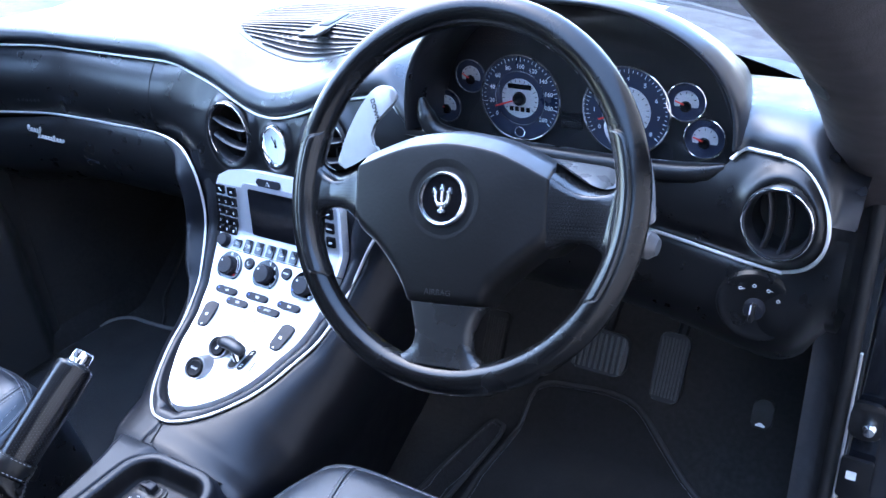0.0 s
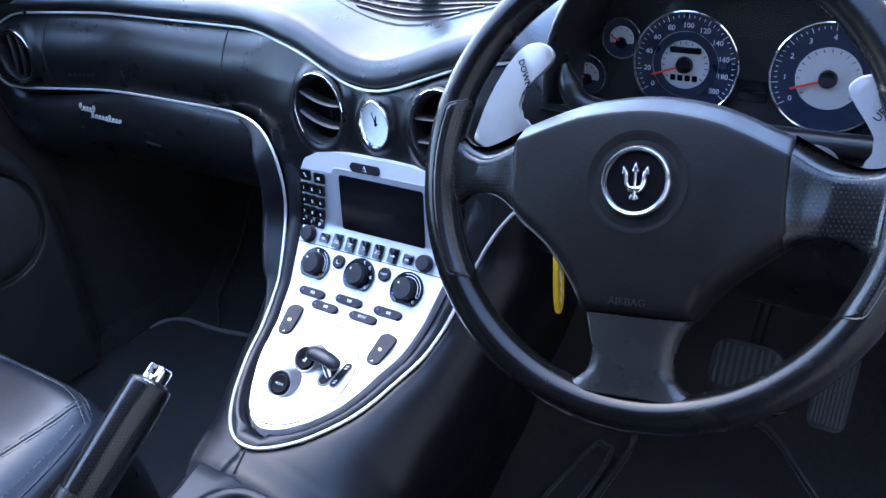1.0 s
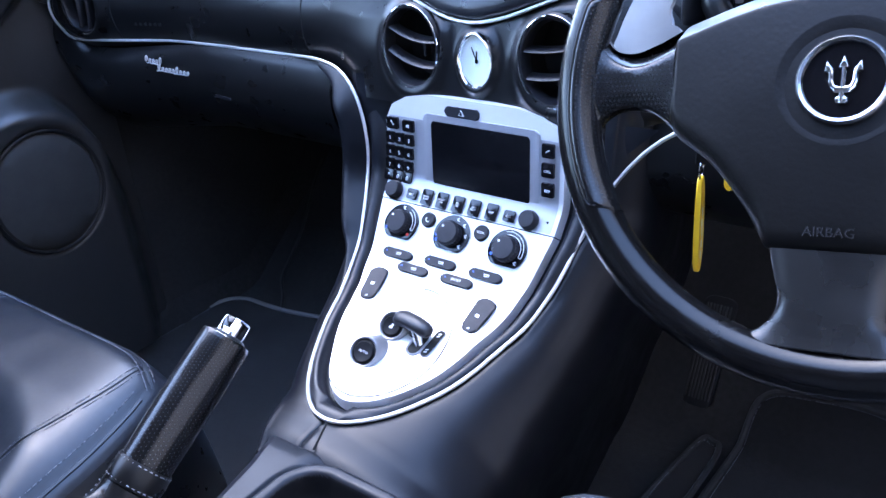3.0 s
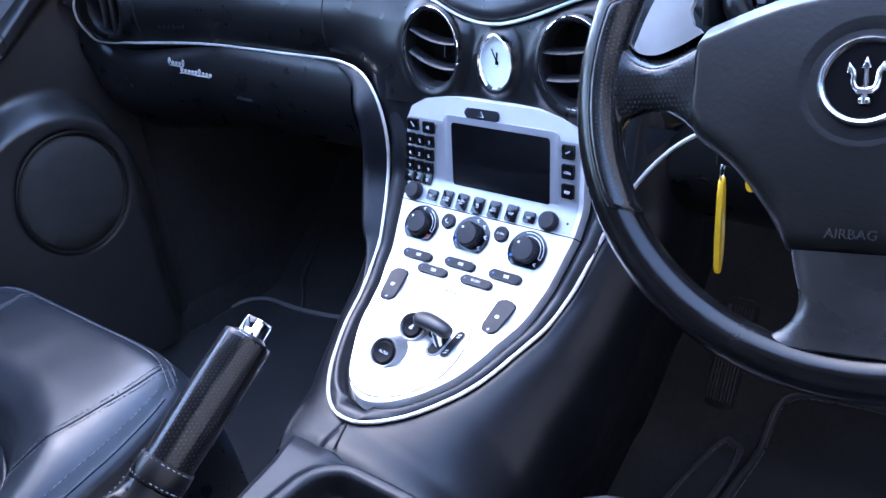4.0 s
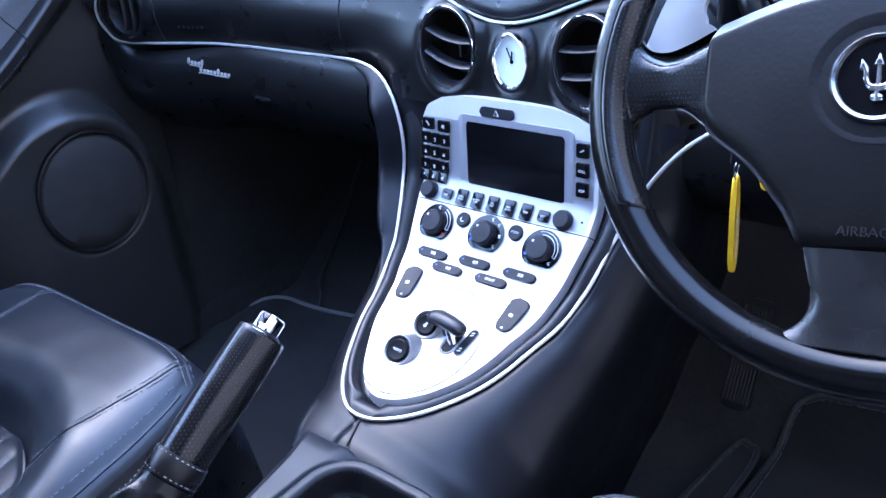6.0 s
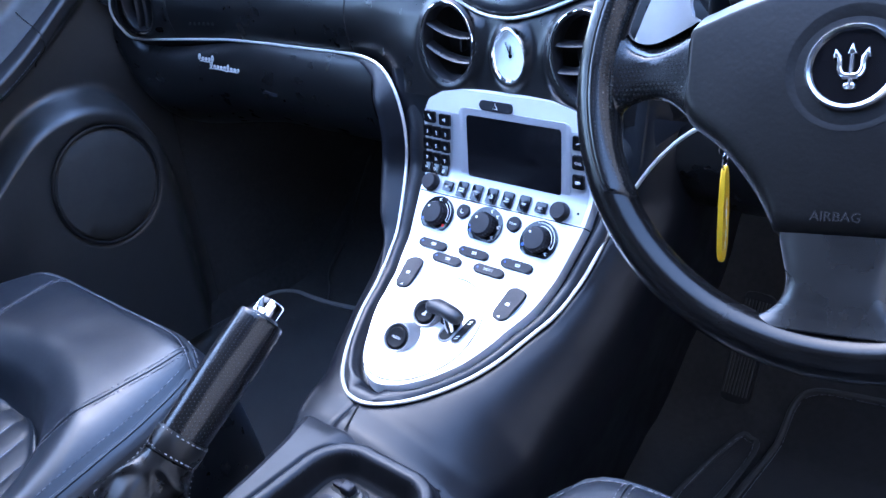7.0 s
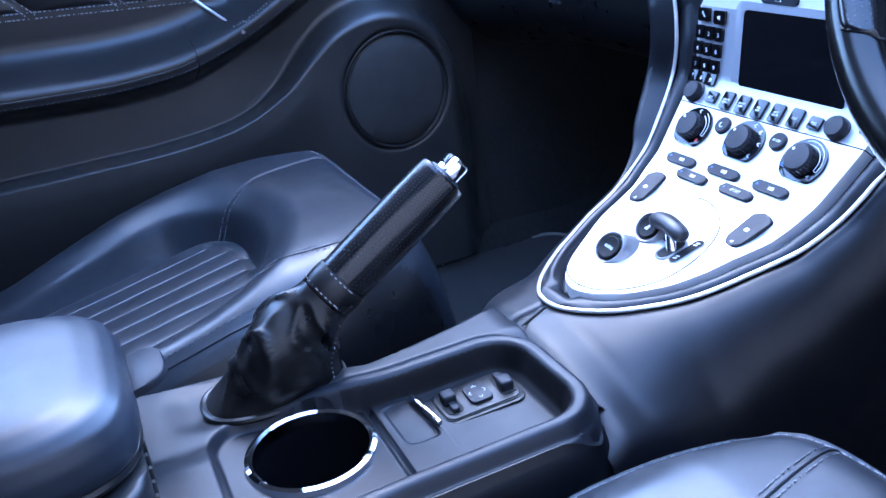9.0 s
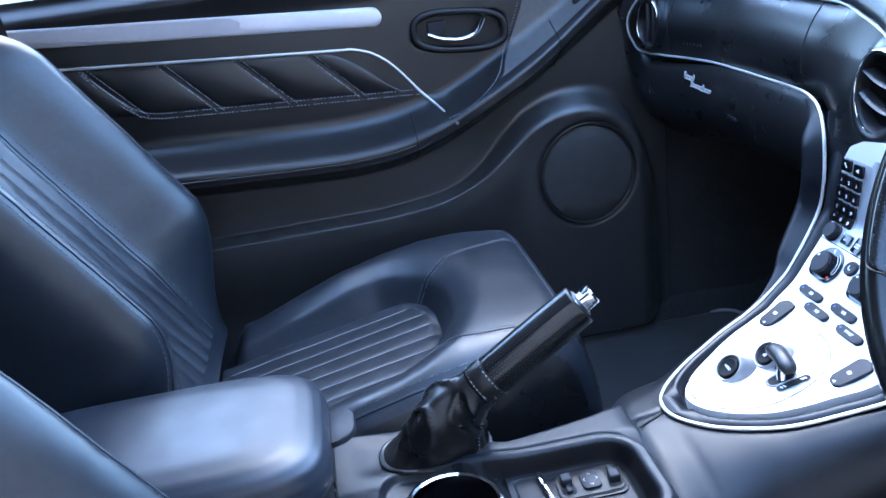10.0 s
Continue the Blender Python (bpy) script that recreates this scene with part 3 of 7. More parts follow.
def hood_skin(u, v):
    k = v * (len(HOOD) - 1)
    i = min(int(k), len(HOOD) - 2)
    t = k - i
    p = [HOOD[q] for q in (max(i - 1, 0), i, i + 1, min(i + 2, len(HOOD) - 1))]
    y, half, top, base = (0.5 * (2 * b + (c - a) * t + (2 * a - 5 * b + 4 * c - d) * t * t + (3 * b - a - 3 * c + d) * t**3) for a, b, c, d in zip(*p))
    x, z = arch(u, half, top, base + 0.030 * smooth(0.55, 1.0, u))
    return (x, y, z)




def end_skin(u, v):
    """The shoulder between the hood's flank, the end vent's piping and the windscreen."""
    x = 0.545 + 0.160 * u
    xb = max(x, 0.583)
    zu = z_up(xb)
    yf = y_band(xb, zu - 0.002) - 0.003
    y = yf + (0.37 - yf) * v**1.6
    k = min((y - yf) / 0.045, 1.0)
    pad = zu + 0.001 + (0.703 - zu) * (1 - (1 - k) ** 2.4) ** (1 / 2.4) * (1 - smooth(0.640, 0.705, x))
    pad -= 0.045 * smooth(0.30, 0.46, y) + 0.03 * smooth(0.655, 0.705, x) * smooth(0.18, 0.28, y)
    row = [np.interp(y, [h[0] for h in HOOD[3:]], [h[q] for h in HOOD[3:]]) for q in (1, 2, 3)]
    q = min(abs(x - HX) / (row[0] - 0.002), 1.0)
    flank = row[2] + (row[1] - row[2]) * (1 - q**2.5) ** 0.4 - 0.002 - 0.3 * max(0.0, 0.200 - y)
    soft = 0.085
    h = max(soft - abs(pad - flank), 0.0) / soft
    return (x, y, max(pad, flank) + h * h * soft / 4 * smooth(0.0, 0.05, y - yf))


# dark sheet laid over the dash top to stand for its shaded look
part("dark_dash_sheet", sheet(lambda u, v: (lambda x, y: (x, y, top_height(x, y) + 0.004 - 0.05 * smooth(0.62, 0.70, x)))(0.40 + 0.29 * u, 0.372 + (glass_foot(0.40 + 0.29 * u) - 0.370) * v), 30, 20), PILLAR, right_pillar, "dark matt sheet over the dash top, standing for its shade")
part("top_pad", sheet(end_skin, 60, 60), SOFT_TOP, dash, "padded leather dash end", sharp=80)
part("instrument_hood", sheet(hood_skin, 56, 45), SOFT_TOP, dash, "leather-wrapped arched instrument hood")
GAUGE_Y = 0.270
outline = [arch(k / 40, 0.178, 0.786, 0.612) for k in range(41)]
part("instrument_panel", prism([(x, z) for x, z in outline], 0.0, 0.004, 0, 1, Matrix(((1, 0, 0, 0), (0, 0, -1, GAUGE_Y + 0.006), (0, 1, 0, 0), (0, 0, 0, 1)))), INSTRUMENT, dash, "matt black instrument panel")
lens = part("instrument_cover", sheet(lambda u, v: (lambda p: (HX + (p[0] - HX) * (0.3 + 0.7 * v), 0.212 + 0.30 * (0.642 + (p[1] - 0.642) * v - 0.642), 0.642 + (p[1] - 0.642) * v))(arch(u, 0.178, 0.786, 0.642)), 40, 12), COVER, dash, "clear cover over the instruments")
lens.visible_shadow = False
part("instrument_ledge", sheet(lambda u, v: (0.205 + 0.385 * u, 0.205 + 0.075 * v, 0.636 - 0.018 * v), 20, 6), LEATHER, dash)
lip = [(-0.171, 0.212, 0.682), (-0.165, 0.210, 0.662), (-0.148, 0.207, 0.645), (-0.10, 0.209, 0.639), (0.0, 0.210, 0.637), (0.10, 0.209, 0.639), (0.150, 0.207, 0.644), (0.178, 0.204, 0.656)]
part("instrument_lip", tube(catmull([(HX + x, y, z) for x, y, z in lip], 6), lambda t: 0.011 * min(1.0, 0.3 + 5 * t, 0.3 + 5 * (1 - t)), 14), LEATHER, dash, "rolled leather lip under the instruments")

# satin piping: round the stack, under the band, round the end vents and along its upper edge


def rail_point(sx, s, lift=0.0016):
    x = CX + sx * rail_half(s)
    return on_stack(x, s, lift)


for sx in (-1, 1):
    low = [rail_point(sx, 0.30 + 0.132 * math.sin(radians(q))) for q in range(90, 0, -8)] + [rail_point(sx, s) for s in (0.290, 0.257, 0.225, 0.200)]
    if sx < 0:
        turn = ((0.1405, 0.168, 0.459), (0.1400, 0.1735, 0.500), (0.1520, 0.179, 0.542), (0.181, 0.190, 0.567), (0.225, 0.202, 0.574))
    else:
        turn = ((0.1330, 0.161, 0.447), (0.1530, 0.172, 0.490), (0.1790, 0.176, 0.527), (0.206, 0.183, 0.552), (0.240, 0.196, 0.568))
    low += [Vector((CX + sx * a, y, z)) for a, y, z in turn]
    low += [Vector((sx * a, y_band(sx * a, z_low(a)) - 0.003, z_low(a))) for a in ((0.28, 0.34, 0.42, 0.50, 0.57, 0.610) if sx < 0 else (0.28, 0.34, 0.42, 0.50, 0.57, 0.615, 0.645))]
    for ang in range(-50 if sx < 0 else -70, 100, 20):
        ring = 0.060 if sx < 0 else 0.054
        a, z = 0.630 + ring * math.cos(radians(ang)), 0.676 - ring + ring * math.sin(radians(ang))
        low.append(Vector((sx * a, y_band(sx * a * 0.995, z) - 0.003, z)))
    if sx < 0:
        BOLSTER_LINE = low[12:21]
    part("satin_piping", tube(catmull(low, 6), lambda t: 0.0020 if t < 0.8 else 0.0020 - 0.002 * (t - 0.8), 8), STRIP, dash, "bright satin metal piping")
top_line = [Vector((x, y_band(x, z_up(x)) - 0.004, z_up(x) + 0.001)) for x in np.linspace(-0.62, 0.195, 60)]
part("satin_piping", tube(top_line, 0.0019, 8), STRIP, dash, "thin satin metal piping")
part("satin_piping", tube([Vector((x, y_band(x, z_up(x)) - 0.004, z_up(x) + 0.001)) for x in np.linspace(0.585, 0.63, 12)], 0.0019, 8), STRIP, dash, "thin satin metal piping")


def lower_section(v, x, lo):
    run = [(y_band(x, lo) - 0.001, lo), (0.211, lo - 0.012), (0.204, lo - 0.04), (0.208, lo - 0.072), (0.230, lo - 0.105), (0.272, lo - 0.132), (0.35, lo - 0.150)]
    bend = 0.045 * smooth(0.46, 0.70, abs(x))
    run = [run[0]] + [(y - bend, z) for y, z in run[1:]]
    k = v * (len(run) - 1)
    i = min(int(k), len(run) - 2)
    t = k - i
    p = [run[q] for q in (max(i - 1, 0), i, i + 1, min(i + 2, len(run) - 1))]
    return tuple(0.5 * (2 * b + (c - a) * t + (2 * a - 5 * b + 4 * c - d) * t * t + (3 * b - a - 3 * c + d) * t**3) for a, b, c, d in zip(*p))


def lower(x0, x1, off=0.0):
    def fn(u, v):
        x = x0 + (x1 - x0) * u
        y, z = lower_section(v, x, z_low(x) - 0.002)
        return (x, y - off, z)
    return fn


part("lower_panel", sheet(lower(-0.70, -0.626), 10, 24), LEATHER, dash)
part("lower_panel", sheet(lower(-0.222, -0.16, -0.032), 12, 24), LEATHER, dash)
part("knee_panel", sheet(lower(0.16, 0.70), 60, 24), LEATHER, dash, "padded leather knee panel")

# glovebox with its badge
glove = thing("glovebox", (-0.44, 0.21, 0.48), "black leather glovebox lid with a chrome script badge", "glovebox")


def lid_face(u, v):
    """The lid's face, its two ends turned back."""
    k = u * 52 - 2
    q = lower(-0.622, -0.207, 0.004)(min(max(k / 48, 0.0), 1.0), v)
    back = max(-k, k - 48, 0.0)
    return (q[0], q[1] + 0.010 * back, q[2])


part("lid", sheet(lid_face, 52, 24), LEATHER, glove)
badge_pose = frame_at((-0.498, 0.194, 0.541), (1, 0.03, -0.02), (0, -1, 0.08))
bits = []
for row, (x0, count, z0, tall) in enumerate(((-0.048, 5, 0.0050, 0.0085), (-0.022, 9, -0.0035, 0.0075))):
    wave = []
    for k in range(count * 8):
        turn = k / 8
        high = tall * (0.62 if int(turn) in (0, 4 + row) else 0.34)
        lean = math.cos(math.tau * turn)
        wave.append((x0 + 0.0076 * turn + 0.0036 * math.sin(math.tau * turn) - 0.25 * high * lean, z0 - high * lean - 0.002 + 0.6 * (high - 0.34 * tall), 0.001))
    bits.append(tube([badge_pose @ q for q in catmull(wave, 2)], 0.0010, 6))
part("script_badge", join(bits), STRIP, glove, "slanted chrome script badge")
# footlamp drawn as an unlit bright metal oval, with the slot near it
lamp = thing("glovebox_footlamp", (-0.44, 0.25, 0.44), "small bright metal oval for the footlamp under the glovebox lid", "button")
part("button", lathe([(0, 0.006), (0.007, 0.005), (0.010, 0.002), (0.011, 0)], 20, frame_at((-0.437, 0.262, 0.447), (1, 0, 0), (0, -0.65, -0.7)) @ Matrix.Diagonal((1.6, 0.8, 0.7, 1))), STRIP, lamp)
part("slot", prism(rrect(0.030, 0.004, 0.0015), 0, 0.001, 0, 1, frame_at((-0.400, 0.1985, 0.508), (1, 0, -0.06), (0, -1, 0))), BUTTON, lamp)


def seam(path, r=0.0012):
    return tube(path, r, 6)


for x in (-0.222, -0.624):
    part("seam", seam([Vector((x, lower(x, x, 0.001)(0, k / 14)[1], lower(x, x)(0, k / 14)[2])) for k in range(15)]), VOID, dash)
for x in (-0.245, -0.585):
    part("seam", seam([Vector((x, y_band(x, z) - 0.0002, z)) for z in np.linspace(z_low(x) + 0.004, z_up(x) - 0.002, 12)], 0.0009), VOID, dash)
part("airbag_mark", join([prism(rrect(0.006, 0.004, 0.001), 0, 0.0005, 0, 1, frame_at((-0.55 + 0.008 * k, y_band(-0.55 + 0.008 * k, 0.593) - 0.0002, 0.593), (1, 0, 0), (0, -1, 0))) for k in range(6)]), DIM_PRINT, dash, "faint embossed mark")


# air vents
def air_vent(vx, vz, rx, rz, upright, label):
    y = y_band(vx + rx * 1.12, vz) + 0.001
    v = thing("air_vent", (vx, y, vz), label, "air vent", "dashboard vents")
    tilt = (0, -1, 0.05)
    if abs(vx) > 0.5:
        tilt = (-0.10 * math.copysign(1, vx), -1, 0.05)
    m = frame_at((vx, y, vz), (1, 0, 0), tilt)
    e = Matrix.Diagonal((rx, rz, 1, 1))
    part("duct", lathe([(1.0, 0.001), (0.97, -0.006), (0.93, -0.040), (0.0, -0.042)], 40, m @ e), VOID, v)
    part("bezel", lathe([(0.88, -0.012), (0.91, -0.003), (0.955, 0.0015), (1.00, 0.0020), (1.05, 0.001), (1.09, -0.003)], 48, m @ e), SATIN_BLACK, v)
    part("chrome_ring", tube([m @ Vector((rx * 1.035 * math.cos(a), rz * 1.035 * math.sin(a), 0.002)) for a in np.linspace(0, math.tau, 48, endpoint=False)], 0.0010, 8, True), CHROME, v, "thin chrome ring")
    blades = (-0.36, 0.18) if upright else (-0.36, 0.26)
    lean = -0.16 if vx < 0.05 else 0.12
    for b in blades:
        wide = math.sqrt(1 - b * b) * 0.95

        def blade(u, w):
            q, a = -1 + 2 * u, math.tau * w
            along = wide * q
            thick, deep = (0.0030 if upright else 0.0022) * math.sin(a), -0.0070 + 0.0070 * math.cos(a)
            if upright:
                bow = 0.16 * (1 - q * q) if vx > 0 else 0.10 * (1 - q * q)
                return m @ Vector((rx * (b - 0.06 + bow) + thick, rz * along, deep - 0.002))
            bow = 0.14 * (q * q - 0.5) if vx < 0.05 else 0.08 * (q * q - 0.5)
            return m @ Vector((rx * along, rz * (b + lean * q + bow) + thick - 0.25 * deep, deep))

        part("blade", close_holes(sheet(blade, 18, 10, False, True)), SATIN_BLACK, v, "curved satin black blade")
    if not upright:
        part("tab", box((0.003, 0.013, 0.010), 0.001, 2, m @ pose(rx * 0.40, -rz * 0.05, -0.010)), SATIN_BLACK, v)
    return v


air_vent(*VENTS[0], False, "round chrome-ringed centre vent with two curved blades")
air_vent(*VENTS[1], False, "round chrome-ringed centre vent with two curved blades")
air_vent(*VENTS[2], True, "round chrome-ringed end vent beside the passenger door")
air_vent(*VENTS[3], True, "round chrome-ringed end vent with upright blades")

# oval clock
cx, cz, crx, crz = CLOCK
cy = y_band(cx + crx * 1.1, cz) + 0.001
clock = thing("clock", (cx, cy, cz), "pointed oval chrome-framed clock with ivory face", "clock")
cm = frame_at((cx, cy, cz), (1, 0, 0), (0, -1, 0.06))


def almond(a, k=1.0):
    c, s = math.cos(a), math.sin(a)
    return (k * crx * math.copysign(abs(c) ** 1.15, c), k * crz * s * (1.0 + 0.06 * abs(s) ** 6))


rim = [(1.12, -0.003), (1.09, 0.0010), (1.05, 0.0018), (0.98, 0.000), (0.92, -0.0045)]
part("bezel", sheet(lambda u, v: cm @ Vector((*almond(math.tau * v, rim[round(u * 4)][0]), rim[round(u * 4)][1])), 4, 56, False, True), CHROME, clock, "polished chrome bezel")
part("dial", prism([almond(math.tau * k / 48, 0.95) for k in range(48)], -0.008, -0.0038, 0, 1, cm), CLOCK_FACE, clock, "ivory dial")
part("minute_hand", box((0.0011, 0.017, 0.0006), 0, 1, cm @ pose(0.0, 0, -0.0035, 0, 0, 24) @ pose(0, 0.006, 0)), GLOSS, clock)
part("hour_hand", box((0.0014, 0.012, 0.0006), 0, 1, cm @ pose(0.0, 0, -0.003, 0, 0, -4) @ pose(0, 0.004, 0)), GLOSS, clock)
part("hub", lathe([(0, 0.0012), (0.0018, 0.001), (0.0022, 0)], 14, cm @ pose(0, 0, -0.0035)), GLOSS, clock)
part("marks", join([box((0.003, 0.0006, 0.0003), 0, 1, cm @ pose(sx * 0.0155, 0, -0.0042)) for sx in (-1, 1)] + [box((0.0006, 0.003, 0.0003), 0, 1, cm @ pose(0, -0.021, -0.0042)), box((0.013, 0.0011, 0.0003), 0, 1, cm @ pose(0, -0.0085, -0.0042, 0, 0, 2))]), GLOSS, clock)
part("crystal", prism([almond(math.tau * k / 48, 0.92) for k in range(48)], -0.0005, 0.0003, 0, 1, cm), GLASS, clock).visible_shadow = False

# speaker grille on the dash top
grille = thing("dash_grille", (0.0, 0.36, 0.712), "oval black slatted grille in the dash top", "grille")
gx, gy, ga, gb = 0.0, 0.366, 0.160, 0.098


@functools.lru_cache(None)
def pad_line(x):
    pts = [pad_section(x, 0.3 + 0.7 * k / 60) for k in range(61)]
    return [p[1] for p in pts], [p[2] for p in pts]


def grille_top(x, y):
    return float(np.interp(y, *pad_line(round(x, 3)))) + 0.0015


def oval(k, a, b, e=2.6):
    t = math.tau * k
    c, s = math.cos(t), math.sin(t)
    return gx + a * math.copysign(abs(c) ** (2 / e), c), gy + b * math.copysign(abs(s) ** (2 / e), s)


steps = [(1.02, -0.003), (0.995, 0.0022), (0.955, 0.0024), (0.925, 0.0012), (0.90, -0.003)]
part("surround", sheet(lambda u, v: (lambda p, h: (p[0], p[1], grille_top(*p) + h - 0.002))(oval(v, ga * steps[round(u * 4)][0], gb * steps[round(u * 4)][0]), steps[round(u * 4)][1]), 4, 64, False, True), SOFT_TOP, grille)
part("backing", sheet(lambda u, v: (lambda p: (p[0], p[1], grille_top(*p) - 0.0015))(oval(v, ga * 0.9 * u, gb * 0.9 * u)), 6, 64, False, True), VOID, grille)


def slat_y(dx, y):
    """The slats bow with the windscreen and stay inside the oval."""
    return y - 1.2 * dx * dx * (1 - abs(y - gy) / gb)


for k in range(19):
    y = gy - gb * 0.84 + 2 * gb * 0.84 * k / 18
    w = ga * 0.895 * (1 - abs((y - gy) / (gb * 0.9)) ** 2.6) ** (1 / 2.6)
    part("slat", tube([(gx + w * q, slat_y(q * w, y), grille_top(gx + w * q, slat_y(q * w, y)) - 0.0005) for q in np.linspace(-1, 1, 13)], 0.0019, 6), SOFT_TOP, grille)
part("bracket", box((0.026, 0.125, 0.006), 0.002, 2, pose(gx + 0.003, gy - 0.030, grille_top(gx, gy) - 0.0008, 0, 0, 12)), SOFT_TOP, grille)
part("sensor", box((0.016, 0.070, 0.005), 0.002, 2, pose(gx + 0.001, gy - 0.012, grille_top(gx, gy) + 0.0016, 0, 0, 12)), BUTTON, grille)

# instruments
def gauge(x, z, r, label, numbers=(), a0=215.0, a1=-35.0, inner=0.5, pointer=150.0, small=False):
    g = thing("gauge", (x, GAUGE_Y, z), label, "gauge", "instrument cluster")
    m = frame_at((x, GAUGE_Y, z), (1, 0, 0), (0, -1, 0.015))
    part("dial", lathe([(0, 0.0), (r * 0.97, 0.0), (r * 0.97, -0.002)], 48, m), DIAL, g, "dark blue dial")
    part("chrome_ring", tube([m @ Vector((r * math.cos(a), r * math.sin(a), 0.001)) for a in np.linspace(0, math.tau, 48, endpoint=False)], 0.0014 if not small else 0.0010, 8, True), CHROME, g, "thin chrome ring")
    if small:
        k = 24
        pts = [(r * 0.62 * math.cos(radians(-20 + 220 * j / k)), r * 0.62 * math.sin(radians(-20 + 220 * j / k))) for j in range(k + 1)]
        part("inner_dial", prism([(p[0] + r * 0.02, p[1] - r * 0.02) for p in pts], 0.0, 0.0012, 0, 1, m), DIAL_SILVER, g, "pale half dial")
        part("hub", lathe([(0, 0.004), (r * 0.26, 0.0035), (r * 0.30, 0.001)], 20, m @ pose(0, -r * 0.22, 0)), GLOSS, g)
        ticks = [box((r * 0.10, 0.0008, 0.0004), 0, 1, m @ pose(0, 0, 0.0016, 0, 0, q) @ pose(r * 0.50, 0, 0)) for q in (20, 55, 90, 125, 160)]
        part("ticks", join(ticks), GLOSS, g)
        part("needle", box((r * 0.5, 0.0013, 0.0008), 0, 1, m @ pose(0, -r * 0.1, 0.0045, 0, 0, pointer) @ pose(r * 0.3, 0, 0)), RED, g, "red needle")
        return g
    part("inner_dial", lathe([(0, 0.0012), (r * inner, 0.0012), (r * inner, 0.0)], 40, m), DIAL_SILVER, g, "pale inner dial")
    ticks = []
    for j in range(41):
        q = a0 + (a1 - a0) * j / 40
        long = r * (0.10 if j % 4 == 0 else 0.05)
        ticks.append(box((long, 0.0006, 0.0003), 0, 1, m @ pose(0, 0, 0.0005, 0, 0, q) @ pose(r * (0.93 - 0.025), 0, 0)))
    part("ticks", join(ticks), WHITE, g)
    part("inner_ticks", join([box((r * 0.06, 0.0007, 0.0003), 0, 1, m @ pose(0, 0, 0.0015, 0, 0, a0 + (a1 - a0) * j / 16) @ pose(r * inner * 0.90, 0, 0)) for j in range(17)]), GLOSS, g)
    if numbers:
        words = []
        for j, text in enumerate(numbers):
            q = radians(a0 + (a1 - a0) * j / (len(numbers) - 1))
            words.append(lettering(text, r * 0.140, m @ pose(r * 0.74 * math.cos(q), r * 0.74 * math.sin(q), 0.0006)))
        part("numerals", join(words), WHITE, g, "white numerals")
    part("hub", lathe([(0, 0.006), (r * 0.15, 0.0055), (r * 0.17, 0.002)], 24, m), GLOSS, g)
    part("needle", box((r * 0.62, 0.0018, 0.0010), 0, 1, m @ pose(0, 0, 0.0045, 0, 0, pointer) @ pose(r * 0.34, 0, 0)), RED, g, "red needle")
    return g


speedo = gauge(0.328, 0.674, 0.050, "blue-faced speedometer with chrome ring", [str(20 * k) for k in range(11)], 215, -38, 0.46, 200)
sm = frame_at((0.328, GAUGE_Y, 0.674), (1, 0, 0), (0, -1, 0.015))
part("upper_window", box((0.030, 0.006, 0.001), 0.0004, 1, sm @ pose(0, 0.014, 0.0015)), GLOSS, speedo)
part("odometer", join([box((0.0052, 0.0058, 0.001), 0.0004, 1, sm @ pose(-0.0105 + 0.007 * k, -0.0125, 0.0018)) for k in range(4)]), GLOSS, speedo, "row of black counter wheels")
part("middle_ring", tube([sm @ Vector((0.0315 * math.cos(a), 0.0315 * math.sin(a), 0.0008)) for a in np.linspace(0, math.tau, 48, endpoint=False)], 0.0006, 6, True), CHROME, speedo, "thin chrome middle ring")
part("trip_window", tube([sm @ Vector((0.006 * math.cos(a), -0.040 + 0.006 * math.sin(a), 0.002)) for a in np.linspace(0, math.tau, 20, endpoint=False)], 0.0007, 6, True), CHROME, speedo)
gauge(0.455, 0.674, 0.049, "blue-faced rev counter with chrome ring", [str(k) for k in range(9)], 215, -38, 0.56, 200)
gauge(0.228, 0.654, 0.0205, "small blue oil gauge with pale half dial", small=True, pointer=155)
gauge(0.264, 0.694, 0.0195, "small blue temperature gauge with pale half dial", small=True, pointer=150)
gauge(0.519, 0.692, 0.0205, "small blue fuel gauge with pale half dial", small=True, pointer=160)
gauge(0.541, 0.655, 0.0215, "small blue voltage gauge with pale half dial", small=True, pointer=160)
part("display", box((0.026, 0.002, 0.020), 0.001, 2, pose(0.392, GAUGE_Y + 0.001, 0.655)), GLOSS, dash, "small dark display")

# headlamp switch
lsw = thing("headlamp_switch", (0.624, 0.18, 0.52), "black rotary headlamp switch with white symbols", "switch")
lm = frame_at((0.629, lower(0.629, 0.629)(0, 0.312)[1] - 0.001, lower(0.629, 0.629)(0, 0.312)[2]), (1, 0, 0), (0, -1, 0.04))
part("dish", lathe([(0.0385, -0.004), (0.036, 0.0002), (0.0335, 0.0008), (0.031, 0.0002), (0.028, -0.0003), (0.0, -0.0006)], 40, lm), LEATHER, lsw)
knob = part("knob", lathe([(0.0105, -0.003), (0.010, 0.006), (0.0088, 0.008), (0, 0.0085)], 28, lm), BUTTON, lsw)
part("grip", box((0.0050, 0.020, 0.008), 0.002, 2, lm @ pose(0, 0, 0.011, 0, 0, -4)), PLASTIC, knob)
part("pointer", box((0.0012, 0.010, 0.0006), 0, 1, lm @ pose(-0.0012, 0.005, 0.0152, 0, 0, -4)), WHITE, knob, "white pointer line")
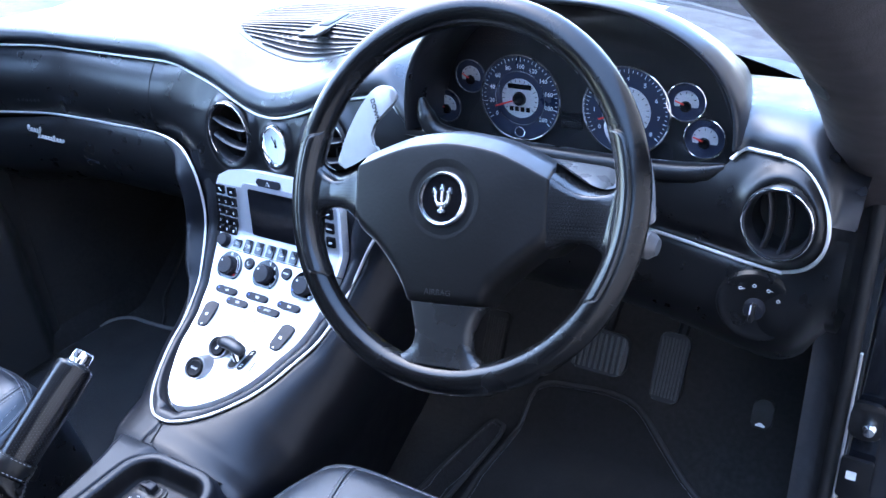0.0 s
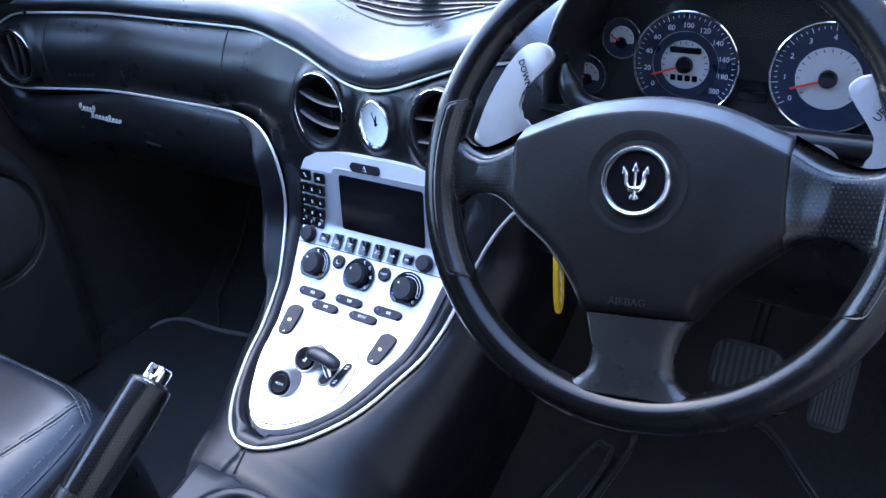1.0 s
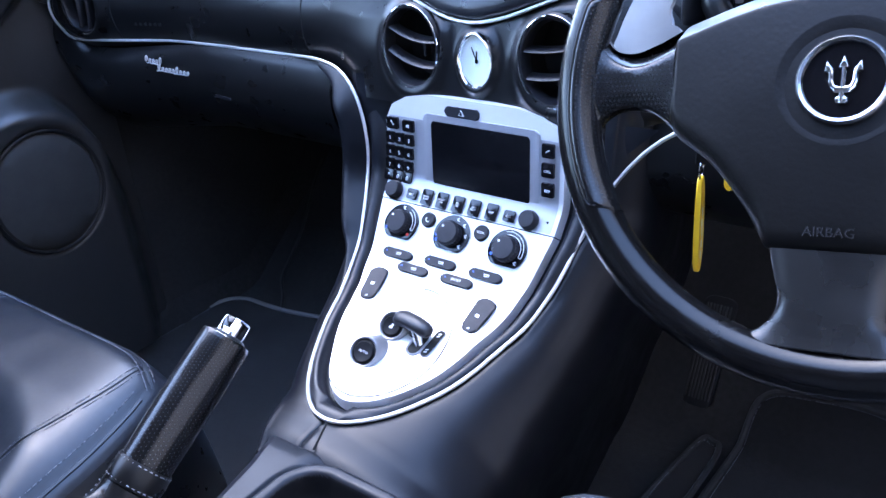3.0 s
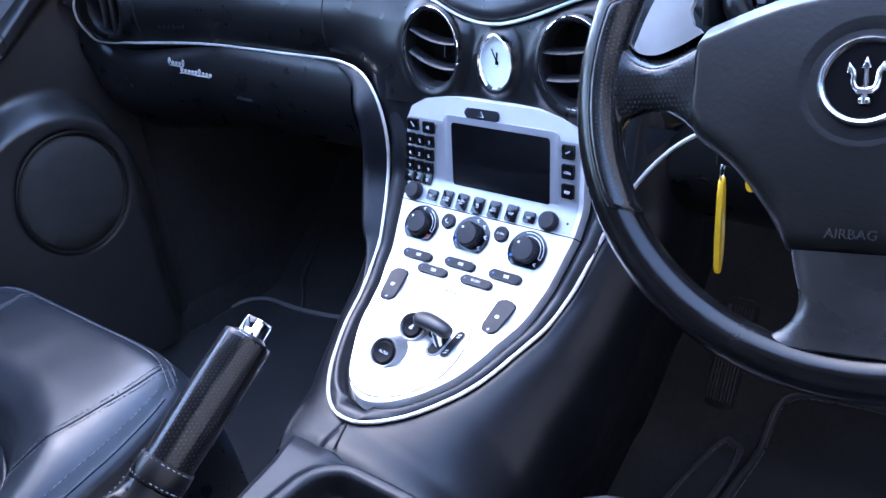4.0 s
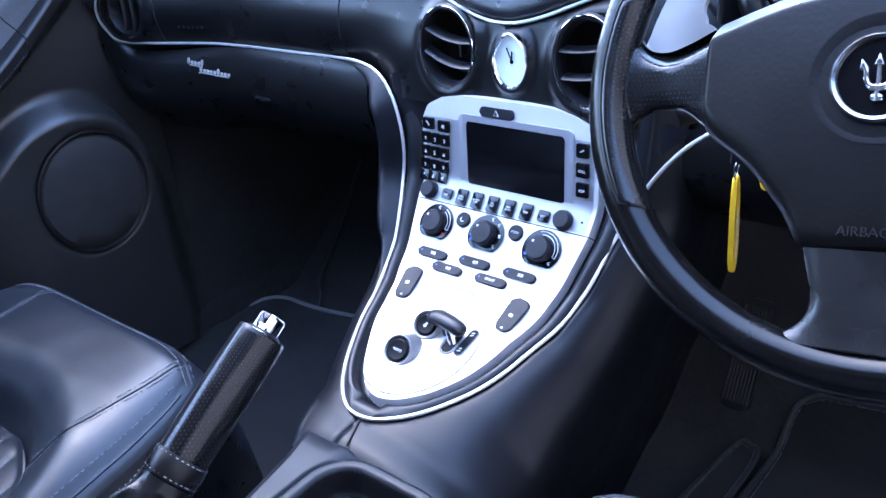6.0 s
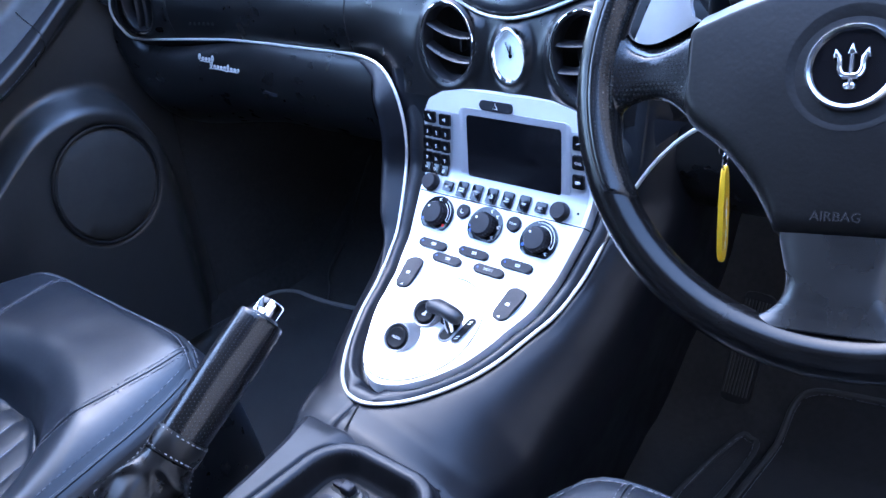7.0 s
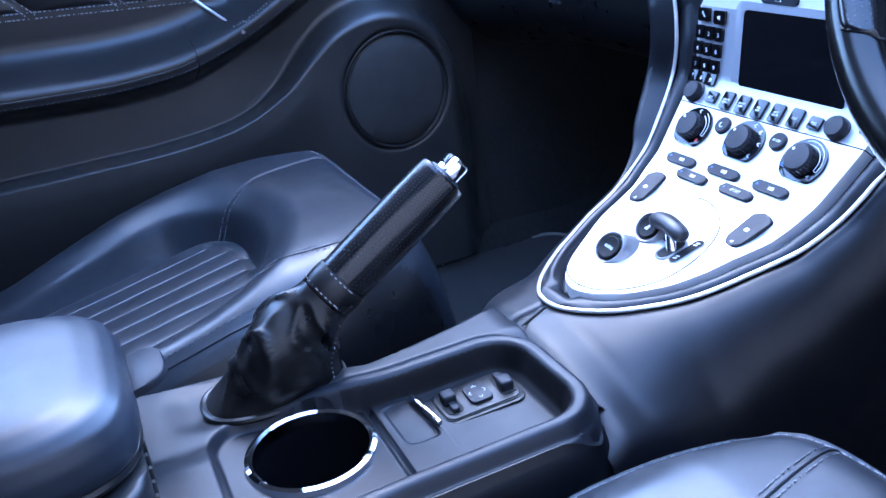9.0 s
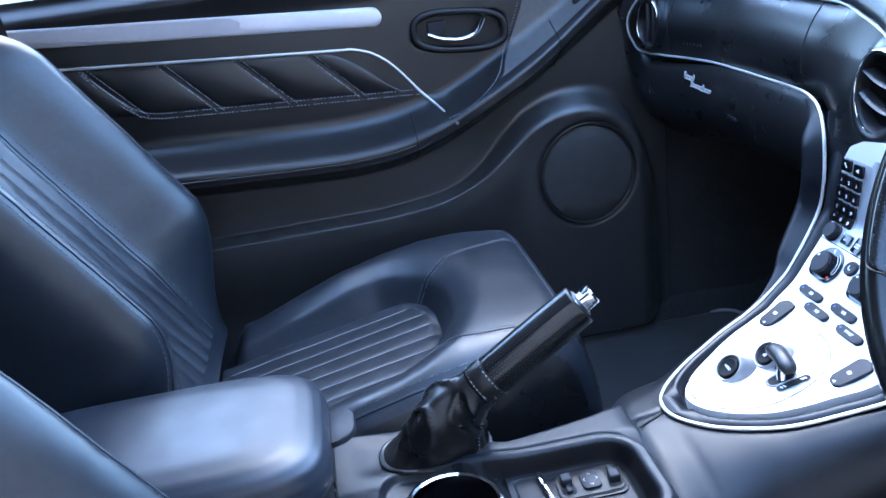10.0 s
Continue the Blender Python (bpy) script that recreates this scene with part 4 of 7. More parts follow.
for k, q in enumerate((128, 96, 64, 32)):
    c = lm @ pose(0.0245 * math.cos(radians(q)), 0.0245 * math.sin(radians(q)), 0.002)
    part("symbol", join([tube([c @ Vector((0.0015 * math.cos(a), 0.0015 * math.sin(a), 0)) for a in np.linspace(0, math.tau, 12, endpoint=False)], 0.0003, 5, True)] + ([box((0.002, 0.0004, 0.0004), 0, 1, c @ pose(0.0028, 0, 0))] if k != 1 else [])), WHITE, lsw)

# ---- centre stack and console body ----
console = thing("centre_console", (0.01, -0.1, 0.03), "black leather centre console sweeping down from the dash", "console")
LEFT_S = [0.03, 0.143, 0.207, 0.263, 0.327, 0.388, 0.430, 0.460, 0.480]
LEFT_W = [0.176, 0.168, 0.154, 0.140, 0.116, 0.089, 0.066, 0.053, 0.046]
RIGHT_S = [0.03, 0.143, 0.20, 0.257, 0.326, 0.377, 0.43, 0.48]
RIGHT_W = [0.176, 0.170, 0.157, 0.147, 0.139, 0.138, 0.142, 0.150]


def round_run(w, b, drop):
    """A full round from the piping down into the flank."""
    g = b - w
    drop = min(drop, g * 0.62)
    return [(w, -0.001)] + [(w + g * k, -0.001 - drop * k**2.3) for k in (0.25, 0.5, 0.72, 0.88, 1.0)] + [(b + 0.0065, -drop - 0.014), (b + 0.010, -drop - 0.040), (b + 0.006, -0.12), (b - 0.010, -0.20), (b - 0.03, -0.32)]


def body_skin(u, v):
    s = 0.03 + 0.450 * u
    bl, br = lerp_table(s, LEFT_S, LEFT_W), lerp_table(s, RIGHT_S, RIGHT_W)
    w = min(rail_half(s), bl - 0.024, br - 0.024)
    right = round_run(w, br, 0.044 - 0.014 * smooth(0.42, 0.48, s))
    left = round_run(w, bl, 0.030 - 0.022 * smooth(0.36, 0.45, s))
    run = [(-x, h) for x, h in left[::-1]] + [(-w + 2 * w * k / 6, -0.010) for k in range(1, 6)] + right
    k = v * (len(run) - 1)
    i = min(int(k), len(run) - 2)
    t = k - i
    p = [run[q] for q in (max(i - 1, 0), i, i + 1, min(i + 2, len(run) - 1))]
    x, h = (0.5 * (2 * b1 + (c - a) * t + (2 * a - 5 * b1 + 4 * c - d) * t * t + (3 * b1 - a - 3 * c + d) * t**3) for a, b1, c, d in zip(*p))
    q = on_stack(CX + x, s, h - 0.009 * smooth(0.458, 0.480, s))
    if q.z < 0.02:
        q.z = 0.02
    return q




def bolster_skin(line):
    """A padded roll beside the piping, from the stack's flank up to the glovebox corner."""
    pts = catmull(line, 5)
    k = len(pts) - 1

    def fn(u, v):
        i = round(u * k)
        p = pts[i]
        along = (pts[min(i + 1, k)] - pts[max(i - 1, 0)]).normalized()
        z = min(max(p.z, 0.34), 0.60)
        s = float(np.interp(-z, -FACE_Z, _fine))
        ny, nz = face(s)[2:]
        out = Vector((0, ny, nz))
        away = along.cross(out).normalized()
        if away.x > 0.2 or (abs(away.x) <= 0.2 and away.z > 0):
            away = -away
        wide = (0.003 + 0.034 * smooth(0.0, 0.55, u)) * (1 - 0.75 * smooth(0.80, 1.0, u))
        k1 = min(v / 0.7, 1.0)
        across = 1 - (1 - k1) ** 2
        swell = 0.60 * wide * across * (1 - across**4)
        q = p + away * (wide * across) + out * (swell - 0.0008 - 6.0 * wide * max(0.0, v - 0.7))
        return q

    return sheet(fn, k, 24)


part("stack_bolster", bolster_skin(BOLSTER_LINE), STACK_LEATHER, console, "padded leather roll beside the piping", sharp=80)
part("stack_body", sheet(body_skin, 76, 72), STACK_LEATHER, console, "curved leather-covered stack body", sharp=70)


def channel_skin(u, v):
    s = 0.046 + (0.432 - 0.046) * (1 - (1 - u) ** 2)
    w = rail_half(s)
    q = 2 * v - 1
    x = w * math.copysign(1 - (1 - abs(q)) ** 2.2, q)
    gap = max(w - plate_half(s), 0.006)
    g = max(0.0, min((w - abs(x)) / gap, (0.432 - s) / 0.024, 1.0))
    return on_stack(CX + x, s, 0.0012 + 0.0042 * math.sin(math.pi * min(g / 0.82, 1.0)) - 0.0085 * smooth(0.62, 0.95, g) - 0.009 * (1 - smooth(0.060, 0.125, s)))


part("channel", sheet(channel_skin, 90, 60), CHANNEL, console, "dark padded inlay inside the metal piping", sharp=70)


def plate_bm(s0, s1, h0, h1, grow=0.0, ns=60, nx=24, dense=1.0):
    """A curved plate over the stack's face with rounded edges."""
    def fn(u, v):
        s = s0 + (s1 - s0) * (1 - (1 - u) ** dense)
        w = max(plate_half(s) + grow - 0.0022 * smooth(0.30, 0.37, s), 0.0)
        q = 2 * v - 1
        x = w * math.copysign(1 - (1 - abs(q)) ** 1.6, q)
        edge = min(1.0, (1 - abs(q)) * w / 0.004) if w > 0 else 0
        return on_stack(CX + 0.0022 * smooth(0.30, 0.37, s) + x, s, h0 + (h1 - h0) * math.sqrt(max(0.0, 1 - (1 - edge) ** 2)))
    return sheet(fn, ns, nx)


# radio and screen unit
radio = thing("radio_unit", (CX, 0.18, 0.50), "silver radio unit with dark screen and black keys", "radio")
part("front_plate", plate_bm(0.0390, 0.1655, -0.006, 0.0062, 0.0, 50, 30), SILVER, radio)


def inset(u, v):
    s = 0.068 + (0.1645 - 0.068) * u
    x = (plate_half(max(s, 0.072)) - 0.006) * (2 * v - 1)
    return on_stack(CX + x, s, 0.0066)


part("key_field", sheet(inset, 30, 24), RADIO, radio, "satin grey key field")
SCREEN_X, SCREEN_S = 0.0200, 0.1010
part("screen_bezel", prism(rrect(0.140, 0.083, 0.006), 0.0, 0.0014, 0.0012, 3, stack_pose(SCREEN_X, SCREEN_S, 0.0060)), RADIO, radio, "raised silver screen surround")
part("screen", prism(rrect(0.119, 0.069, 0.004), 0.0, 0.0008, 0.0004, 2, stack_pose(SCREEN_X, SCREEN_S, 0.0072)), GLOSS, radio, "switched-off glossy dark screen")
haz = part("hazard_button", prism(rrect(0.042, 0.0105, 0.004), 0.0, 0.0040, 0.0015, 3, stack_pose(-0.001, 0.0545, 0.0045)), BUTTON, radio)
hz = stack_pose(-0.001, 0.0545, 0.0087)
part("triangle", tube([hz @ Vector(q) for q in ((0, 0.0030, 0), (-0.0030, -0.0024, 0), (0.0030, -0.0024, 0))], 0.0007, 6, True), WHITE, haz, "white warning triangle")


def key(x, s, w, h, text="", size=0.0045, mark=None):
    k = part("key", prism(rrect(w, h, 0.0012), 0.0, 0.0032, 0.0008, 2, stack_pose(x, s, 0.0062)), GLOSS, radio)
    m = stack_pose(x, s, 0.0096)
    if text:
        lines = text.split("/")
        part("legend", join([lettering(t, size, m @ pose(0, -0.0008 - (j - (len(lines) - 1) / 2) * size * 0.95, 0)) for j, t in enumerate(lines)]), WHITE, k)
    elif mark:
        part("legend", join([box((a, b, 0.0004), 0, 1, m @ pose(p, q, 0, 0, 0, r)) for p, q, a, b, r in mark]), WHITE, k)
    return k


key(-0.0905, 0.0755, 0.0150, 0.0125, mark=[(0.0, 0.0005, 0.005, 0.0012, -50), (-0.0012, 0.0022, 0.0018, 0.0014, 0), (0.0015, -0.0014, 0.0018, 0.0014, 0)])
key(-0.0695, 0.0765, 0.0150, 0.0125, mark=[(-0.001, 0, 0.002, 0.0024, 0), (0.001, 0, 0.001, 0.004, 0)])
for r, names in enumerate((("1", "2", "3"), ("4", "5", "6"), ("7", "8", "9"), ("*", "0", "#"))):
    for c, text in enumerate(names):
        key(-0.0945 - 0.0014 * r + 0.0128 * c, 0.0915 + 0.0153 * r + 0.0003 * c, 0.0112, 0.0125, text, 0.0056)
key(0.100, 0.077, 0.0135, 0.0140, mark=[(0, 0, 0.005, 0.001, 30)])
key(0.100, 0.0965, 0.0135, 0.0145, "CALL", 0.0036)
key(0.100, 0.1165, 0.0135, 0.0145, "REP", 0.0040)
for x, text in ((-0.061, "SRC"), (-0.041, "MAIN/DARK"), (-0.021, "AUDIO/OFF"), (-0.0005, "TEL/OFF"), (0.020, "NAV/MUTE"), (0.0412, "TRIP"), (0.0622, "ESC")):
    key(x, 0.1560, 0.0125, 0.0115 if text in ("SRC", "ESC") else 0.0175, text, 0.0028 if "/" in text else 0.0034)
for x in (-0.0855, 0.085):
    kn = part("volume_knob", lathe([(0.0098, 0.0), (0.0094, 0.0075), (0.0082, 0.0095), (0.0, 0.0098)], 28, stack_pose(x, 0.1555, 0.0062)), BUTTON, radio)
    part("grip_ring", lathe([(0.0102, 0.0), (0.0102, 0.003), (0.0092, 0.0035)], 28, stack_pose(x, 0.1555, 0.0062)), PLASTIC, kn)
part("sensor_dot", lathe([(0, 0.0006), (0.0012, 0.0004), (0.0013, 0)], 12, stack_pose(0.1045, 0.1535, 0.0066)), GLOSS, radio)
part("joint_line", tube([on_stack(CX + x, 0.1662, 0.0060) for x in np.linspace(-0.107, 0.107, 24)], 0.0006, 6), VOID, radio)

# climate and gear panel
climate = thing("control_panel", (CX, 0.05, 0.37), "bright silver control panel with climate knobs and switches", "control panel")
part("panel_plate", plate_bm(0.1665, 0.4080, -0.006, 0.0062, 0.0, 110, 30, 2.2), SILVER, climate)


def climate_knob(x, s, marks):
    m = stack_pose(x, s, 0.0058)
    base = [(0.0212 * math.cos(a), max(0.0212 * math.sin(a), -0.0165)) for a in np.linspace(0, math.tau, 44, endpoint=False)]
    k = part("rotary_control", prism(base, 0.0, 0.0030, 0.0012, 3, m), GLOSS, climate)
    part("knob_cap", lathe([(0.0132, 0.003), (0.0128, 0.0105), (0.0112, 0.0130), (0.0, 0.0134)], 30, m), BUTTON, k, "black ribbed knob")
    part("knob_ribs", join([box((0.0010, 0.0012, 0.008), 0, 1, m @ pose(0.0130 * math.cos(a), 0.0130 * math.sin(a), 0.0070, 0, 0, math.degrees(a))) for a in np.linspace(0, math.tau, 24, endpoint=False)]), BUTTON, k)
    part("knob_dot", lathe([(0, 0.0004), (0.0012, 0.0003), (0.0013, 0)], 12, m @ pose(-0.0060, 0.0055, 0.0134)), WHITE, k, "white pointer dot")
    for kind, q in marks:
        c = m @ pose(0.0172 * math.cos(radians(q)), 0.0172 * math.sin(radians(q)), 0.0032)
        if kind in (RED, BLUE):
            part("colour_dot", lathe([(0, 0.0004), (0.0017, 0.0003), (0.0018, 0)], 14, c), kind, k)
        elif kind == "arc":
            part("scale_arc", join([tube([m @ Vector((r * math.cos(radians(a)), r * math.sin(radians(a)), 0.0032)) for a in np.linspace(-18, q, 16)], 0.0004, 6) for r in (0.0153, 0.0186)] + [tube([m @ Vector((r * math.cos(radians(-18)), r * math.sin(radians(-18)), 0.0032)) for r in (0.0153, 0.0186)], 0.0004, 6)]), WHITE, k)
        else:
            part("symbol", join([box((0.0034, 0.0007, 0.0004), 0, 1, c @ pose(0, 0.001, 0, 0, 0, 25)), box((0.0007, 0.0030, 0.0004), 0, 1, c), box((0.0022, 0.0007, 0.0004), 0, 1, c @ pose(0.001, -0.0012, 0, 0, 0, -20))]), WHITE, k)
    return k


climate_knob(-0.0625, 0.190, [("arc", 62), (RED, -38), (BLUE, 205), ("symbol", 95)])
climate_knob(0.0035, 0.189, [("symbol", 80), ("symbol", 45), ("symbol", 5), ("symbol", -38), (BLUE, 190), (BLUE, 208)])
climate_knob(0.072, 0.190, [("arc", 110), ("symbol", -42), (BLUE, 205)])
for x, text in ((-0.030, ""), (0.037, "ECON")):
    rb = part("round_button", lathe([(0.0085, 0.0), (0.0082, 0.0032), (0.0068, 0.0042), (0, 0.0036)], 28, stack_pose(x, 0.1795, 0.0056)), BUTTON, climate)
    m = stack_pose(x, 0.1795, 0.0094)
    part("legend", lettering(text, 0.0032, m) if text else tube([m @ Vector((0.0024 * math.cos(a), 0.0024 * math.sin(a), 0)) for a in np.linspace(2.2, 5.6, 10)], 0.0005, 6), WHITE, rb)
for x, s, text in ((-0.0525, 0.2245, "=D"), (0.002, 0.2215, "OD"), (0.058, 0.2215, "~"), (-0.0255, 0.2375, "MSP"), (0.030, 0.2365, "SPORT")):
    pb = part("push_button", prism(rrect(0.0385, 0.0098, 0.0046, 6), 0.0, 0.0046, 0.0018, 3, stack_pose(x, s, 0.0050)), BUTTON, climate)
    m = stack_pose(x, s, 0.0097)
    if text.isalpha() and len(text) > 2 and text != "MSP":
        part("legend", lettering(text, 0.0040, m), WHITE, pb)
    else:
        part("legend", join([box((0.0050, 0.0009, 0.0003), 0, 1, m @ pose(0.0015, 0.0008, 0)), box((0.0040, 0.0009, 0.0003), 0, 1, m @ pose(0.0015, -0.0010, 0)), box((0.0009, 0.0032, 0.0003), 0, 1, m @ pose(0.0046, 0, 0))]), WHITE, pb)
    part("telltale", lathe([(0, 0.0003), (0.0009, 0.0002), (0.0010, 0)], 10, m @ pose(-0.0135, 0.0004, 0)), BLUE, pb)
for sx in (-1, 1):
    x, s = CX + sx * 0.0665 - 0.002, 0.2665
    shape = rrect(0.0172, 0.0400, 0.0052, 6, -0.26)
    m = stack_pose(x, s, 0.0050, -sx * 7)
    wb = part("window_switch", prism(shape, 0.0, 0.0056, 0.0024, 4, m), BUTTON, climate)
    part("legend", join([box((0.0042, 0.0034, 0.0003), 0, 1, m @ pose(0, -0.001, 0.0057)), box((0.0030, 0.0009, 0.0003), 0, 1, m @ pose(0, -0.0165, 0.0057, 0, 0, 30)), box((0.0010, 0.0022, 0.0003), 0, 1, m @ pose(0.0008, -0.0165, 0.0057))]), WHITE, wb)

# round gear plate with the selector
gear = thing("gear_selector", (0.01, 0.03, 0.355), "small T-shaped gear lever on a silver disc", "gear lever")


def disc_ring(a):
    r = 0.0735
    x, d = 0.0060 + 0.0560 * math.cos(a), 0.3270 - r * math.sin(a)
    return on_stack(x, d, 0.0064)


part("disc_joint", tube([disc_ring(a) for a in np.linspace(-2.35, 1.70, 60)], 0.0006, 6), BUTTON, gear, "fine joint of the round plate")
for x, s, text, r in ((-0.0072, 0.3500, "AUTO", 0.0118), (-0.0005, 0.3105, "", 0.0110)):
    m = stack_pose(x, s, 0.0090) @ pose(0, 0, 0, 30, 6, 0)
    pod = part("button_well", lathe([(r * 2.0, -0.018), (r * 1.70, -0.009), (r * 1.42, 0.0020), (r * 1.33, 0.0060), (r * 1.24, 0.0070), (r * 1.14, 0.0064), (r * 1.06, 0.0030)], 36, m), ALLOY, gear, "raised silver collar")
    part("gap", lathe([(r * 1.06, 0.0046), (r * 0.90, 0.0046), (0, 0.0046)], 32, m), VOID, pod, "dark gap round the button")
    part("button_cap", lathe([(r * 0.94, 0.0040), (r * 0.92, 0.0066), (r * 0.82, 0.0074), (r * 0.70, 0.0070), (0, 0.0062)], 32, m), CAP, pod, "dark dished button")
    mm = m @ pose(0, 0, 0.0068)
    part("legend", lettering(text, 0.0038, mm) if text else join([box((0.0050, 0.0010, 0.0004), 0, 1, mm @ pose(0, 0, 0, 0, 0, 35)), box((0.0010, 0.0050, 0.0004), 0, 1, mm @ pose(0.0006, 0, 0, 0, 0, 10)), box((0.0026, 0.0010, 0.0004), 0, 1, mm @ pose(-0.001, -0.0022, 0))]), WHITE, pod)
part("gate", prism(rrect(0.0125, 0.0260, 0.0058), 0.0, 0.0008, 0, 1, stack_pose(0.0335, 0.318, 0.0064, -4)), VOID, gear, "dark lever slot")
part("gate_rim", tube([stack_pose(0.0335, 0.318, 0.0066, -4) @ Vector((x, y, 0)) for x, y in rrect(0.0150, 0.0290, 0.0072)], 0.0013, 6, True), ALLOY, gear)
part("indicator", prism(rrect(0.0085, 0.0335, 0.0042), 0.0, 0.0010, 0, 1, stack_pose(0.0475, 0.3130, 0.0064, -4)), VOID, gear, "dark gear indicator")
part("indicator_rim", tube([stack_pose(0.0475, 0.3130, 0.0066, -4) @ Vector((x, y, 0)) for x, y in rrect(0.0098, 0.0345, 0.0048)], 0.0007, 6, True), ALLOY, gear)
part("indicator_marks", join([box((0.0034, 0.0010, 0.0003), 0, 1, stack_pose(0.0475 + (0.3130 - s) * 0.07, s, 0.0077, 26)) for s in (0.301, 0.304, 0.322, 0.325)]), WHITE, gear)
foot = stack_pose(0.0320, 0.3120, 0.0060)
part("stem", tube([foot @ Vector((0.002, -0.006, 0)), foot @ Vector((0.0, -0.003, 0.008)), foot @ Vector((-0.004, 0.001, 0.017))], lambda t: 0.0052 - 0.0015 * t, 10), CHROME, gear, "bright lever stem")
knob_line = [foot @ Vector(q) for q in ((-0.0285, 0.0040, 0.0150), (-0.020, 0.0045, 0.0172), (-0.006, 0.0035, 0.0180), (0.008, 0.0010, 0.0165), (0.0165, -0.0010, 0.0135))]
part("handle", tube(catmull(knob_line, 5), lambda t: 0.0098 * max(0.05, 1 - abs(2 * t - 1) ** 4) ** 0.5 * (1 - 0.12 * t), 16, flat=0.78), SATIN_BLACK, gear, "black moulded T handle")
part("collar", lathe([(0.0085, 0), (0.0070, 0.004), (0.0050, 0.007)], 18, foot @ pose(-0.004, 0.002, 0.007)), PLASTIC, gear)
part("disc_mark", join([tube([stack_pose(0.040, 0.350, 0.0066) @ Vector(q) for q in ((-0.002, 0.004, 0), (0.003, 0.005, 0), (0.004, 0.001, 0))], 0.0004, 5), tube([stack_pose(0.040, 0.350, 0.0066) @ Vector(q) for q in ((0.002, -0.001, 0), (0.003, -0.006, 0))], 0.0004, 5)]), DIM_PRINT, gear)
part("notch", lathe([(0, 0.0006), (0.0013, 0.0004), (0.0014, 0)], 10, stack_pose(0.0115, 0.4005, 0.0062)), GLOSS, gear)

# ---- console behind the stack ----
CUP = (0.063, -0.305, 0.0435)
DECK_Z = 0.320


def super_d(x, y, cx, cy, a, b, e=5.0):
    return (abs((x - cx) / a) ** e + abs((y - cy) / b) ** e) ** (1 / e)


EDGE_Y = [-0.43, -0.40, -0.37, -0.33, -0.29, -0.26, -0.24, -0.20, -0.15, -0.12, -0.098, -0.085]
EDGE_X = [-0.085, -0.076, -0.072, -0.066, -0.040, -0.010, 0.001, -0.002, -0.011, -0.020, -0.036, -0.053]


def left_edge(y):
    return lerp_table(y, EDGE_Y, EDGE_X)


def right_edge(y):
    return 0.163 - 0.006 * smooth(-0.15, -0.105, y)


def deck(u, v):
    y = -0.43 + 0.345 * v
    x0, x1 = left_edge(y) - 0.010, right_edge(y) + 0.003 - 0.030 * smooth(-0.132, -0.108, y)
    return (x0 + (x1 - x0) * u, y, console_height(x0 + (x1 - x0) * u, y))


def tray_gap(x, y):
    """Distance from the tray's rounded outline, negative inside it."""
    left = 0.004 + 0.032 * smooth(-0.37, -0.22, y)
    right, front, back, r = 0.147, -0.129, -0.372, 0.030
    cx, cy = (left + right) / 2, (front + back) / 2
    dx, dy = abs(x - cx) - (right - left) / 2 + r, abs(y - cy) - (front - back) / 2 + r
    return math.hypot(max(dx, 0.0), max(dy, 0.0)) + min(max(dx, dy), 0.0) - r


def console_height(x, y):
    z = 0.336 + 0.002 * math.cos((x - 0.05) * 9)
    d = tray_gap(x, y)
    inside = 1 - smooth(-0.007, 0.0, d)
    z -= 0.009 * (1 - smooth(-0.36, -0.25, y)) * (1 - smooth(0.02, 0.06, x))
    # a raised lip round the tray and a fine groove outside it
    z += 0.0035 * math.exp(-(((d - 0.006) / 0.006) ** 4)) * smooth(-0.35, -0.25, y)
    z -= 0.0030 * math.exp(-(((d - 0.0150) / 0.0022) ** 2)) * smooth(-0.30, -0.26, y)
    z -= (z - DECK_Z) * inside
    z -= 0.004 * (1 - smooth(-0.012, -0.006, d)) * smooth(-0.217, -0.214, y)
    z -= 0.0035 * inside * (1 - smooth(-0.2535, -0.2505, y)) * smooth(-0.2575, -0.2545, y)
    # the handbrake's trough
    z -= 0.005 * math.exp(-(((x + 0.032) / 0.030) ** 4)) * smooth(-0.40, -0.37, y) * (1 - smooth(-0.24, -0.20, y))
    z -= 0.007 * smooth(-0.130, -0.095, y) * (1 - smooth(0.0, 0.05, x))
    if math.hypot(x - CUP[0], y - CUP[1]) < CUP[2]:
        z -= 0.09
    z -= 0.016 * smooth(0.012, 0.022, d) * smooth(-0.165, -0.125, y) * smooth(0.02, 0.06, x) + 0.009 * smooth(-0.114, -0.100, y)
    z -= 0.022 * smooth(-0.106, -0.088, y) * smooth(0.085, 0.120, x)
    z -= 1.6 * max(0.0, x - right_edge(y) + 0.010) ** 1.3
    z -= 0.9 * max(0.0, left_edge(y) + 0.004 - x) ** 1.1 + 6.0 * max(0.0, left_edge(y) - 0.004 - x) ** 1.15
    return z


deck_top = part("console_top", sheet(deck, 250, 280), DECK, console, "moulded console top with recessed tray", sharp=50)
# shade on the tray's inner wall, put in as dull black faces
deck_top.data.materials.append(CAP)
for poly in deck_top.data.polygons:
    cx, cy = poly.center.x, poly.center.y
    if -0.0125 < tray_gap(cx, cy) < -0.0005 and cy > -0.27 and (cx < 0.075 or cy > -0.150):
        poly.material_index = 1


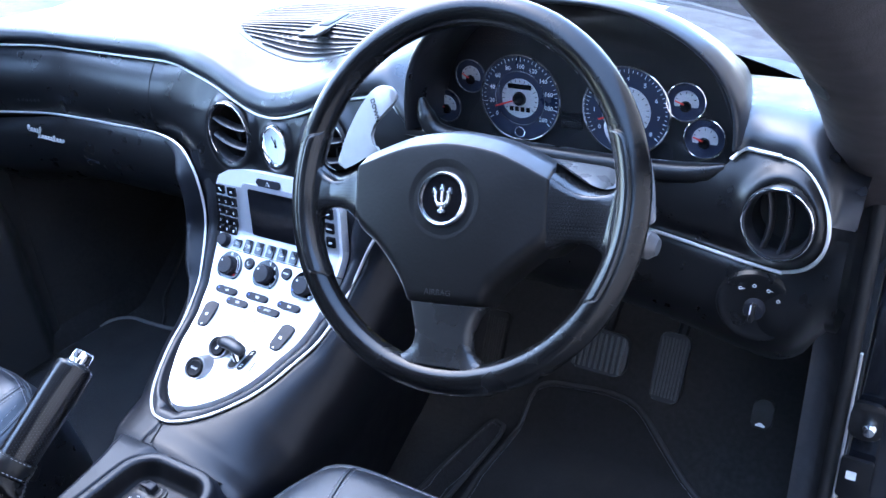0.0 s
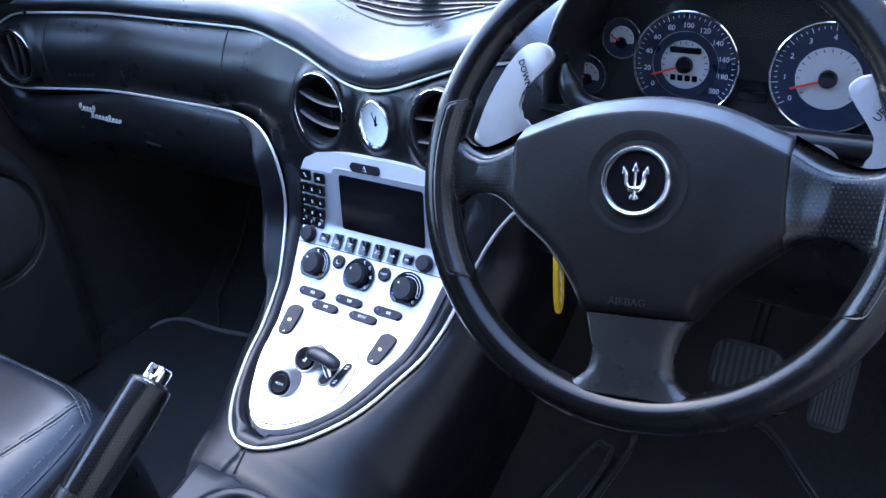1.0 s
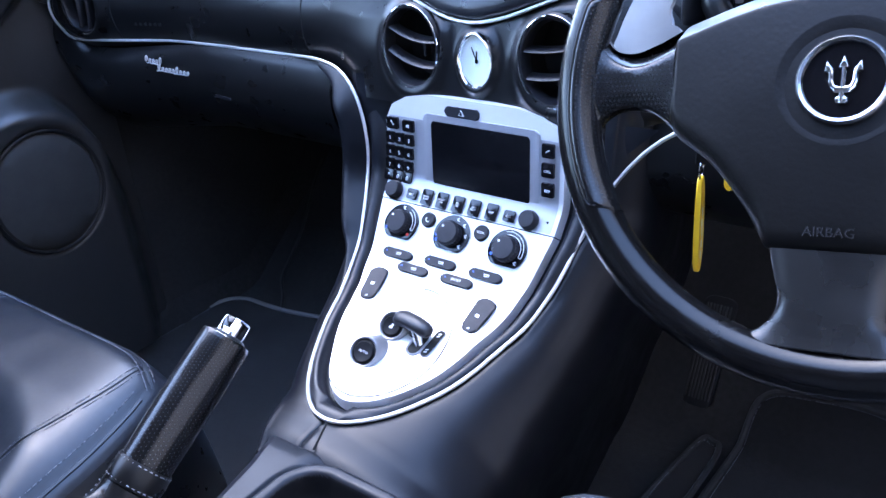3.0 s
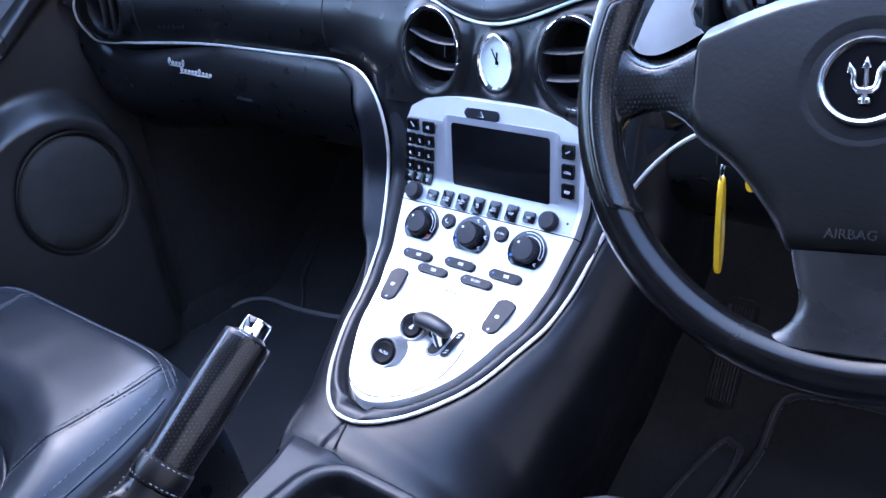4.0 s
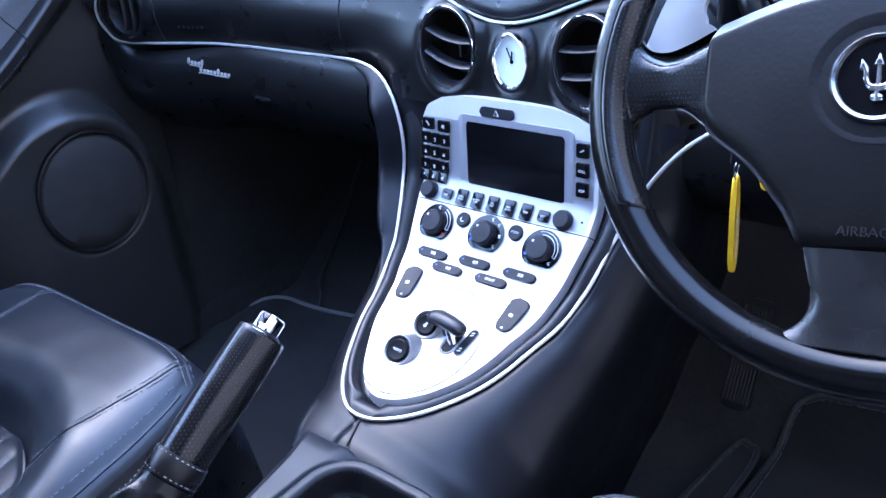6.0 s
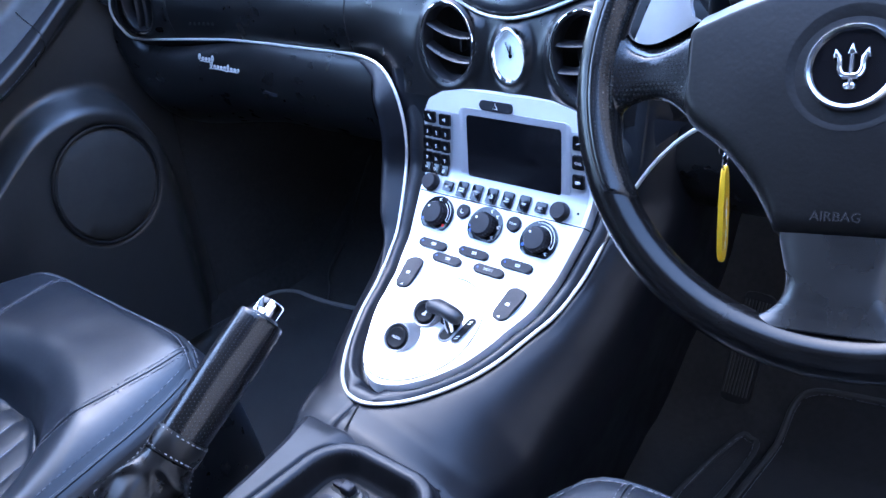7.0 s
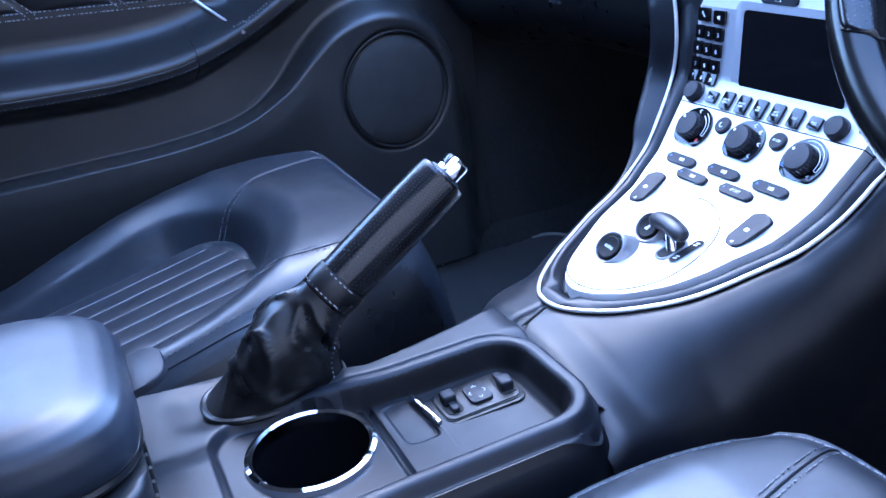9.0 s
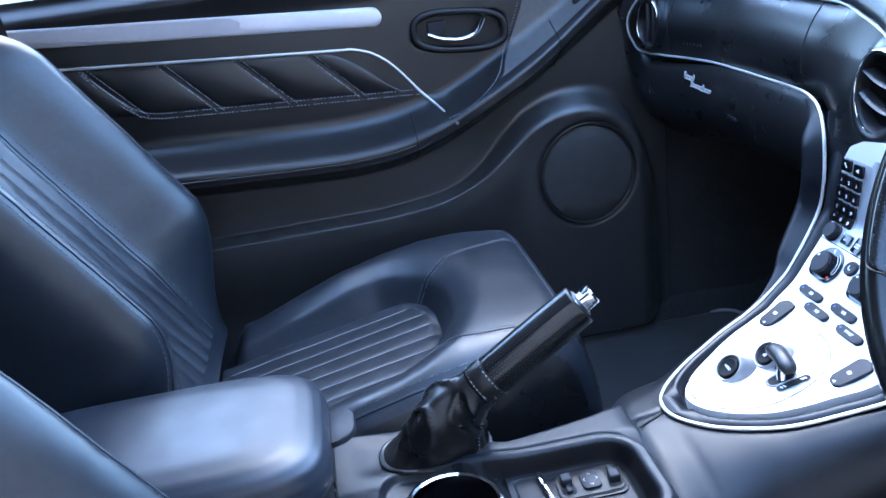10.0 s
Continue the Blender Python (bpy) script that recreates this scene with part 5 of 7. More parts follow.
def console_side(sx):
    def fn(u, v):
        y = -0.98 + 0.864 * u
        top = 0.331 - 0.020 * smooth(-0.140, -0.105, y) if sx > 0 else 0.327
        x0 = right_edge(y) + 0.001 if sx > 0 else left_edge(y) - 0.004
        run = [(-0.010, 0.0), (-0.002, -0.002), (0.004, -0.012), (0.008, -0.05), (0.014, -0.16), (0.020, -0.31)]
        k = v * 5
        i = min(int(k), 4)
        t = k - i
        a, b = run[i], run[i + 1]
        drop = a[1] + (b[1] - a[1]) * t
        tuck = 0.012 * smooth(-0.138, -0.116, y) if sx > 0 else 0.0
        return (x0 - tuck + sx * (a[0] + (b[0] - a[0]) * t), y, top + drop)
    return fn


part("console_side", sheet(console_side(1), 60, 24), STACK_LEATHER, console)
part("console_side", sheet(console_side(-1), 120, 24), STACK_LEATHER, console)
part("seam", tube([on_stack(0.012 + 0.012 * k / 8, 0.435 + 0.030 * k / 8, 0.0) for k in range(9)], 0.0009, 6), VOID, console)

# tray fittings
sw = thing("mirror_switch", (0.082, -0.165, 0.322), "black mirror and filler-flap switch block in the tray", "switch")
tm = pose(0.065, -0.176, 0.3140, 2, 0, -2) @ Matrix.Diagonal((1, 0.80, 1, 1))
part("base", prism(rrect(0.046, 0.084, 0.010, 6), 0.0, 0.0030, 0.0012, 2, tm), PLASTIC, sw)
part("well", prism(rrect(0.040, 0.078, 0.008, 6), 0.003, 0.0036, 0, 1, tm), VOID, sw)
part("inner_plate", prism(rrect(0.037, 0.075, 0.007, 6), 0.0034, 0.0044, 0.0004, 2, tm), PLASTIC, sw)
part("joystick_pad", prism(rrect(0.024, 0.022, 0.004), 0.0042, 0.0068, 0.0016, 3, tm @ pose(0.0, 0.002, 0)), BUTTON, sw, "square four-way pad")
part("arrows", join([tube([tm @ pose(0, 0.002, 0.0069, 0, 0, q) @ Vector(p) for p in ((-0.002, 0.0065, 0), (0, 0.0085, 0), (0.002, 0.0065, 0))], 0.0004, 5) for q in (0, 90, 180, 270)]), WHITE, sw)
for y in (-0.026, 0.029):
    part("selector_well", prism(rrect(0.026, 0.016, 0.003), 0.0042, 0.0048, 0, 1, tm @ pose(0, y, 0)), VOID, sw)
    part("selector", box((0.012, 0.013, 0.009), 0.002, 3, tm @ pose(0.004 if y > 0 else -0.004, y, 0.008)), BUTTON, sw)
    part("selector_cap", box((0.011, 0.007, 0.003), 0.001, 2, tm @ pose(-0.008 if y > 0 else 0.007, y, 0.0065)), BUTTON, sw)
tray_lid = thing("ashtray_lid", (0.075, -0.232, 0.335), "black ashtray lid with a bright metal pull bar", "ashtray")


def lid_skin(u, v):
    x, y = 0.041 + 0.098 * u, -0.251 + 0.034 * v
    hollow = smooth(0.046, 0.052, x) * (1 - smooth(0.086, 0.100, x)) * smooth(-0.247, -0.234, y) * (1 - smooth(-0.2225, -0.2195, y))
    return (x, y, 0.3222 - 0.012 * hollow)


part("lid", sheet(lid_skin, 60, 40), DECK, tray_lid, "lid with a finger scoop")
part("pull_bar", box((0.044, 0.0045, 0.005), 0.0015, 3, pose(0.0685, -0.219, 0.3245, 0, 0, 5)), CHROME, tray_lid, "bright metal pull bar")

cup = thing("cup_holder", (CUP[0], CUP[1], 0.25), "deep black cup holder with a chrome rim", "cup holder")
part("chrome_rim", lathe([(0.0405, -0.006), (0.0415, 0.0015), (0.0440, 0.0030), (0.0468, 0.0018), (0.0480, -0.003)], 56, pose(CUP[0], CUP[1], DECK_Z + 0.002)), CHROME, cup, "chrome rim")
part("well", lathe([(0.0420, 0.0), (0.0405, -0.010), (0.0385, -0.066), (0.0, -0.068)], 48, pose(CUP[0], CUP[1], DECK_Z)), GLOSS, cup)

# handbrake
brake = thing("handbrake", (-0.01, -0.27, 0.315), "raised handbrake with perforated leather grip and chrome button", "handbrake")
hb0, hb1 = Vector((-0.002, -0.2515, 0.4055)), Vector((0.003, -0.159, 0.4685))
way = (hb1 - hb0).normalized()
grip_line = [hb0 - way * 0.004 + (hb1 - hb0 + way * 0.010) * (1 - (1 - k / 36) ** 1.3) for k in range(37)]
part("grip", tube(grip_line, lambda t: 0.0190 + 0.0010 * math.sin(3 * t) - 0.0045 * smooth(0.955, 1.0, t) ** 2, 28, flat=1.08), PERF_GRIP, brake, "black perforated leather grip")
part("grip_cap", close_holes(tube([hb1 + way * 0.0045, hb1 + way * 0.0065, hb1 + way * 0.0078], lambda t: 0.0158 - 0.003 * t, 24)), PLASTIC, brake)
bm_pose = frame_at(hb1 + way * 0.008, (1, 0, 0), way)
part("release_button", prism(rrect(0.020, 0.016, 0.004, 4), -0.004, 0.014, 0.003, 3, bm_pose), CHROME, brake, "chrome release button")
part("button_groove", box((0.0095, 0.0168, 0.009), 0.001, 2, bm_pose @ pose(0, -0.0006, 0.0085)), GLOSS, brake)
part("grip_seam", tube([q + Vector((-0.0196, 0, 0.004)) for q in grip_line[:-1]], 0.0008, 6), VOID, brake)


def gaiter(u, v):
    """Soft leather boot, wide at its foot and gathered round the grip."""
    a, k = math.tau * v, u
    top, low = hb0 - way * 0.010, Vector((-0.021, -0.308, 0.3285))
    mid = top - way * 0.034 - Vector((0, 0, 0.006))
    c = low * (1 - k) ** 2 + mid * (2 * k * (1 - k)) + top * k**2
    axis = Vector((0, 0, 1)).lerp(way, smooth(0.1, 0.95, k)).normalized()
    e1 = (Vector((1, 0, 0)) - axis * axis.x).normalized()
    e2 = axis.cross(e1)
    k0 = 1 - k
    rx = 0.0212 + 0.0135 * k0 ** 1.5
    ry = 0.0218 + 0.0334 * k0 ** 1.45
    e = 0.80 + 0.20 * k
    cs, sn = math.cos(a), math.sin(a)
    x, y = rx * math.copysign(abs(cs) ** e, cs), ry * math.copysign(abs(sn) ** e, sn)
    slack = math.sin(math.pi * min(1.0, k * 1.05)) ** 0.7 * (1 - smooth(0.80, 0.98, k))
    wave = noise.noise((cs * 0.8 + 1.3, sn * 0.8 + 2, k * 2.6 + 0.7 * sn))
    crease = 1 - abs(noise.noise((cs * 0.9 + 4, sn * 0.9, k * 3.6 + 0.8 * sn))) * 4.0
    fold = slack * (0.011 * wave + 0.0050 * max(0.0, crease) ** 2 + 0.001) * (1 - 0.85 * smooth(0.1, 0.8, sn))
    sag = 0.004 * slack * noise.noise((cs * 1.7 + 9, sn * 1.7, k * 3.0))
    out = (e1 * x + e2 * y)
    return c + out + out.normalized() * fold + Vector((0, 0, sag))


boot = part("gaiter", sheet(gaiter, 48, 64, False, True), GAITER_LEATHER, brake, "creased soft leather gaiter", sharp=80)


def cuff_at(k, a, lift=0.0):
    """The sewn band where the boot closes round the grip."""
    e1 = (Vector((1, 0, 0)) - way * way.x).normalized()
    e2 = way.cross(e1)
    r = 0.0206 + 0.0008 * math.sin(math.pi * k) + lift
    return hb0 + way * (0.010 - 0.019 * k) + e1 * (r * math.cos(a)) + e2 * (r * 1.05 * math.sin(a))


part("cuff", sheet(lambda u, v: cuff_at(u, math.tau * v), 8, 40, False, True), GAITER_LEATHER, boot, "sewn leather cuff", sharp=80)
part("stitching", join([stitches([cuff_at(0.10 + 0.80 * j, math.tau * k / 60, 0.0002) for k in range(61)], 0.0036, 0.0010, 0.0005) for j in range(2)] + [stitches([gaiter(k / 40, q) + Vector((0.0016 if q < 0.2 or q > 0.8 else -0.001, 0.001, 0.0012)) for k in range(2, 39)], 0.0036, 0.0010, 0.0005) for q in (0.11, 0.62)]), PALE_THREAD, boot, "pale thread stitching")
part("gaiter_rim", tube([gaiter(0.0, k / 48) for k in range(48)], 0.003, 8, True), LEATHER, brake)

# armrest box
arm = thing("armrest", (0.0, -0.55, 0.33), "padded dark leather armrest box between the seats", "armrest")


def cushion_lid(u, v):
    a = math.tau * v
    cs, sn = math.cos(a), math.sin(a)
    rad = [0.0, 0.35, 0.62, 0.82, 0.92, 0.97, 0.995, 1.0, 0.985, 0.96]
    hgt = [0.0455, 0.0450, 0.0435, 0.0395, 0.0330, 0.0260, 0.0150, 0.0020, -0.0060, -0.0085]
    k = u * 9
    i = min(int(k), 8)
    t = k - i
    r, h = rad[i] + (rad[i + 1] - rad[i]) * t, hgt[i] + (hgt[i + 1] - hgt[i]) * t
    e = 0.42
    x = 0.100 * r * math.copysign(abs(cs) ** e, cs)
    y = 0.165 * r * math.copysign(abs(sn) ** e, sn)
    return (0.012 + x, -0.570 + y, 0.383 + h)


lid = sheet(cushion_lid, 36, 72, False, True)
bmesh.ops.remove_doubles(lid, verts=lid.verts, dist=1e-6)
part("lid", lid, ARM_LEATHER, arm, "padded bluish-black leather lid", sharp=80)
part("lid_piping", tube([(0.012 + 0.0965 * math.copysign(abs(math.cos(a)) ** 0.42, math.cos(a)), -0.570 + 0.160 * math.copysign(abs(math.sin(a)) ** 0.42, math.sin(a)), 0.3735) for a in np.linspace(0, math.tau, 72, endpoint=False)], 0.004, 8, True), LEATHER, arm)
part("box", prism(rrect(0.205, 0.330, 0.030, 6), 0.05, 0.366, 0.006, 3, pose(0.012, -0.575, 0)), PLASTIC, arm)
tabm = frame_at((0.004, -0.408, 0.385), (1, 0, 0), (0, -0.25, 1))
part("latch_tab", prism(rrect(0.052, 0.040, 0.016, 6), 0.0, 0.006, 0.002, 3, tabm @ pose(0, 0.008, 0)), BUTTON, arm, "grey plastic latch tab")
for k in range(5):
    part("vent_slot", box((0.005, 0.003, 0.038), 0.001, 2, pose(0.040 + 0.010 * k, -0.409, 0.340 - 0.004 * k)), VOID, arm)

# ---- steering wheel ----
WHEEL_C = Vector((0.3850, 0.0224, 0.6685))
LEAN = radians(28)
WN = Vector((0, -math.cos(LEAN), math.sin(LEAN)))
WM = frame_at(WHEEL_C, (1, 0, 0), WN) @ pose(0, 0, 0, 0, 0, 8.3)
wheel = thing("steering_wheel", WHEEL_C, "black leather steering wheel with three spokes and chrome emblem", "steering wheel")
RR, RT = 0.1672, 0.0140


part("rim", tube([WM @ Vector((RR * math.cos(math.tau * k / 160), RR * math.sin(math.tau * k / 160), 0.0)) for k in range(160)], RT, 28, True), RIM_LEATHER, wheel, "smooth polished leather rim")


def rim_point(deg, q, lift=0.0):
    """A point on the rim's skin: q turns from its outer side (0) over the front (90) to its inner side (180)."""
    a, q = radians(deg), radians(q)
    r = RR + (RT + lift) * math.cos(q)
    return WM @ Vector((r * math.cos(a), r * math.sin(a), (RT + lift) * math.sin(q)))


def grip_edge(t):
    """Where the inlay begins across the rim; it rounds off towards both ends."""
    return 88 + 62 * (smooth(0.10, 0.0, t) ** 2 + smooth(0.90, 1.0, t) ** 2)


for a0, a1 in ((-34, 22), (158, 212)):
    def grip(u, v, a0=a0, a1=a1):
        q = grip_edge(u)
        k = min(v, 1 - v)
        return rim_point(a0 + (a1 - a0) * u, q + (300 - q) * v, 0.0014 * smooth(0.0, 0.05, k) * smooth(0.0, 0.03, min(u, 1 - u)) - 0.0003)

    part("rim_grip", sheet(grip, 44, 36, False, False, RR * radians(a1 - a0), RT * 3.6), PERF, wheel, "perforated leather grip inlay", sharp=80)
    edge = [rim_point(a0 + (a1 - a0) * k / 60, grip_edge(k / 60) - 1.0, 0.0001) for k in range(61)]
    ends = [[rim_point(a0 + (a1 - a0) * j, grip_edge(j) + (300 - grip_edge(j)) * k / 16, 0.0001) for k in range(17)] for j in (0.0, 1.0)]
    part("rim_seam", join([tube(line, 0.0007, 6) for line in [edge] + ends]), RIM_LEATHER, wheel, "thin raised seam round the grip")


def domed(outline, z0, z1, dome, bevel, m, rings=10):
    """A pillow over an outline: rounded edge, gently domed face."""
    pts = [Vector((q[0], q[1], 0)) for q in outline]
    c = sum(pts, Vector()) / len(pts)
    k = len(pts)
    inset = []
    for i, p in enumerate(pts):
        t = (pts[(i + 1) % k] - pts[(i - 1) % k]).normalized()
        n = Vector((t.y, -t.x, 0))
        inset.append(-n)
    levels = [(0.0, z0)] + [(bevel * (1 - math.cos(a)), z1 - bevel * (1 - math.sin(a))) for a in np.linspace(0, math.pi / 2, 6)]
    edge = [p + inset[i] * bevel for i, p in enumerate(pts)]

    def fn(u, v):
        i = round(v * k) % k
        j = round(u * (len(levels) + rings - 1))
        if j < len(levels):
            q = pts[i] + inset[i] * levels[j][0]
            return m @ Vector((q.x, q.y, levels[j][1]))
        f = (j - len(levels) + 1) / rings
        q = edge[i].lerp(c, f)
        return m @ Vector((q.x, q.y, z1 + dome * (1 - (1 - f) ** 2)))

    bm = sheet(fn, len(levels) + rings - 1, k, False, True)
    bmesh.ops.remove_doubles(bm, verts=bm.verts, dist=1e-6)
    return close_holes(bm)


def softened(xs, ys):
    """A table of values, rounded between its points."""
    pts = catmull([(x, y, 0) for x, y in zip(xs, ys)], 8)
    return [p.x for p in pts], [p.y for p in pts]


PAD_TOP = softened([-0.1026, -0.098, -0.090, -0.065, -0.040, 0.0, 0.040, 0.065, 0.088, 0.0945, 0.0976], [0.0365, 0.0405, 0.0435, 0.0520, 0.0580, 0.0606, 0.0542, 0.0450, 0.0340, 0.0305, 0.0265])
PAD_LOW = softened([-0.1026, -0.099, -0.094, -0.073, -0.052, -0.041, -0.036, 0.0, 0.034, 0.040, 0.046, 0.065, 0.088, 0.0940, 0.0976], [-0.0265, -0.0320, -0.0370, -0.0525, -0.0775, -0.0965, -0.1005, -0.1012, -0.1000, -0.0965, -0.0865, -0.0675, -0.0490, -0.0440, -0.0385])


def ease(t):
    return 0.5 - 0.5 * math.cos(math.pi * t)


LEDGE = 0.0155


def pad_skin(u, v):
    """The airbag cover: a soft dome with a rolled edge."""
    x = -0.1026 + 0.2002 * ease(u)
    hi, lo = lerp_table(x, *PAD_TOP), lerp_table(x, *PAD_LOW)
    if v <= 1.0:
        y = lo + (hi - LEDGE - lo) * 0.5 * (ease(v) + math.sin(0.5 * math.pi * v))
    else:
        y = hi - LEDGE + LEDGE * (v - 1.0)
    if u in (0.0, 1.0) or v in (0.0, 2.0):
        return WM @ Vector((x, y, -0.030))
    slope = abs(lerp_table(x + 0.003, *PAD_LOW) - lerp_table(x - 0.003, *PAD_LOW)) / 0.006
    r = 0.0130
    d = min((hi - y) * 2.4, (y - lo) / math.sqrt(1 + slope * slope), (x + 0.1026) * 3.0, (0.0976 - x) * 3.0)
    ledge = LEDGE - (hi - y)
    bevel = 1.30 * (0.5 * ledge + 0.5 * math.sqrt(ledge * ledge + 1.2e-6))
    roll = r - math.sqrt(max(0.0, r * r - max(0.0, r - d) ** 2))
    dome = 0.0045 * (1 - ((x + 0.002) / 0.105) ** 2) * (1 - ((y + 0.015) / 0.09) ** 2)
    return WM @ Vector((x, y, 0.0090 - roll - bevel + max(0.0, dome)))


part("airbag_pad", sheet(pad_skin, 84, 70), PAD, wheel, "matt black airbag cover", sharp=75)
# the pad's own bevel, given the brighter dash leather for its sky sheen
part("pad_ledge", sheet(lambda u, v: pad_skin(u, 1.0 + v), 84, 16), SOFT_TOP, wheel, "bevel along the top of the pad, in brighter leather for its sheen", sharp=75)
part("emblem_dish", lathe([(0.036, 0.0137), (0.031, 0.0133), (0.026, 0.0122)], 48, WM @ pose(-0.0025, -0.0045, -0.0002)), PAD, wheel)
part("emblem_disc", lathe([(0.0, 0.0140), (0.0215, 0.0138), (0.0220, 0.012)], 48, WM @ pose(-0.0025, -0.0045, 0.0008)), GLOSS, wheel)
part("emblem_ring", lathe([(0.0208, 0.0140), (0.0215, 0.0162), (0.0232, 0.0166), (0.0247, 0.0152), (0.0252, 0.0130)], 56, WM @ pose(-0.0025, -0.0045, 0.0008)), POLISHED, wheel, "chrome emblem ring")
em = WM @ pose(-0.0025, -0.0045, 0.0152)
prongs = [tube([em @ Vector(q) for q in ((0, -0.0130, 0.0008), (0, -0.0040, 0.0008), (0, 0.0070, 0.0008))], lambda t: 0.0016 - 0.0005 * t, 8)]
prongs.append(prism([(0.0026, 0.0065), (0.0, 0.0135), (-0.0026, 0.0065)], 0, 0.0016, 0.0005, 2, em))
for sx in (-1, 1):
    prongs.append(tube(catmull([em @ Vector((sx * x, y, 0.0008)) for x, y in ((0.0002, -0.0055), (0.0042, -0.0045), (0.0060, -0.0010), (0.0062, 0.0035), (0.0074, 0.0065))], 5), lambda t: 0.0015 - 0.0003 * t, 8))
    tip = [(sx * 0.0048, 0.0052), (sx * 0.0098, 0.0044), (sx * 0.0088, 0.0105)]
    prongs.append(prism(tip if sx > 0 else tip[::-1], 0, 0.0016, 0.0004, 2, em))
prongs.append(prism(rrect(0.0090, 0.0026, 0.0010), 0, 0.0020, 0.0006, 2, em @ pose(0, -0.0062, 0)))
prongs.append(prism(rrect(0.0060, 0.0036, 0.0012), 0, 0.0019, 0.0006, 2, em @ pose(0, -0.0112, 0)))
part("emblem", join(prongs), POLISHED, wheel, "chrome emblem shape")
part("airbag_word", lettering("AIRBAG", 0.0078, WM @ pose(-0.004, -0.0885, 0.0117)), DIM_PRINT, wheel, "embossed lettering")


def spoke(edge_a, edge_b, rise, thick, bevel=0.0):
    """A spoke lofted between its two edges: narrow at the pad, flaring smoothly into the rim."""
    ca, cb = (catmull([(x, y, 0) for x, y in e], 6) for e in (edge_a, edge_b))
    n = len(ca) - 1
    spots = [k / (len(rise) - 1) for k in range(len(rise))]

    def fn(u, v):
        i = round(u * n)
        a, b = ca[i], cb[i]
        mid, half = (a + b) / 2, (a - b) / 2
        ang = math.tau * v
        c, s = math.cos(ang), math.sin(ang)
        e = 0.62
        across = math.copysign(abs(c) ** e, c)
        up = math.copysign(abs(s) ** e, s)
        top, th = lerp_table(u, spots, rise), lerp_table(u, spots, thick)
        ledge = bevel * (1 - 0.55 * smooth(0.15, 0.55, u)) * (1 - smooth(0.60, 0.80, u)) - (1 - across) * half.length
        drop = min(1.25 * max(0.0, ledge), th * 0.85) if up > 0 else 0.0
        return Vector((mid.x + half.x * across, mid.y + half.y * across, top - th / 2 + th / 2 * up - drop))

    bm = sheet(fn, n, 72, False, True)
    uvl = bm.loops.layers.uv.active
    for f in bm.faces:
        for loop in f.loops:
            loop[uvl].uv = (loop.vert.co.x, loop.vert.co.y)
    close_holes(bm)
    bm.transform(WM)
    return bm


RISE, THICK = (0.0085, 0.0070, 0.0050, 0.0045, 0.0060, 0.0080, 0.0060), (0.026, 0.024, 0.020, 0.018, 0.018, 0.020, 0.016)
part("side_spoke", spoke([(-0.1015, 0.0340), (-0.116, 0.0268), (-0.132, 0.0216), (-0.146, 0.0250), (-0.1535, 0.038), (-0.158, 0.060), (-0.166, 0.066)], [(-0.0990, -0.0305), (-0.116, -0.0182), (-0.136, -0.0163), (-0.1505, -0.0250), (-0.1535, -0.042), (-0.1480, -0.066), (-0.154, -0.080)], RISE, THICK, 0.0150), PERF, wheel, "perforated leather spoke", sharp=80)
part("side_spoke", spoke([(0.0965, 0.0300), (0.1110, 0.0212), (0.1260, 0.0125), (0.1430, 0.0085), (0.155, 0.0150), (0.158, 0.042), (0.165, 0.062)], [(0.0940, -0.0450), (0.1030, -0.0405), (0.1150, -0.0375), (0.1300, -0.0385), (0.1420, -0.0455), (0.1475, -0.060), (0.1540, -0.080)], RISE, THICK, 0.0150), PERF, wheel, "perforated leather spoke", sharp=80)
part("lower_spoke", spoke([(-0.0372, -0.0985), (-0.0335, -0.112), (-0.0300, -0.126), (-0.0322, -0.138), (-0.042, -0.1475), (-0.062, -0.1540), (-0.075, -0.155)], [(0.0400, -0.0985), (0.0325, -0.110), (0.0290, -0.124), (0.0300, -0.138), (0.040, -0.1475), (0.060, -0.1540), (0.073, -0.155)], (0.0095, 0.0090, 0.0085, 0.0085, 0.0090, 0.0100, 0.0080), THICK), SPOKE_LEATHER, wheel, "smooth leather lower spoke", sharp=80)
part("hub_back", lathe([(0.050, -0.024), (0.048, -0.045), (0.040, -0.060), (0.0, -0.062)], 40, WM), PLASTIC, wheel)

# column, stalks and shift paddles
column = thing("steering_column", (0.384, 0.12, 0.60), "black plastic steering column shroud", "steering column")
part("shroud", tube([WHEEL_C - WN * (0.055 + 0.03 * k) for k in range(8)], lambda t: 0.030 + 0.024 * smooth(0.0, 0.6, t), 24, flat=1.0), PLASTIC, column)


def shroud_top(u, v):
    """A full round across the column that ends in a blunt nose."""
    nose = math.sqrt(max(0.0, 1 - max(0.0, (u - 0.72) / 0.28) ** 2.4))
    a = math.tau * v
    return (0.395 + 0.100 * u, 0.158 + 0.046 * nose * math.cos(a), 0.616 + 0.036 * nose * math.sin(a))


part("shroud_top", close_holes(sheet(shroud_top, 40, 36, False, True)), LIT_COWL, column, "rounded column cover, painted light grey for the light on it", sharp=80)
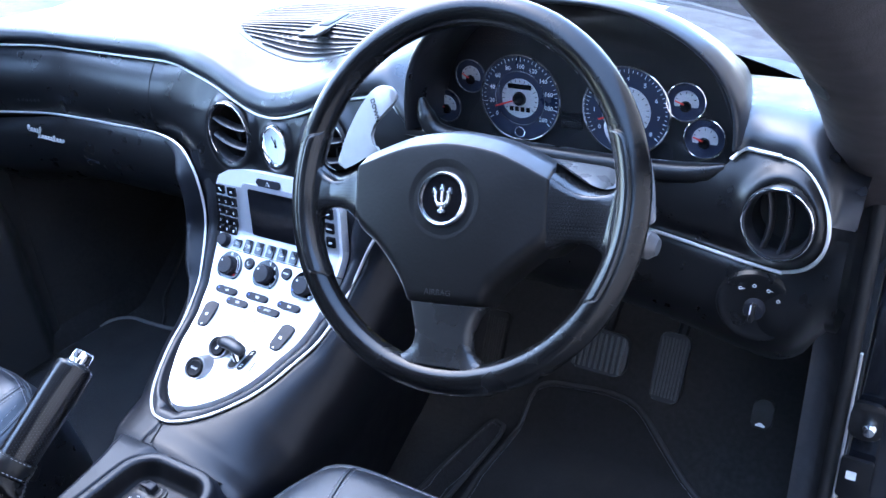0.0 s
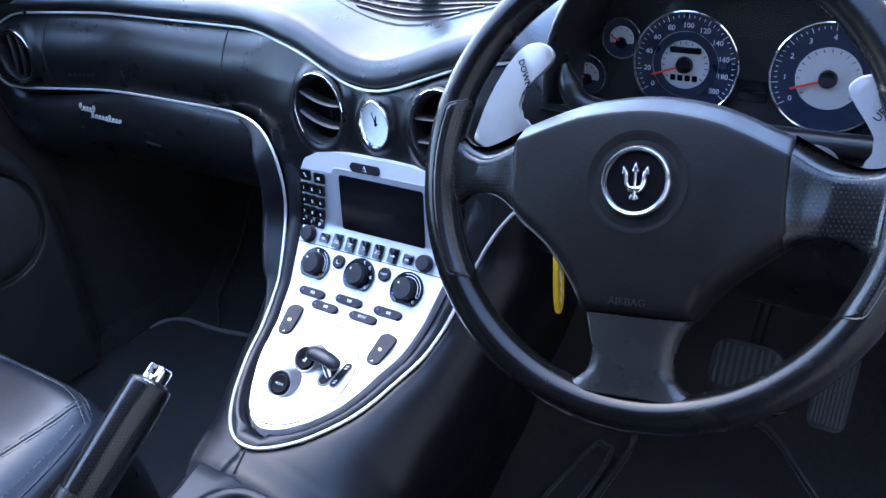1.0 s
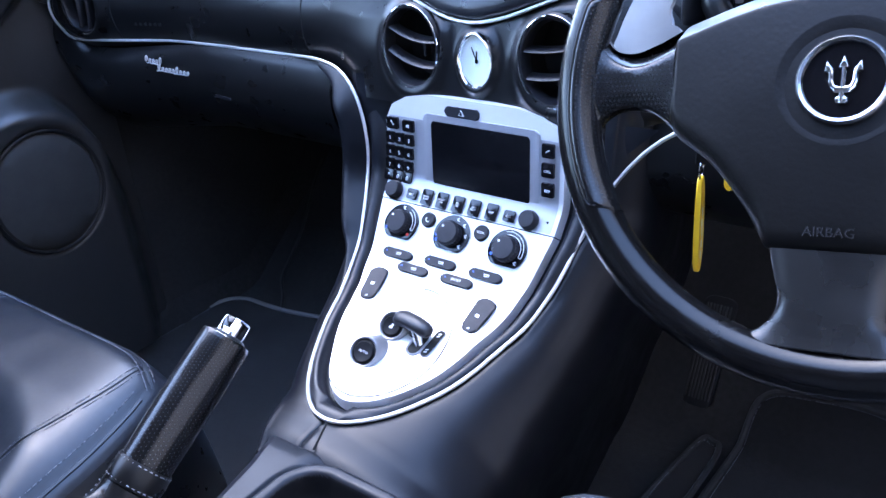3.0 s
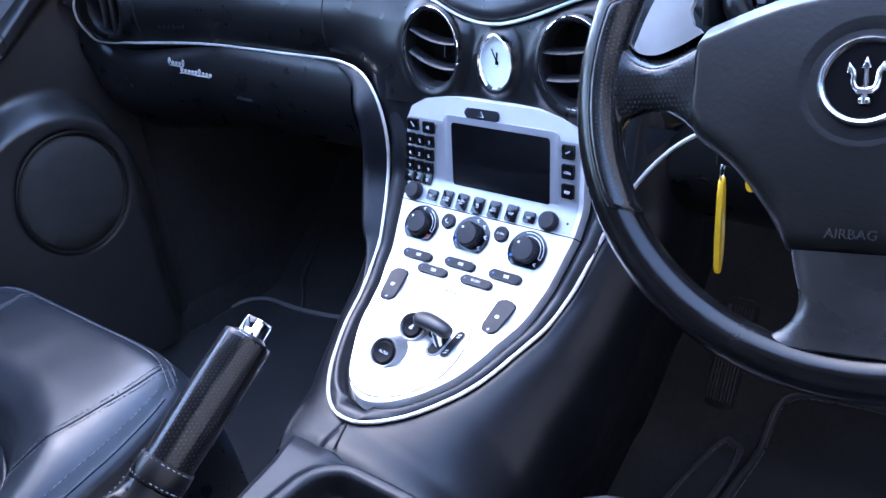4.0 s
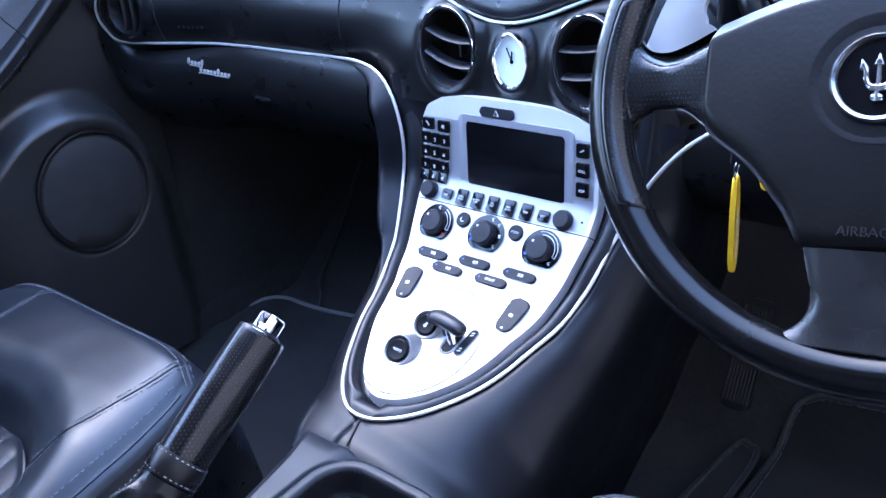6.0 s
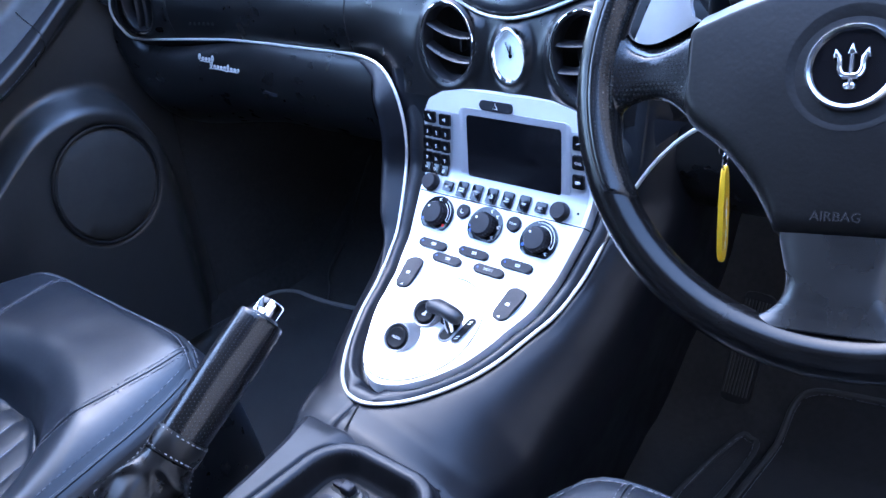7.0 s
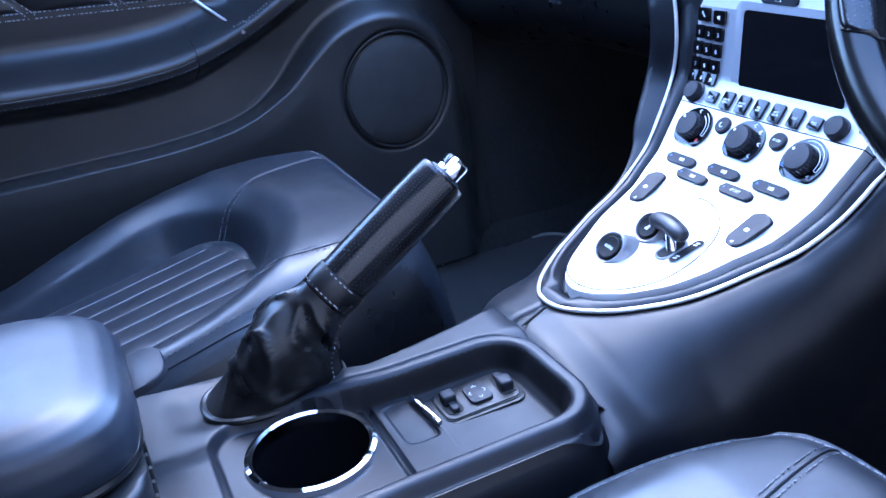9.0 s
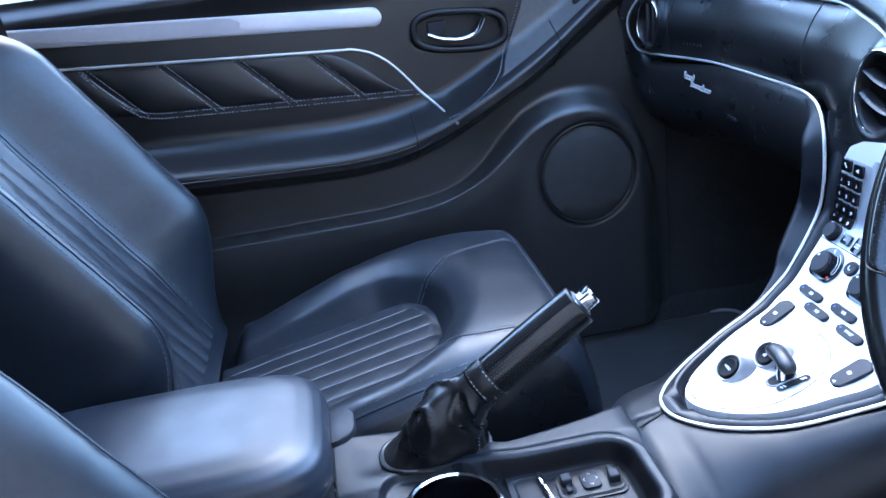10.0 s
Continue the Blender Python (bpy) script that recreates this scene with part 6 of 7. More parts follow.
for sx in (-1, 1):
    st = thing("stalk", (0.384 + sx * 0.07, 0.09, 0.62), "black rounded control stalk behind the wheel", "stalk", "column stalks")
    o = WM @ Vector((sx * 0.045, -0.012 if sx > 0 else 0.02, -0.075))
    tip = WM @ (Vector((0.163, -0.035, -0.070)) if sx > 0 else Vector((-0.128, 0.034, -0.074)))
    part("arm", tube([o, o.lerp(tip, 0.6), tip], lambda t: 0.0070, 12), PLASTIC, st)
    part("tip", tube([o.lerp(tip, 0.80), o.lerp(tip, 0.88), o.lerp(tip, 1.0), o.lerp(tip, 1.06)], lambda t: (0.0085, 0.0120, 0.0130, 0.0075)[min(3, round(t * 3))], 16), STALK_END, st, "rounded grey stalk end")
PADDLE = [(-0.004, -0.004), (0.034, -0.006), (0.056, 0.012), (0.038, 0.020), (0.029, 0.032), (0.034, 0.046), (0.050, 0.066), (0.054, 0.076), (0.044, 0.084), (0.027, 0.081), (0.013, 0.062), (0.002, 0.036), (-0.004, 0.012)]
for sx, word in ((-1, "DOWN"), (1, "UP")):
    pd = thing("shift_paddle", (0.384 + sx * 0.12, 0.07, 0.70), "curved silver gear-shift paddle behind the wheel", "shift paddle", "gear shift paddles")
    base = Vector((0.2185, 0.078, 0.652)) if sx < 0 else Vector((0.5485, 0.078, 0.652))
    pm = frame_at(base, (1, 0, 0), WN + Vector((0, -0.12, 0)))
    line = [(-sx * q.x, q.y) for q in catmull([(x, y, 0) for x, y in PADDLE], 4, True)]
    if sx > 0:
        line = line[::-1]
    part("blade", prism(line[::-1], 0.0, 0.005, 0.0018, 3, pm, True), ALLOY, pd)
    part("lettering", lettering(word, 0.0075, pm @ pose(-sx * 0.0310, 0.058, 0.0052, 0, 0, sx * 62 + (180 if sx < 0 else 0)) @ pose(0, 0, 0, 0, 0, 180 if sx < 0 else 0)), GLOSS, pd)

# ignition key tag
tag = thing("key_tag", (0.268, 0.124, 0.47), "yellow plastic key tag hanging from the ignition", "key tag")
tgm = frame_at((0.2675, 0.122, 0.508), (-0.20, 0.95, 0.0), (0.95, 0.20, 0.02))
tag_out = [(0.0, 0.041), (0.006, 0.036), (0.011, 0.012), (0.0125, -0.018), (0.010, -0.036), (0.004, -0.043), (-0.004, -0.043), (-0.010, -0.036), (-0.0125, -0.018), (-0.011, 0.012), (-0.006, 0.036)]
part("tag_body", prism([(q.x, q.y) for q in catmull([(x, y, 0) for x, y in tag_out], 3, True)][::-1], -0.0022, 0.0022, 0.0012, 2, tgm, True), YELLOW, tag)
part("tag_print", join([box((0.0030 + 0.0012 * (k % 2), 0.0075, 0.0004), 0, 1, tgm @ pose(0.0012 * (k % 3) - 0.001, -0.028 + 0.0095 * k, side, 0, 0, 12)) for k in range(5) for side in (-0.0024, 0.0024)]), WHITE, tag)
part("ring", tube([tgm @ Vector((0.008 * math.cos(a), 0.046 + 0.008 * math.sin(a), 0)) for a in np.linspace(0, math.tau, 24, endpoint=False)], 0.0008, 6, True), CHROME, tag, "thin steel ring")
part("fob", lathe([(0, 0.014), (0.012, 0.012), (0.014, 0.0), (0.012, -0.012), (0, -0.014)], 20, frame_at((0.284, 0.142, 0.540), (1, 0, 0), (0, -1, 0.2)) @ Matrix.Diagonal((0.35, 0.6, 0.4, 1))), YELLOW, tag, "second yellow tag behind")
part("lock_barrel", lathe([(0.014, 0.0), (0.014, 0.022), (0.011, 0.026), (0, 0.026)], 24, frame_at((0.285, 0.150, 0.575), (1, 0, 0), (-0.5, -0.8, 0.1))), PLASTIC, tag)
part("key_head", box((0.022, 0.004, 0.026), 0.002, 2, pose(0.272, 0.124, 0.572, 0, 0, 30)), PLASTIC, tag)

# pedals and footrest
def pedal(name, label, c, w, h, tilt, ribs, taper=0.0, arm=True):
    p = thing(name, c, label, "pedal", "driver pedals")
    m = frame_at(c, (1, 0, 0), (0, -math.cos(radians(tilt)), math.sin(radians(tilt))))
    part("pad", prism(rrect(w, h, min(w, h) * 0.28, 5, taper), -0.006, 0.006, 0.002, 2, m), SEAL, p)
    for k in range(ribs):
        x = -w * 0.40 + w * 0.80 * k / max(ribs - 1, 1)
        part("rib", box((w * 0.45 / ribs, h * 0.86, 0.003), 0.0006, 1, m @ pose(x, 0, 0.0068)), WORN_RUBBER, p)
    if arm:
        part("lever", tube([m @ Vector((0, 0, -0.006)), m @ Vector((0, 0.10, -0.05)), m @ Vector((0, 0.24, -0.06))], 0.008, 8), PLASTIC, p)
    return p


pedal("brake_pedal", "wide black rubber brake pedal", Vector((0.398, 0.36, 0.285)), 0.082, 0.060, 30, 9)
pedal("accelerator_pedal", "tall ribbed black accelerator pedal", Vector((0.494, 0.375, 0.277)), 0.040, 0.096, 32, 8, -0.06)
pedal("foot_rest", "ribbed black footrest beside the tunnel", Vector((0.183, 0.430, 0.168)), 0.038, 0.146, 30, 8, -0.06, False)
rel = thing("bonnet_release", (0.62, 0.37, 0.24), "black bonnet release lever with white car symbol", "lever")
rm = frame_at((0.620, 0.372, 0.245), (1, 0, 0), (0, -0.85, 0.5))
part("handle", prism(rrect(0.026, 0.040, 0.008), -0.01, 0.004, 0.003, 3, rm), VOID, rel)
part("car_symbol", prism([(-0.006, -0.002), (0.006, -0.002), (0.006, 0.0), (0.0035, 0.0008), (0.002, 0.0028), (-0.002, 0.0028), (-0.004, 0.0008), (-0.006, 0.0)][::-1], 0.004, 0.0045, 0, 1, rm @ pose(0, -0.014, 0)), WHITE, rel, "white car outline")


# floor mats
def floor_mat(line, label, lift=0.008, edge=BINDING):
    pts = catmull([(x, y, 0) for x, y in line], 6, True)
    pts3 = [Vector((q.x, q.y, toe(q.y) + lift)) for q in pts]
    m = thing("floor_mat", pts3[0], label, "floor mat", "floor mats")
    c = sum(pts3, Vector()) / len(pts3)

    def fn(u, v):
        p = pts3[round(v * len(pts3)) % len(pts3)]
        q = c.lerp(p, u)
        return (q.x, q.y, toe(q.y) + lift + 0.0015 * noise.noise((q.x * 20, q.y * 20, 1)))

    bm = sheet(fn, 16, len(pts3), False, True)
    bmesh.ops.remove_doubles(bm, verts=bm.verts, dist=1e-6)
    part("mat_surface", bm, MAT_PILE, m)
    part("binding", tube(pts3, 0.0042, 8, True), edge, m, "stitched edge binding")
    part("stitching", stitches([p + (c - p).normalized() * 0.010 + Vector((0, 0, 0.003)) for p in pts3], 0.0036, 0.0012, 0.0005), THREAD, m)
    return m


floor_mat([(0.245, 0.475), (0.30, 0.490), (0.40, 0.492), (0.47, 0.45), (0.56, 0.38), (0.62, 0.28), (0.63, 0.0), (0.60, -0.10), (0.30, -0.10), (0.245, 0.0), (0.232, 0.24), (0.228, 0.30), (0.236, 0.42)], "black carpet floor mat with stitched edge under the pedals")
floor_mat([(-0.705, 0.26), (-0.700, 0.330), (-0.667, 0.360), (-0.61, 0.364), (-0.54, 0.372), (-0.30, 0.42), (-0.20, 0.36), (-0.20, -0.05), (-0.68, -0.05), (-0.704, 0.12)], "black carpet floor mat in the passenger footwell", 0.008, PALE_BINDING)
rise = catmull([(-0.583, 0.372, 0), (-0.612, 0.405, 0), (-0.640, 0.432, 0), (-0.645, 0.470, 0), (-0.655, 0.520, 0), (-0.685, 0.595, 0), (-0.70, 0.64, 0)], 6)
alone("trim_carpet_edge", tube([Vector((p.x, p.y, toe(p.y) + 0.006)) for p in rise], 0.0030, 6), BINDING, "stitched edge of the footwell carpet", "carpet edge", kind="structure")
floor_mat([(0.190, 0.400), (0.205, 0.405), (0.218, 0.38), (0.212, 0.20), (0.200, -0.05), (0.160, -0.05), (0.165, 0.20), (0.178, 0.33)], "narrow carpet piece beside the tunnel", 0.014)

# ---- seats ----
SEAT_W, SEAT_L = 0.236, 0.50
SX, SF = -0.348, -0.078


def sgn_pow(t, e):
    return math.copysign(1 - (1 - abs(t)) ** e, t)


CREST_Q = [0.0, 0.05, 0.12, 0.175, 0.24, 0.30, 0.38, 0.44, 0.52]
CREST_Z = [0.362, 0.366, 0.366, 0.362, 0.350, 0.334, 0.303, 0.278, 0.255]


INSERT_X, INSERT_Q = 0.018, 0.178


def insert_gap(x, q):
    """Distance outside the ribbed middle panel's outline."""
    x -= INSERT_X
    if q < INSERT_Q + 0.085:
        return (math.hypot(x / 0.118, (INSERT_Q + 0.085 - q) / 0.085) - 1) * 0.118
    return abs(x) - 0.118


def cushion_z(x, q):
    """Top of the cushion at x from its middle and q behind its front edge."""
    low = 0.322 - 0.200 * max(0.0, q - 0.05)
    d = insert_gap(x, q)
    z = low + (lerp_table(q, CREST_Q, CREST_Z) - low) * (0.55 * smooth(-0.010, 0.030, d) + 0.45 * smooth(-0.005, 0.080, d))
    z -= 0.018 * max(0.0, (abs(x) - 0.165) / 0.07) ** 2
    z += 0.0008 * noise.noise((x * 16, q * 16, 2.0))
    return z


def seat_width(q):
    return SEAT_W * (0.70 + 0.30 * (1 - (1 - min(q / 0.20, 1)) ** 2.2))


def cushion_at(x, q, lift=0.0):
    return Vector((SX + x, SF - q, cushion_z(x, q) + lift))


def side_edge(t):
    return (1 - abs(t) ** 9) ** (1 / 7) if abs(t) < 1 else 0.0


def skin_at(t, q, lift=0.0):
    """A point of the cushion's cover, t across from -1 to 1."""
    x = seat_width(q) * t
    nose = (1 - (1 - min(q / 0.068, 1)) ** 2.8) ** (1 / 2.8)
    return Vector((SX + x, SF - q, 0.11 + (cushion_z(x, q) - 0.11) * side_edge(t) * nose + lift))


def cover(u, v):
    t = sgn_pow(2 * u - 1, 2.0)
    q = SEAT_L * v**1.7
    w = seat_width(q)
    x = w * t
    edge = side_edge(t)
    nose = (1 - (1 - min(q / 0.068, 1)) ** 2.8) ** (1 / 2.8)
    tail = 1 - 0.3 * smooth(SEAT_L - 0.04, SEAT_L, q)
    z0 = 0.11
    side = 0.014 * math.sin(math.pi * min(edge, 1.0)) * (1 if t > 0 else -1) * (abs(t) > 0.9)
    return (SX + x + side, SF - q, z0 + (cushion_z(x, q) - z0) * edge * nose * tail)


seat = thing("passenger_seat", (SX, SF - 0.3, 0.03), "dark bluish-black leather passenger seat with ribbed centre", "car seat", "front seats")
base = part("cushion", sheet(cover, 110, 120), SEAT_LEATHER, seat, "leather cushion with raised bolsters", sharp=80)
# flanks and front face set to black, putting their shade into the colour
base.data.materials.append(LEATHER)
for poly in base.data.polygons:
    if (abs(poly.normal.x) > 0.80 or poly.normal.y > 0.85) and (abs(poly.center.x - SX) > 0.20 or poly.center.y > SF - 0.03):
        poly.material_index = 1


def insert_skin(u, v):
    """Ribbed middle panel with a round front end."""
    t = 2 * v - 1
    q = INSERT_Q + (SEAT_L - INSERT_Q - 0.005) * u**1.3
    half = 0.118 * min(1.0, max(0.0, 1 - (1 - min((q - INSERT_Q) / 0.085, 1)) ** 2.2)) ** (1 / 2.2)
    x = half * t
    rib = 0.0016 * abs(math.sin(math.pi * (x + 0.118) / 0.0337)) ** 0.35
    roll = 0.014 * (1 - (1 - min((1 - abs(t)) * half / 0.012, 1)) ** 2) ** 0.5
    front = 0.014 * (1 - (1 - min((q - INSERT_Q) / 0.020, 1)) ** 2) ** 0.5
    return cushion_at(x + INSERT_X, q, rib + min(roll, front) - 0.004)


panel = part("centre_panel", sheet(insert_skin, 60, 112), SEAT_LEATHER, base, "ribbed leather centre panel", sharp=80)
for k in range(1, 7):
    x = -0.118 + 0.0337 * k
    q0 = INSERT_Q + 0.014 + 0.070 * (abs(x) / 0.118) ** 3
    part("rib_seam", tube([cushion_at(x + INSERT_X, q, 0.0104) for q in np.linspace(q0, SEAT_L - 0.02, 24)], 0.0009, 6), THREAD, panel)
for sx in (-1, 1):
    edge_line = [skin_at(sx * 0.90, q, 0.0006) for q in np.linspace(0.075, 0.47, 30)]
    part("edge_piping", tube(edge_line, 0.0022, 6), SEAT_LEATHER, base)
    part("stitching", stitches([skin_at(sx * 0.865, q, 0.0008) for q in np.linspace(0.075, 0.47, 60)], 0.0040, 0.0012, 0.0005), THREAD, base)


def front_line(q, n=36):
    return [skin_at(-0.93 + 1.86 * k / n, q + 0.045 * abs(-0.93 + 1.86 * k / n) ** 5, 0.0012) for k in range(n + 1)]


part("edge_piping", tube(front_line(0.030), 0.0022, 6), SEAT_LEATHER, base)
part("stitching", join([stitches(front_line(0.037), 0.0040, 0.0012, 0.0005), stitches(front_line(0.024), 0.0040, 0.0012, 0.0005)]), THREAD, base, "pale double stitching")
part("side_trim", prism(rrect(0.46, 0.44, 0.03), 0.05, 0.14, 0.01, 2, pose(SX, SF - 0.29, 0)), PLASTIC, seat)

# backrest, in its own leaning frame: x across, y up along the back, z out towards the front
BACK = Matrix.Translation((SX, -0.578, 0.265)) @ Matrix(((1, 0, 0, 0), (0, -math.sin(radians(33)), math.cos(radians(33)), 0), (0, math.cos(radians(33)), math.sin(radians(33)), 0), (0, 0, 0, 1)))
BH = 0.62


BOLSTER_X = [0.0, 0.10, 0.122, 0.150, 0.175, 0.198, 0.216, 0.230, 0.26]
BOLSTER_D = [0.0, 0.003, 0.014, 0.052, 0.088, 0.112, 0.120, 0.116, 0.090]


def back_depth(x, b):
    rise = smooth(-0.03, 0.18, b) * (1 - 0.55 * smooth(0.45, 0.62, b))
    d = 0.012 + (sum(lerp_table(abs(x) + o, BOLSTER_X, BOLSTER_D) for o in (-0.010, -0.005, 0.0, 0.005, 0.010)) / 5) * rise
    return d + 0.0015 * noise.noise((x * 18, b * 18, 7.0)) + 0.0008 * noise.noise((x * 60, b * 60, 1.0))


def back_half(b):
    return 0.200 + 0.044 * smooth(-0.02, 0.17, b) - 0.05 * smooth(0.48, 0.64, b)


def back_skin(u, v):
    t = sgn_pow(2 * u - 1, 2.2)
    b = BH * v
    w = back_half(b)
    x = w * t
    edge = (1 - abs(t) ** 9) ** (1 / 6) if abs(t) < 1 else 0.0
    cap = (1 - smooth(0.93, 1.0, v) ** 2) ** 0.5
    return BACK @ Vector((x, b - 0.02 * (1 - cap), -0.085 + (back_depth(x, b) + 0.085) * edge * (0.35 + 0.65 * cap)))


rest = part("backrest", sheet(back_skin, 84, 80), SEAT_LEATHER, seat, "leaning leather backrest with side bolsters", sharp=80)


def back_insert(u, v):
    t, b = 2 * v - 1, 0.03 + 0.54 * u
    x = 0.118 * t
    rib = 0.0050 * abs(math.sin(math.pi * (x + 0.118) / 0.0337)) ** 0.7
    return BACK @ Vector((x, b, back_depth(x, b) + rib + 0.008 * min(1, (1 - abs(t)) * 10) - 0.003))


part("centre_panel", sheet(back_insert, 40, 72), SEAT_LEATHER, rest, "ribbed leather centre panel", sharp=80)


def back_at(x, b, lift=0.0):
    """A point of the backrest's cover at x across and b up."""
    t = x / back_half(b)
    edge = (1 - abs(t) ** 9) ** (1 / 6) if abs(t) < 1 else 0.0
    return BACK @ Vector((x, b, -0.085 + (back_depth(x, b) + 0.085) * edge + lift))


for sx in (-1, 1):
    for off in (0.212, 0.120):
        levels = np.linspace(0.03, 0.54, 40)
        part("seam", tube([back_at(sx * off, b, 0.0004) for b in levels], 0.0013, 6), SEAT_LEATHER, rest)
        part("stitching", stitches([back_at(sx * (off + 0.006), b, 0.0006) for b in levels], 0.0042, 0.0024, 0.0005), THREAD, rest)
part("back_shell", prism(rrect(0.40, 0.58, 0.08, 6), -0.115, -0.080, 0.015, 3, BACK @ pose(0, 0.30, 0)), PLASTIC, rest)
driver_seat = copy_thing(seat, Matrix.Translation((0.412, SF - 0.3 + 0.085, 0.03 - 0.018)))
driver_seat.name = "driver_seat"


def radial_seam(owner, line, shift):
    """A seam from the cushion's front corner back to the ribbed panel, stitched on both sides."""
    pts = catmull([(x, q, 0) for x, q in line], 8)
    move = Vector(shift)
    part("seam", tube([skin_at(p.x / seat_width(p.y), p.y, 0.0004) + move for p in pts], 0.0009, 6), SEAT_LEATHER, owner)
    part("stitching", join([stitches([skin_at((p.x + d) / seat_width(p.y), p.y, 0.0007) + move for p in pts], 0.0040, 0.0012, 0.0005) for d in (-0.0045, 0.0045)]), THREAD, owner, "pale double stitching")


radial_seam(base, [(-0.108, 0.034), (-0.100, 0.080), (-0.088, 0.130), (-0.072, 0.175), (-0.060, 0.212)], (0, 0, 0))
radial_seam(base, [(0.160, 0.042), (0.167, 0.085), (0.167, 0.135), (0.158, 0.180), (0.138, 0.215)], (0, 0, 0))
driver_cushion = [c for c in driver_seat.children if c.name.startswith("cushion")][0]
WORLD[driver_cushion] = Matrix.Translation((0.760, 0.085, -0.018))
for sx in (-1, 1):
    radial_seam(driver_cushion, [(sx * 0.142, 0.040), (sx * 0.134, 0.085), (sx * 0.122, 0.130), (sx * 0.110, 0.165), (sx * 0.104, 0.195)], (0.760, 0.085, -0.018))
tagged(driver_seat, "dark bluish-black leather driver seat behind the wheel", "car seat", "front seats")

# ---- passenger door ----
DX = -0.728
door = thing("passenger_door", (DX, -0.2, 0.10), "closed black passenger door card with armrest and speaker", "car door")


ARM_Y = [-1.1, -0.62, -0.45, -0.34, -0.26, -0.225, -0.16, -0.09, 0.0, 0.064, 0.20]
ARM_Z = [0.500, 0.484, 0.474, 0.470, 0.475, 0.482, 0.505, 0.540, 0.590, 0.630, 0.720]
RIDGE_Y = [-1.1, -0.58, -0.40, -0.29, -0.207, -0.163, -0.116, -0.097, -0.076, -0.050, -0.010, 0.045, 0.105, 0.149, 0.185, 0.22, 0.30]
RIDGE_Z = [0.350, 0.352, 0.353, 0.354, 0.362, 0.372, 0.396, 0.416, 0.440, 0.470, 0.498, 0.511, 0.502, 0.473, 0.40, 0.28, 0.10]
_door_y = np.linspace(-1.1, 0.3, 281)


def _rounded(ys, zs):
    flat = np.interp(_door_y, ys, zs)
    return np.convolve(np.r_[[flat[0]] * 5, flat, [flat[-1]] * 5], np.ones(11) / 11, "valid")


ARM_LINE, RIDGE_LINE = _rounded(ARM_Y, ARM_Z), _rounded(RIDGE_Y, RIDGE_Z)


def arm_z(y):
    return float(np.interp(y, _door_y, ARM_LINE))


def bulge(h, high, fall=1.5):
    """A rounded shoulder: 1 below its edge, falling away over the given height."""
    k = min(max(h, 0.0) / high, 1.0)
    k = (math.hypot(k, 0.3) - 0.3) / (math.hypot(1.0, 0.3) - 0.3)
    return (1 - k) ** fall


def door_in(y, z):
    """How far the door card stands out into the car."""
    dz = z - arm_z(y)
    amp = 0.080 - 0.040 * smooth(-0.05, 0.16, y)
    d = amp * bulge(dz, 0.062 - 0.014 * smooth(-0.26, -0.12, y), 2.8)
    d *= 1 - 0.72 * smooth(0.012, 0.046, -dz)
    ridge = float(np.interp(y, _door_y, RIDGE_LINE))
    ridge -= 0.026 * smooth(-0.15, -0.03, y)
    pod = 0.062 * bulge(z - ridge, 0.009 + 0.041 * smooth(-0.15, -0.03, y)) * (1 - smooth(0.160, 0.228, y))
    pod *= 1 - 0.35 * smooth(0.02, 0.16, ridge - z) * (1 - smooth(-0.12, -0.02, y))
    ring = math.hypot((y - 0.068) / 0.098, (z - 0.373) / 0.106)
    pod -= 0.006 * (1 - smooth(0.84, 0.93, ring))
    d = (d ** 3 + max(pod, 0.0) ** 3) ** (1 / 3)
    d += 0.022 * smooth(0.70, 0.76, z) - 0.02 * smooth(0.745, 0.775, z)
    d += 0.012 * math.exp(-(((z - 0.61) / 0.13) ** 4))
    # finger recess behind the pull
    r = super_d(y, z, -0.120, 0.641, 0.080, 0.030, 3.0)
    d -= 0.020 * (1 - smooth(0.80, 1.02, r))
    return d


def door_at(y, z, lift=0.0):
    return Vector((DX + door_in(y, z) + lift, y, z))


def card(u, v, low, high):
    y = 0.23 - 1.25 * u
    split = arm_z(y) - 0.030
    return door_at(y, low + (split - low) * v if low < 0.3 else split + (high - split) * v)


part("door_card", sheet(lambda u, v: card(u, v, 0.5, 0.78), 220, 110), DOOR_LEATHER, door, "black leather upper door card", sharp=80)
part("lower_card", sheet(lambda u, v: card(u, v, 0.06, 0.5), 240, 300), DOOR_PLASTIC, door, "matt black moulded lower door card", sharp=80)
part("outer_skin", box((0.05, 1.30, 0.95), 0.02, 3, pose(DX - 0.075, -0.40, 0.27)), PAINT, door)
part("arm_seam", tube([door_at(-0.222, arm_z(-0.222) + 0.035 - 0.075 * k / 12, 0.0005) for k in range(13)], 0.0012, 6), VOID, door)
part("arm_seam", tube([door_at(0.030, arm_z(0.03) + 0.028 - 0.075 * k / 12, 0.0005) for k in range(13)], 0.0012, 6), VOID, door)
part("arm_stitching", stitches([door_at(y, arm_z(y) - 0.012, 0.0012) for y in np.linspace(-0.62, 0.02, 80)], 0.004, 0.0024, 0.0004), THREAD, door)
part("arm_piping", tube([door_at(y, arm_z(y) - 0.004, 0.0006) for y in np.linspace(-0.85, -0.225, 60)], 0.0018, 6), DOOR_LEATHER, door)
# silver trim bar
bar = []
for k in range(60):
    y = -0.95 + 0.705 * (1 - (1 - k / 59) ** 2)
    zc = 0.7285 - 0.0475 * (y + 0.83) / 0.59
    half = 0.0155 * math.sqrt(max(0.001, 1 - max(0.0, (y + 0.260) / 0.0151) ** 2))
    bar.append((y, zc, half))
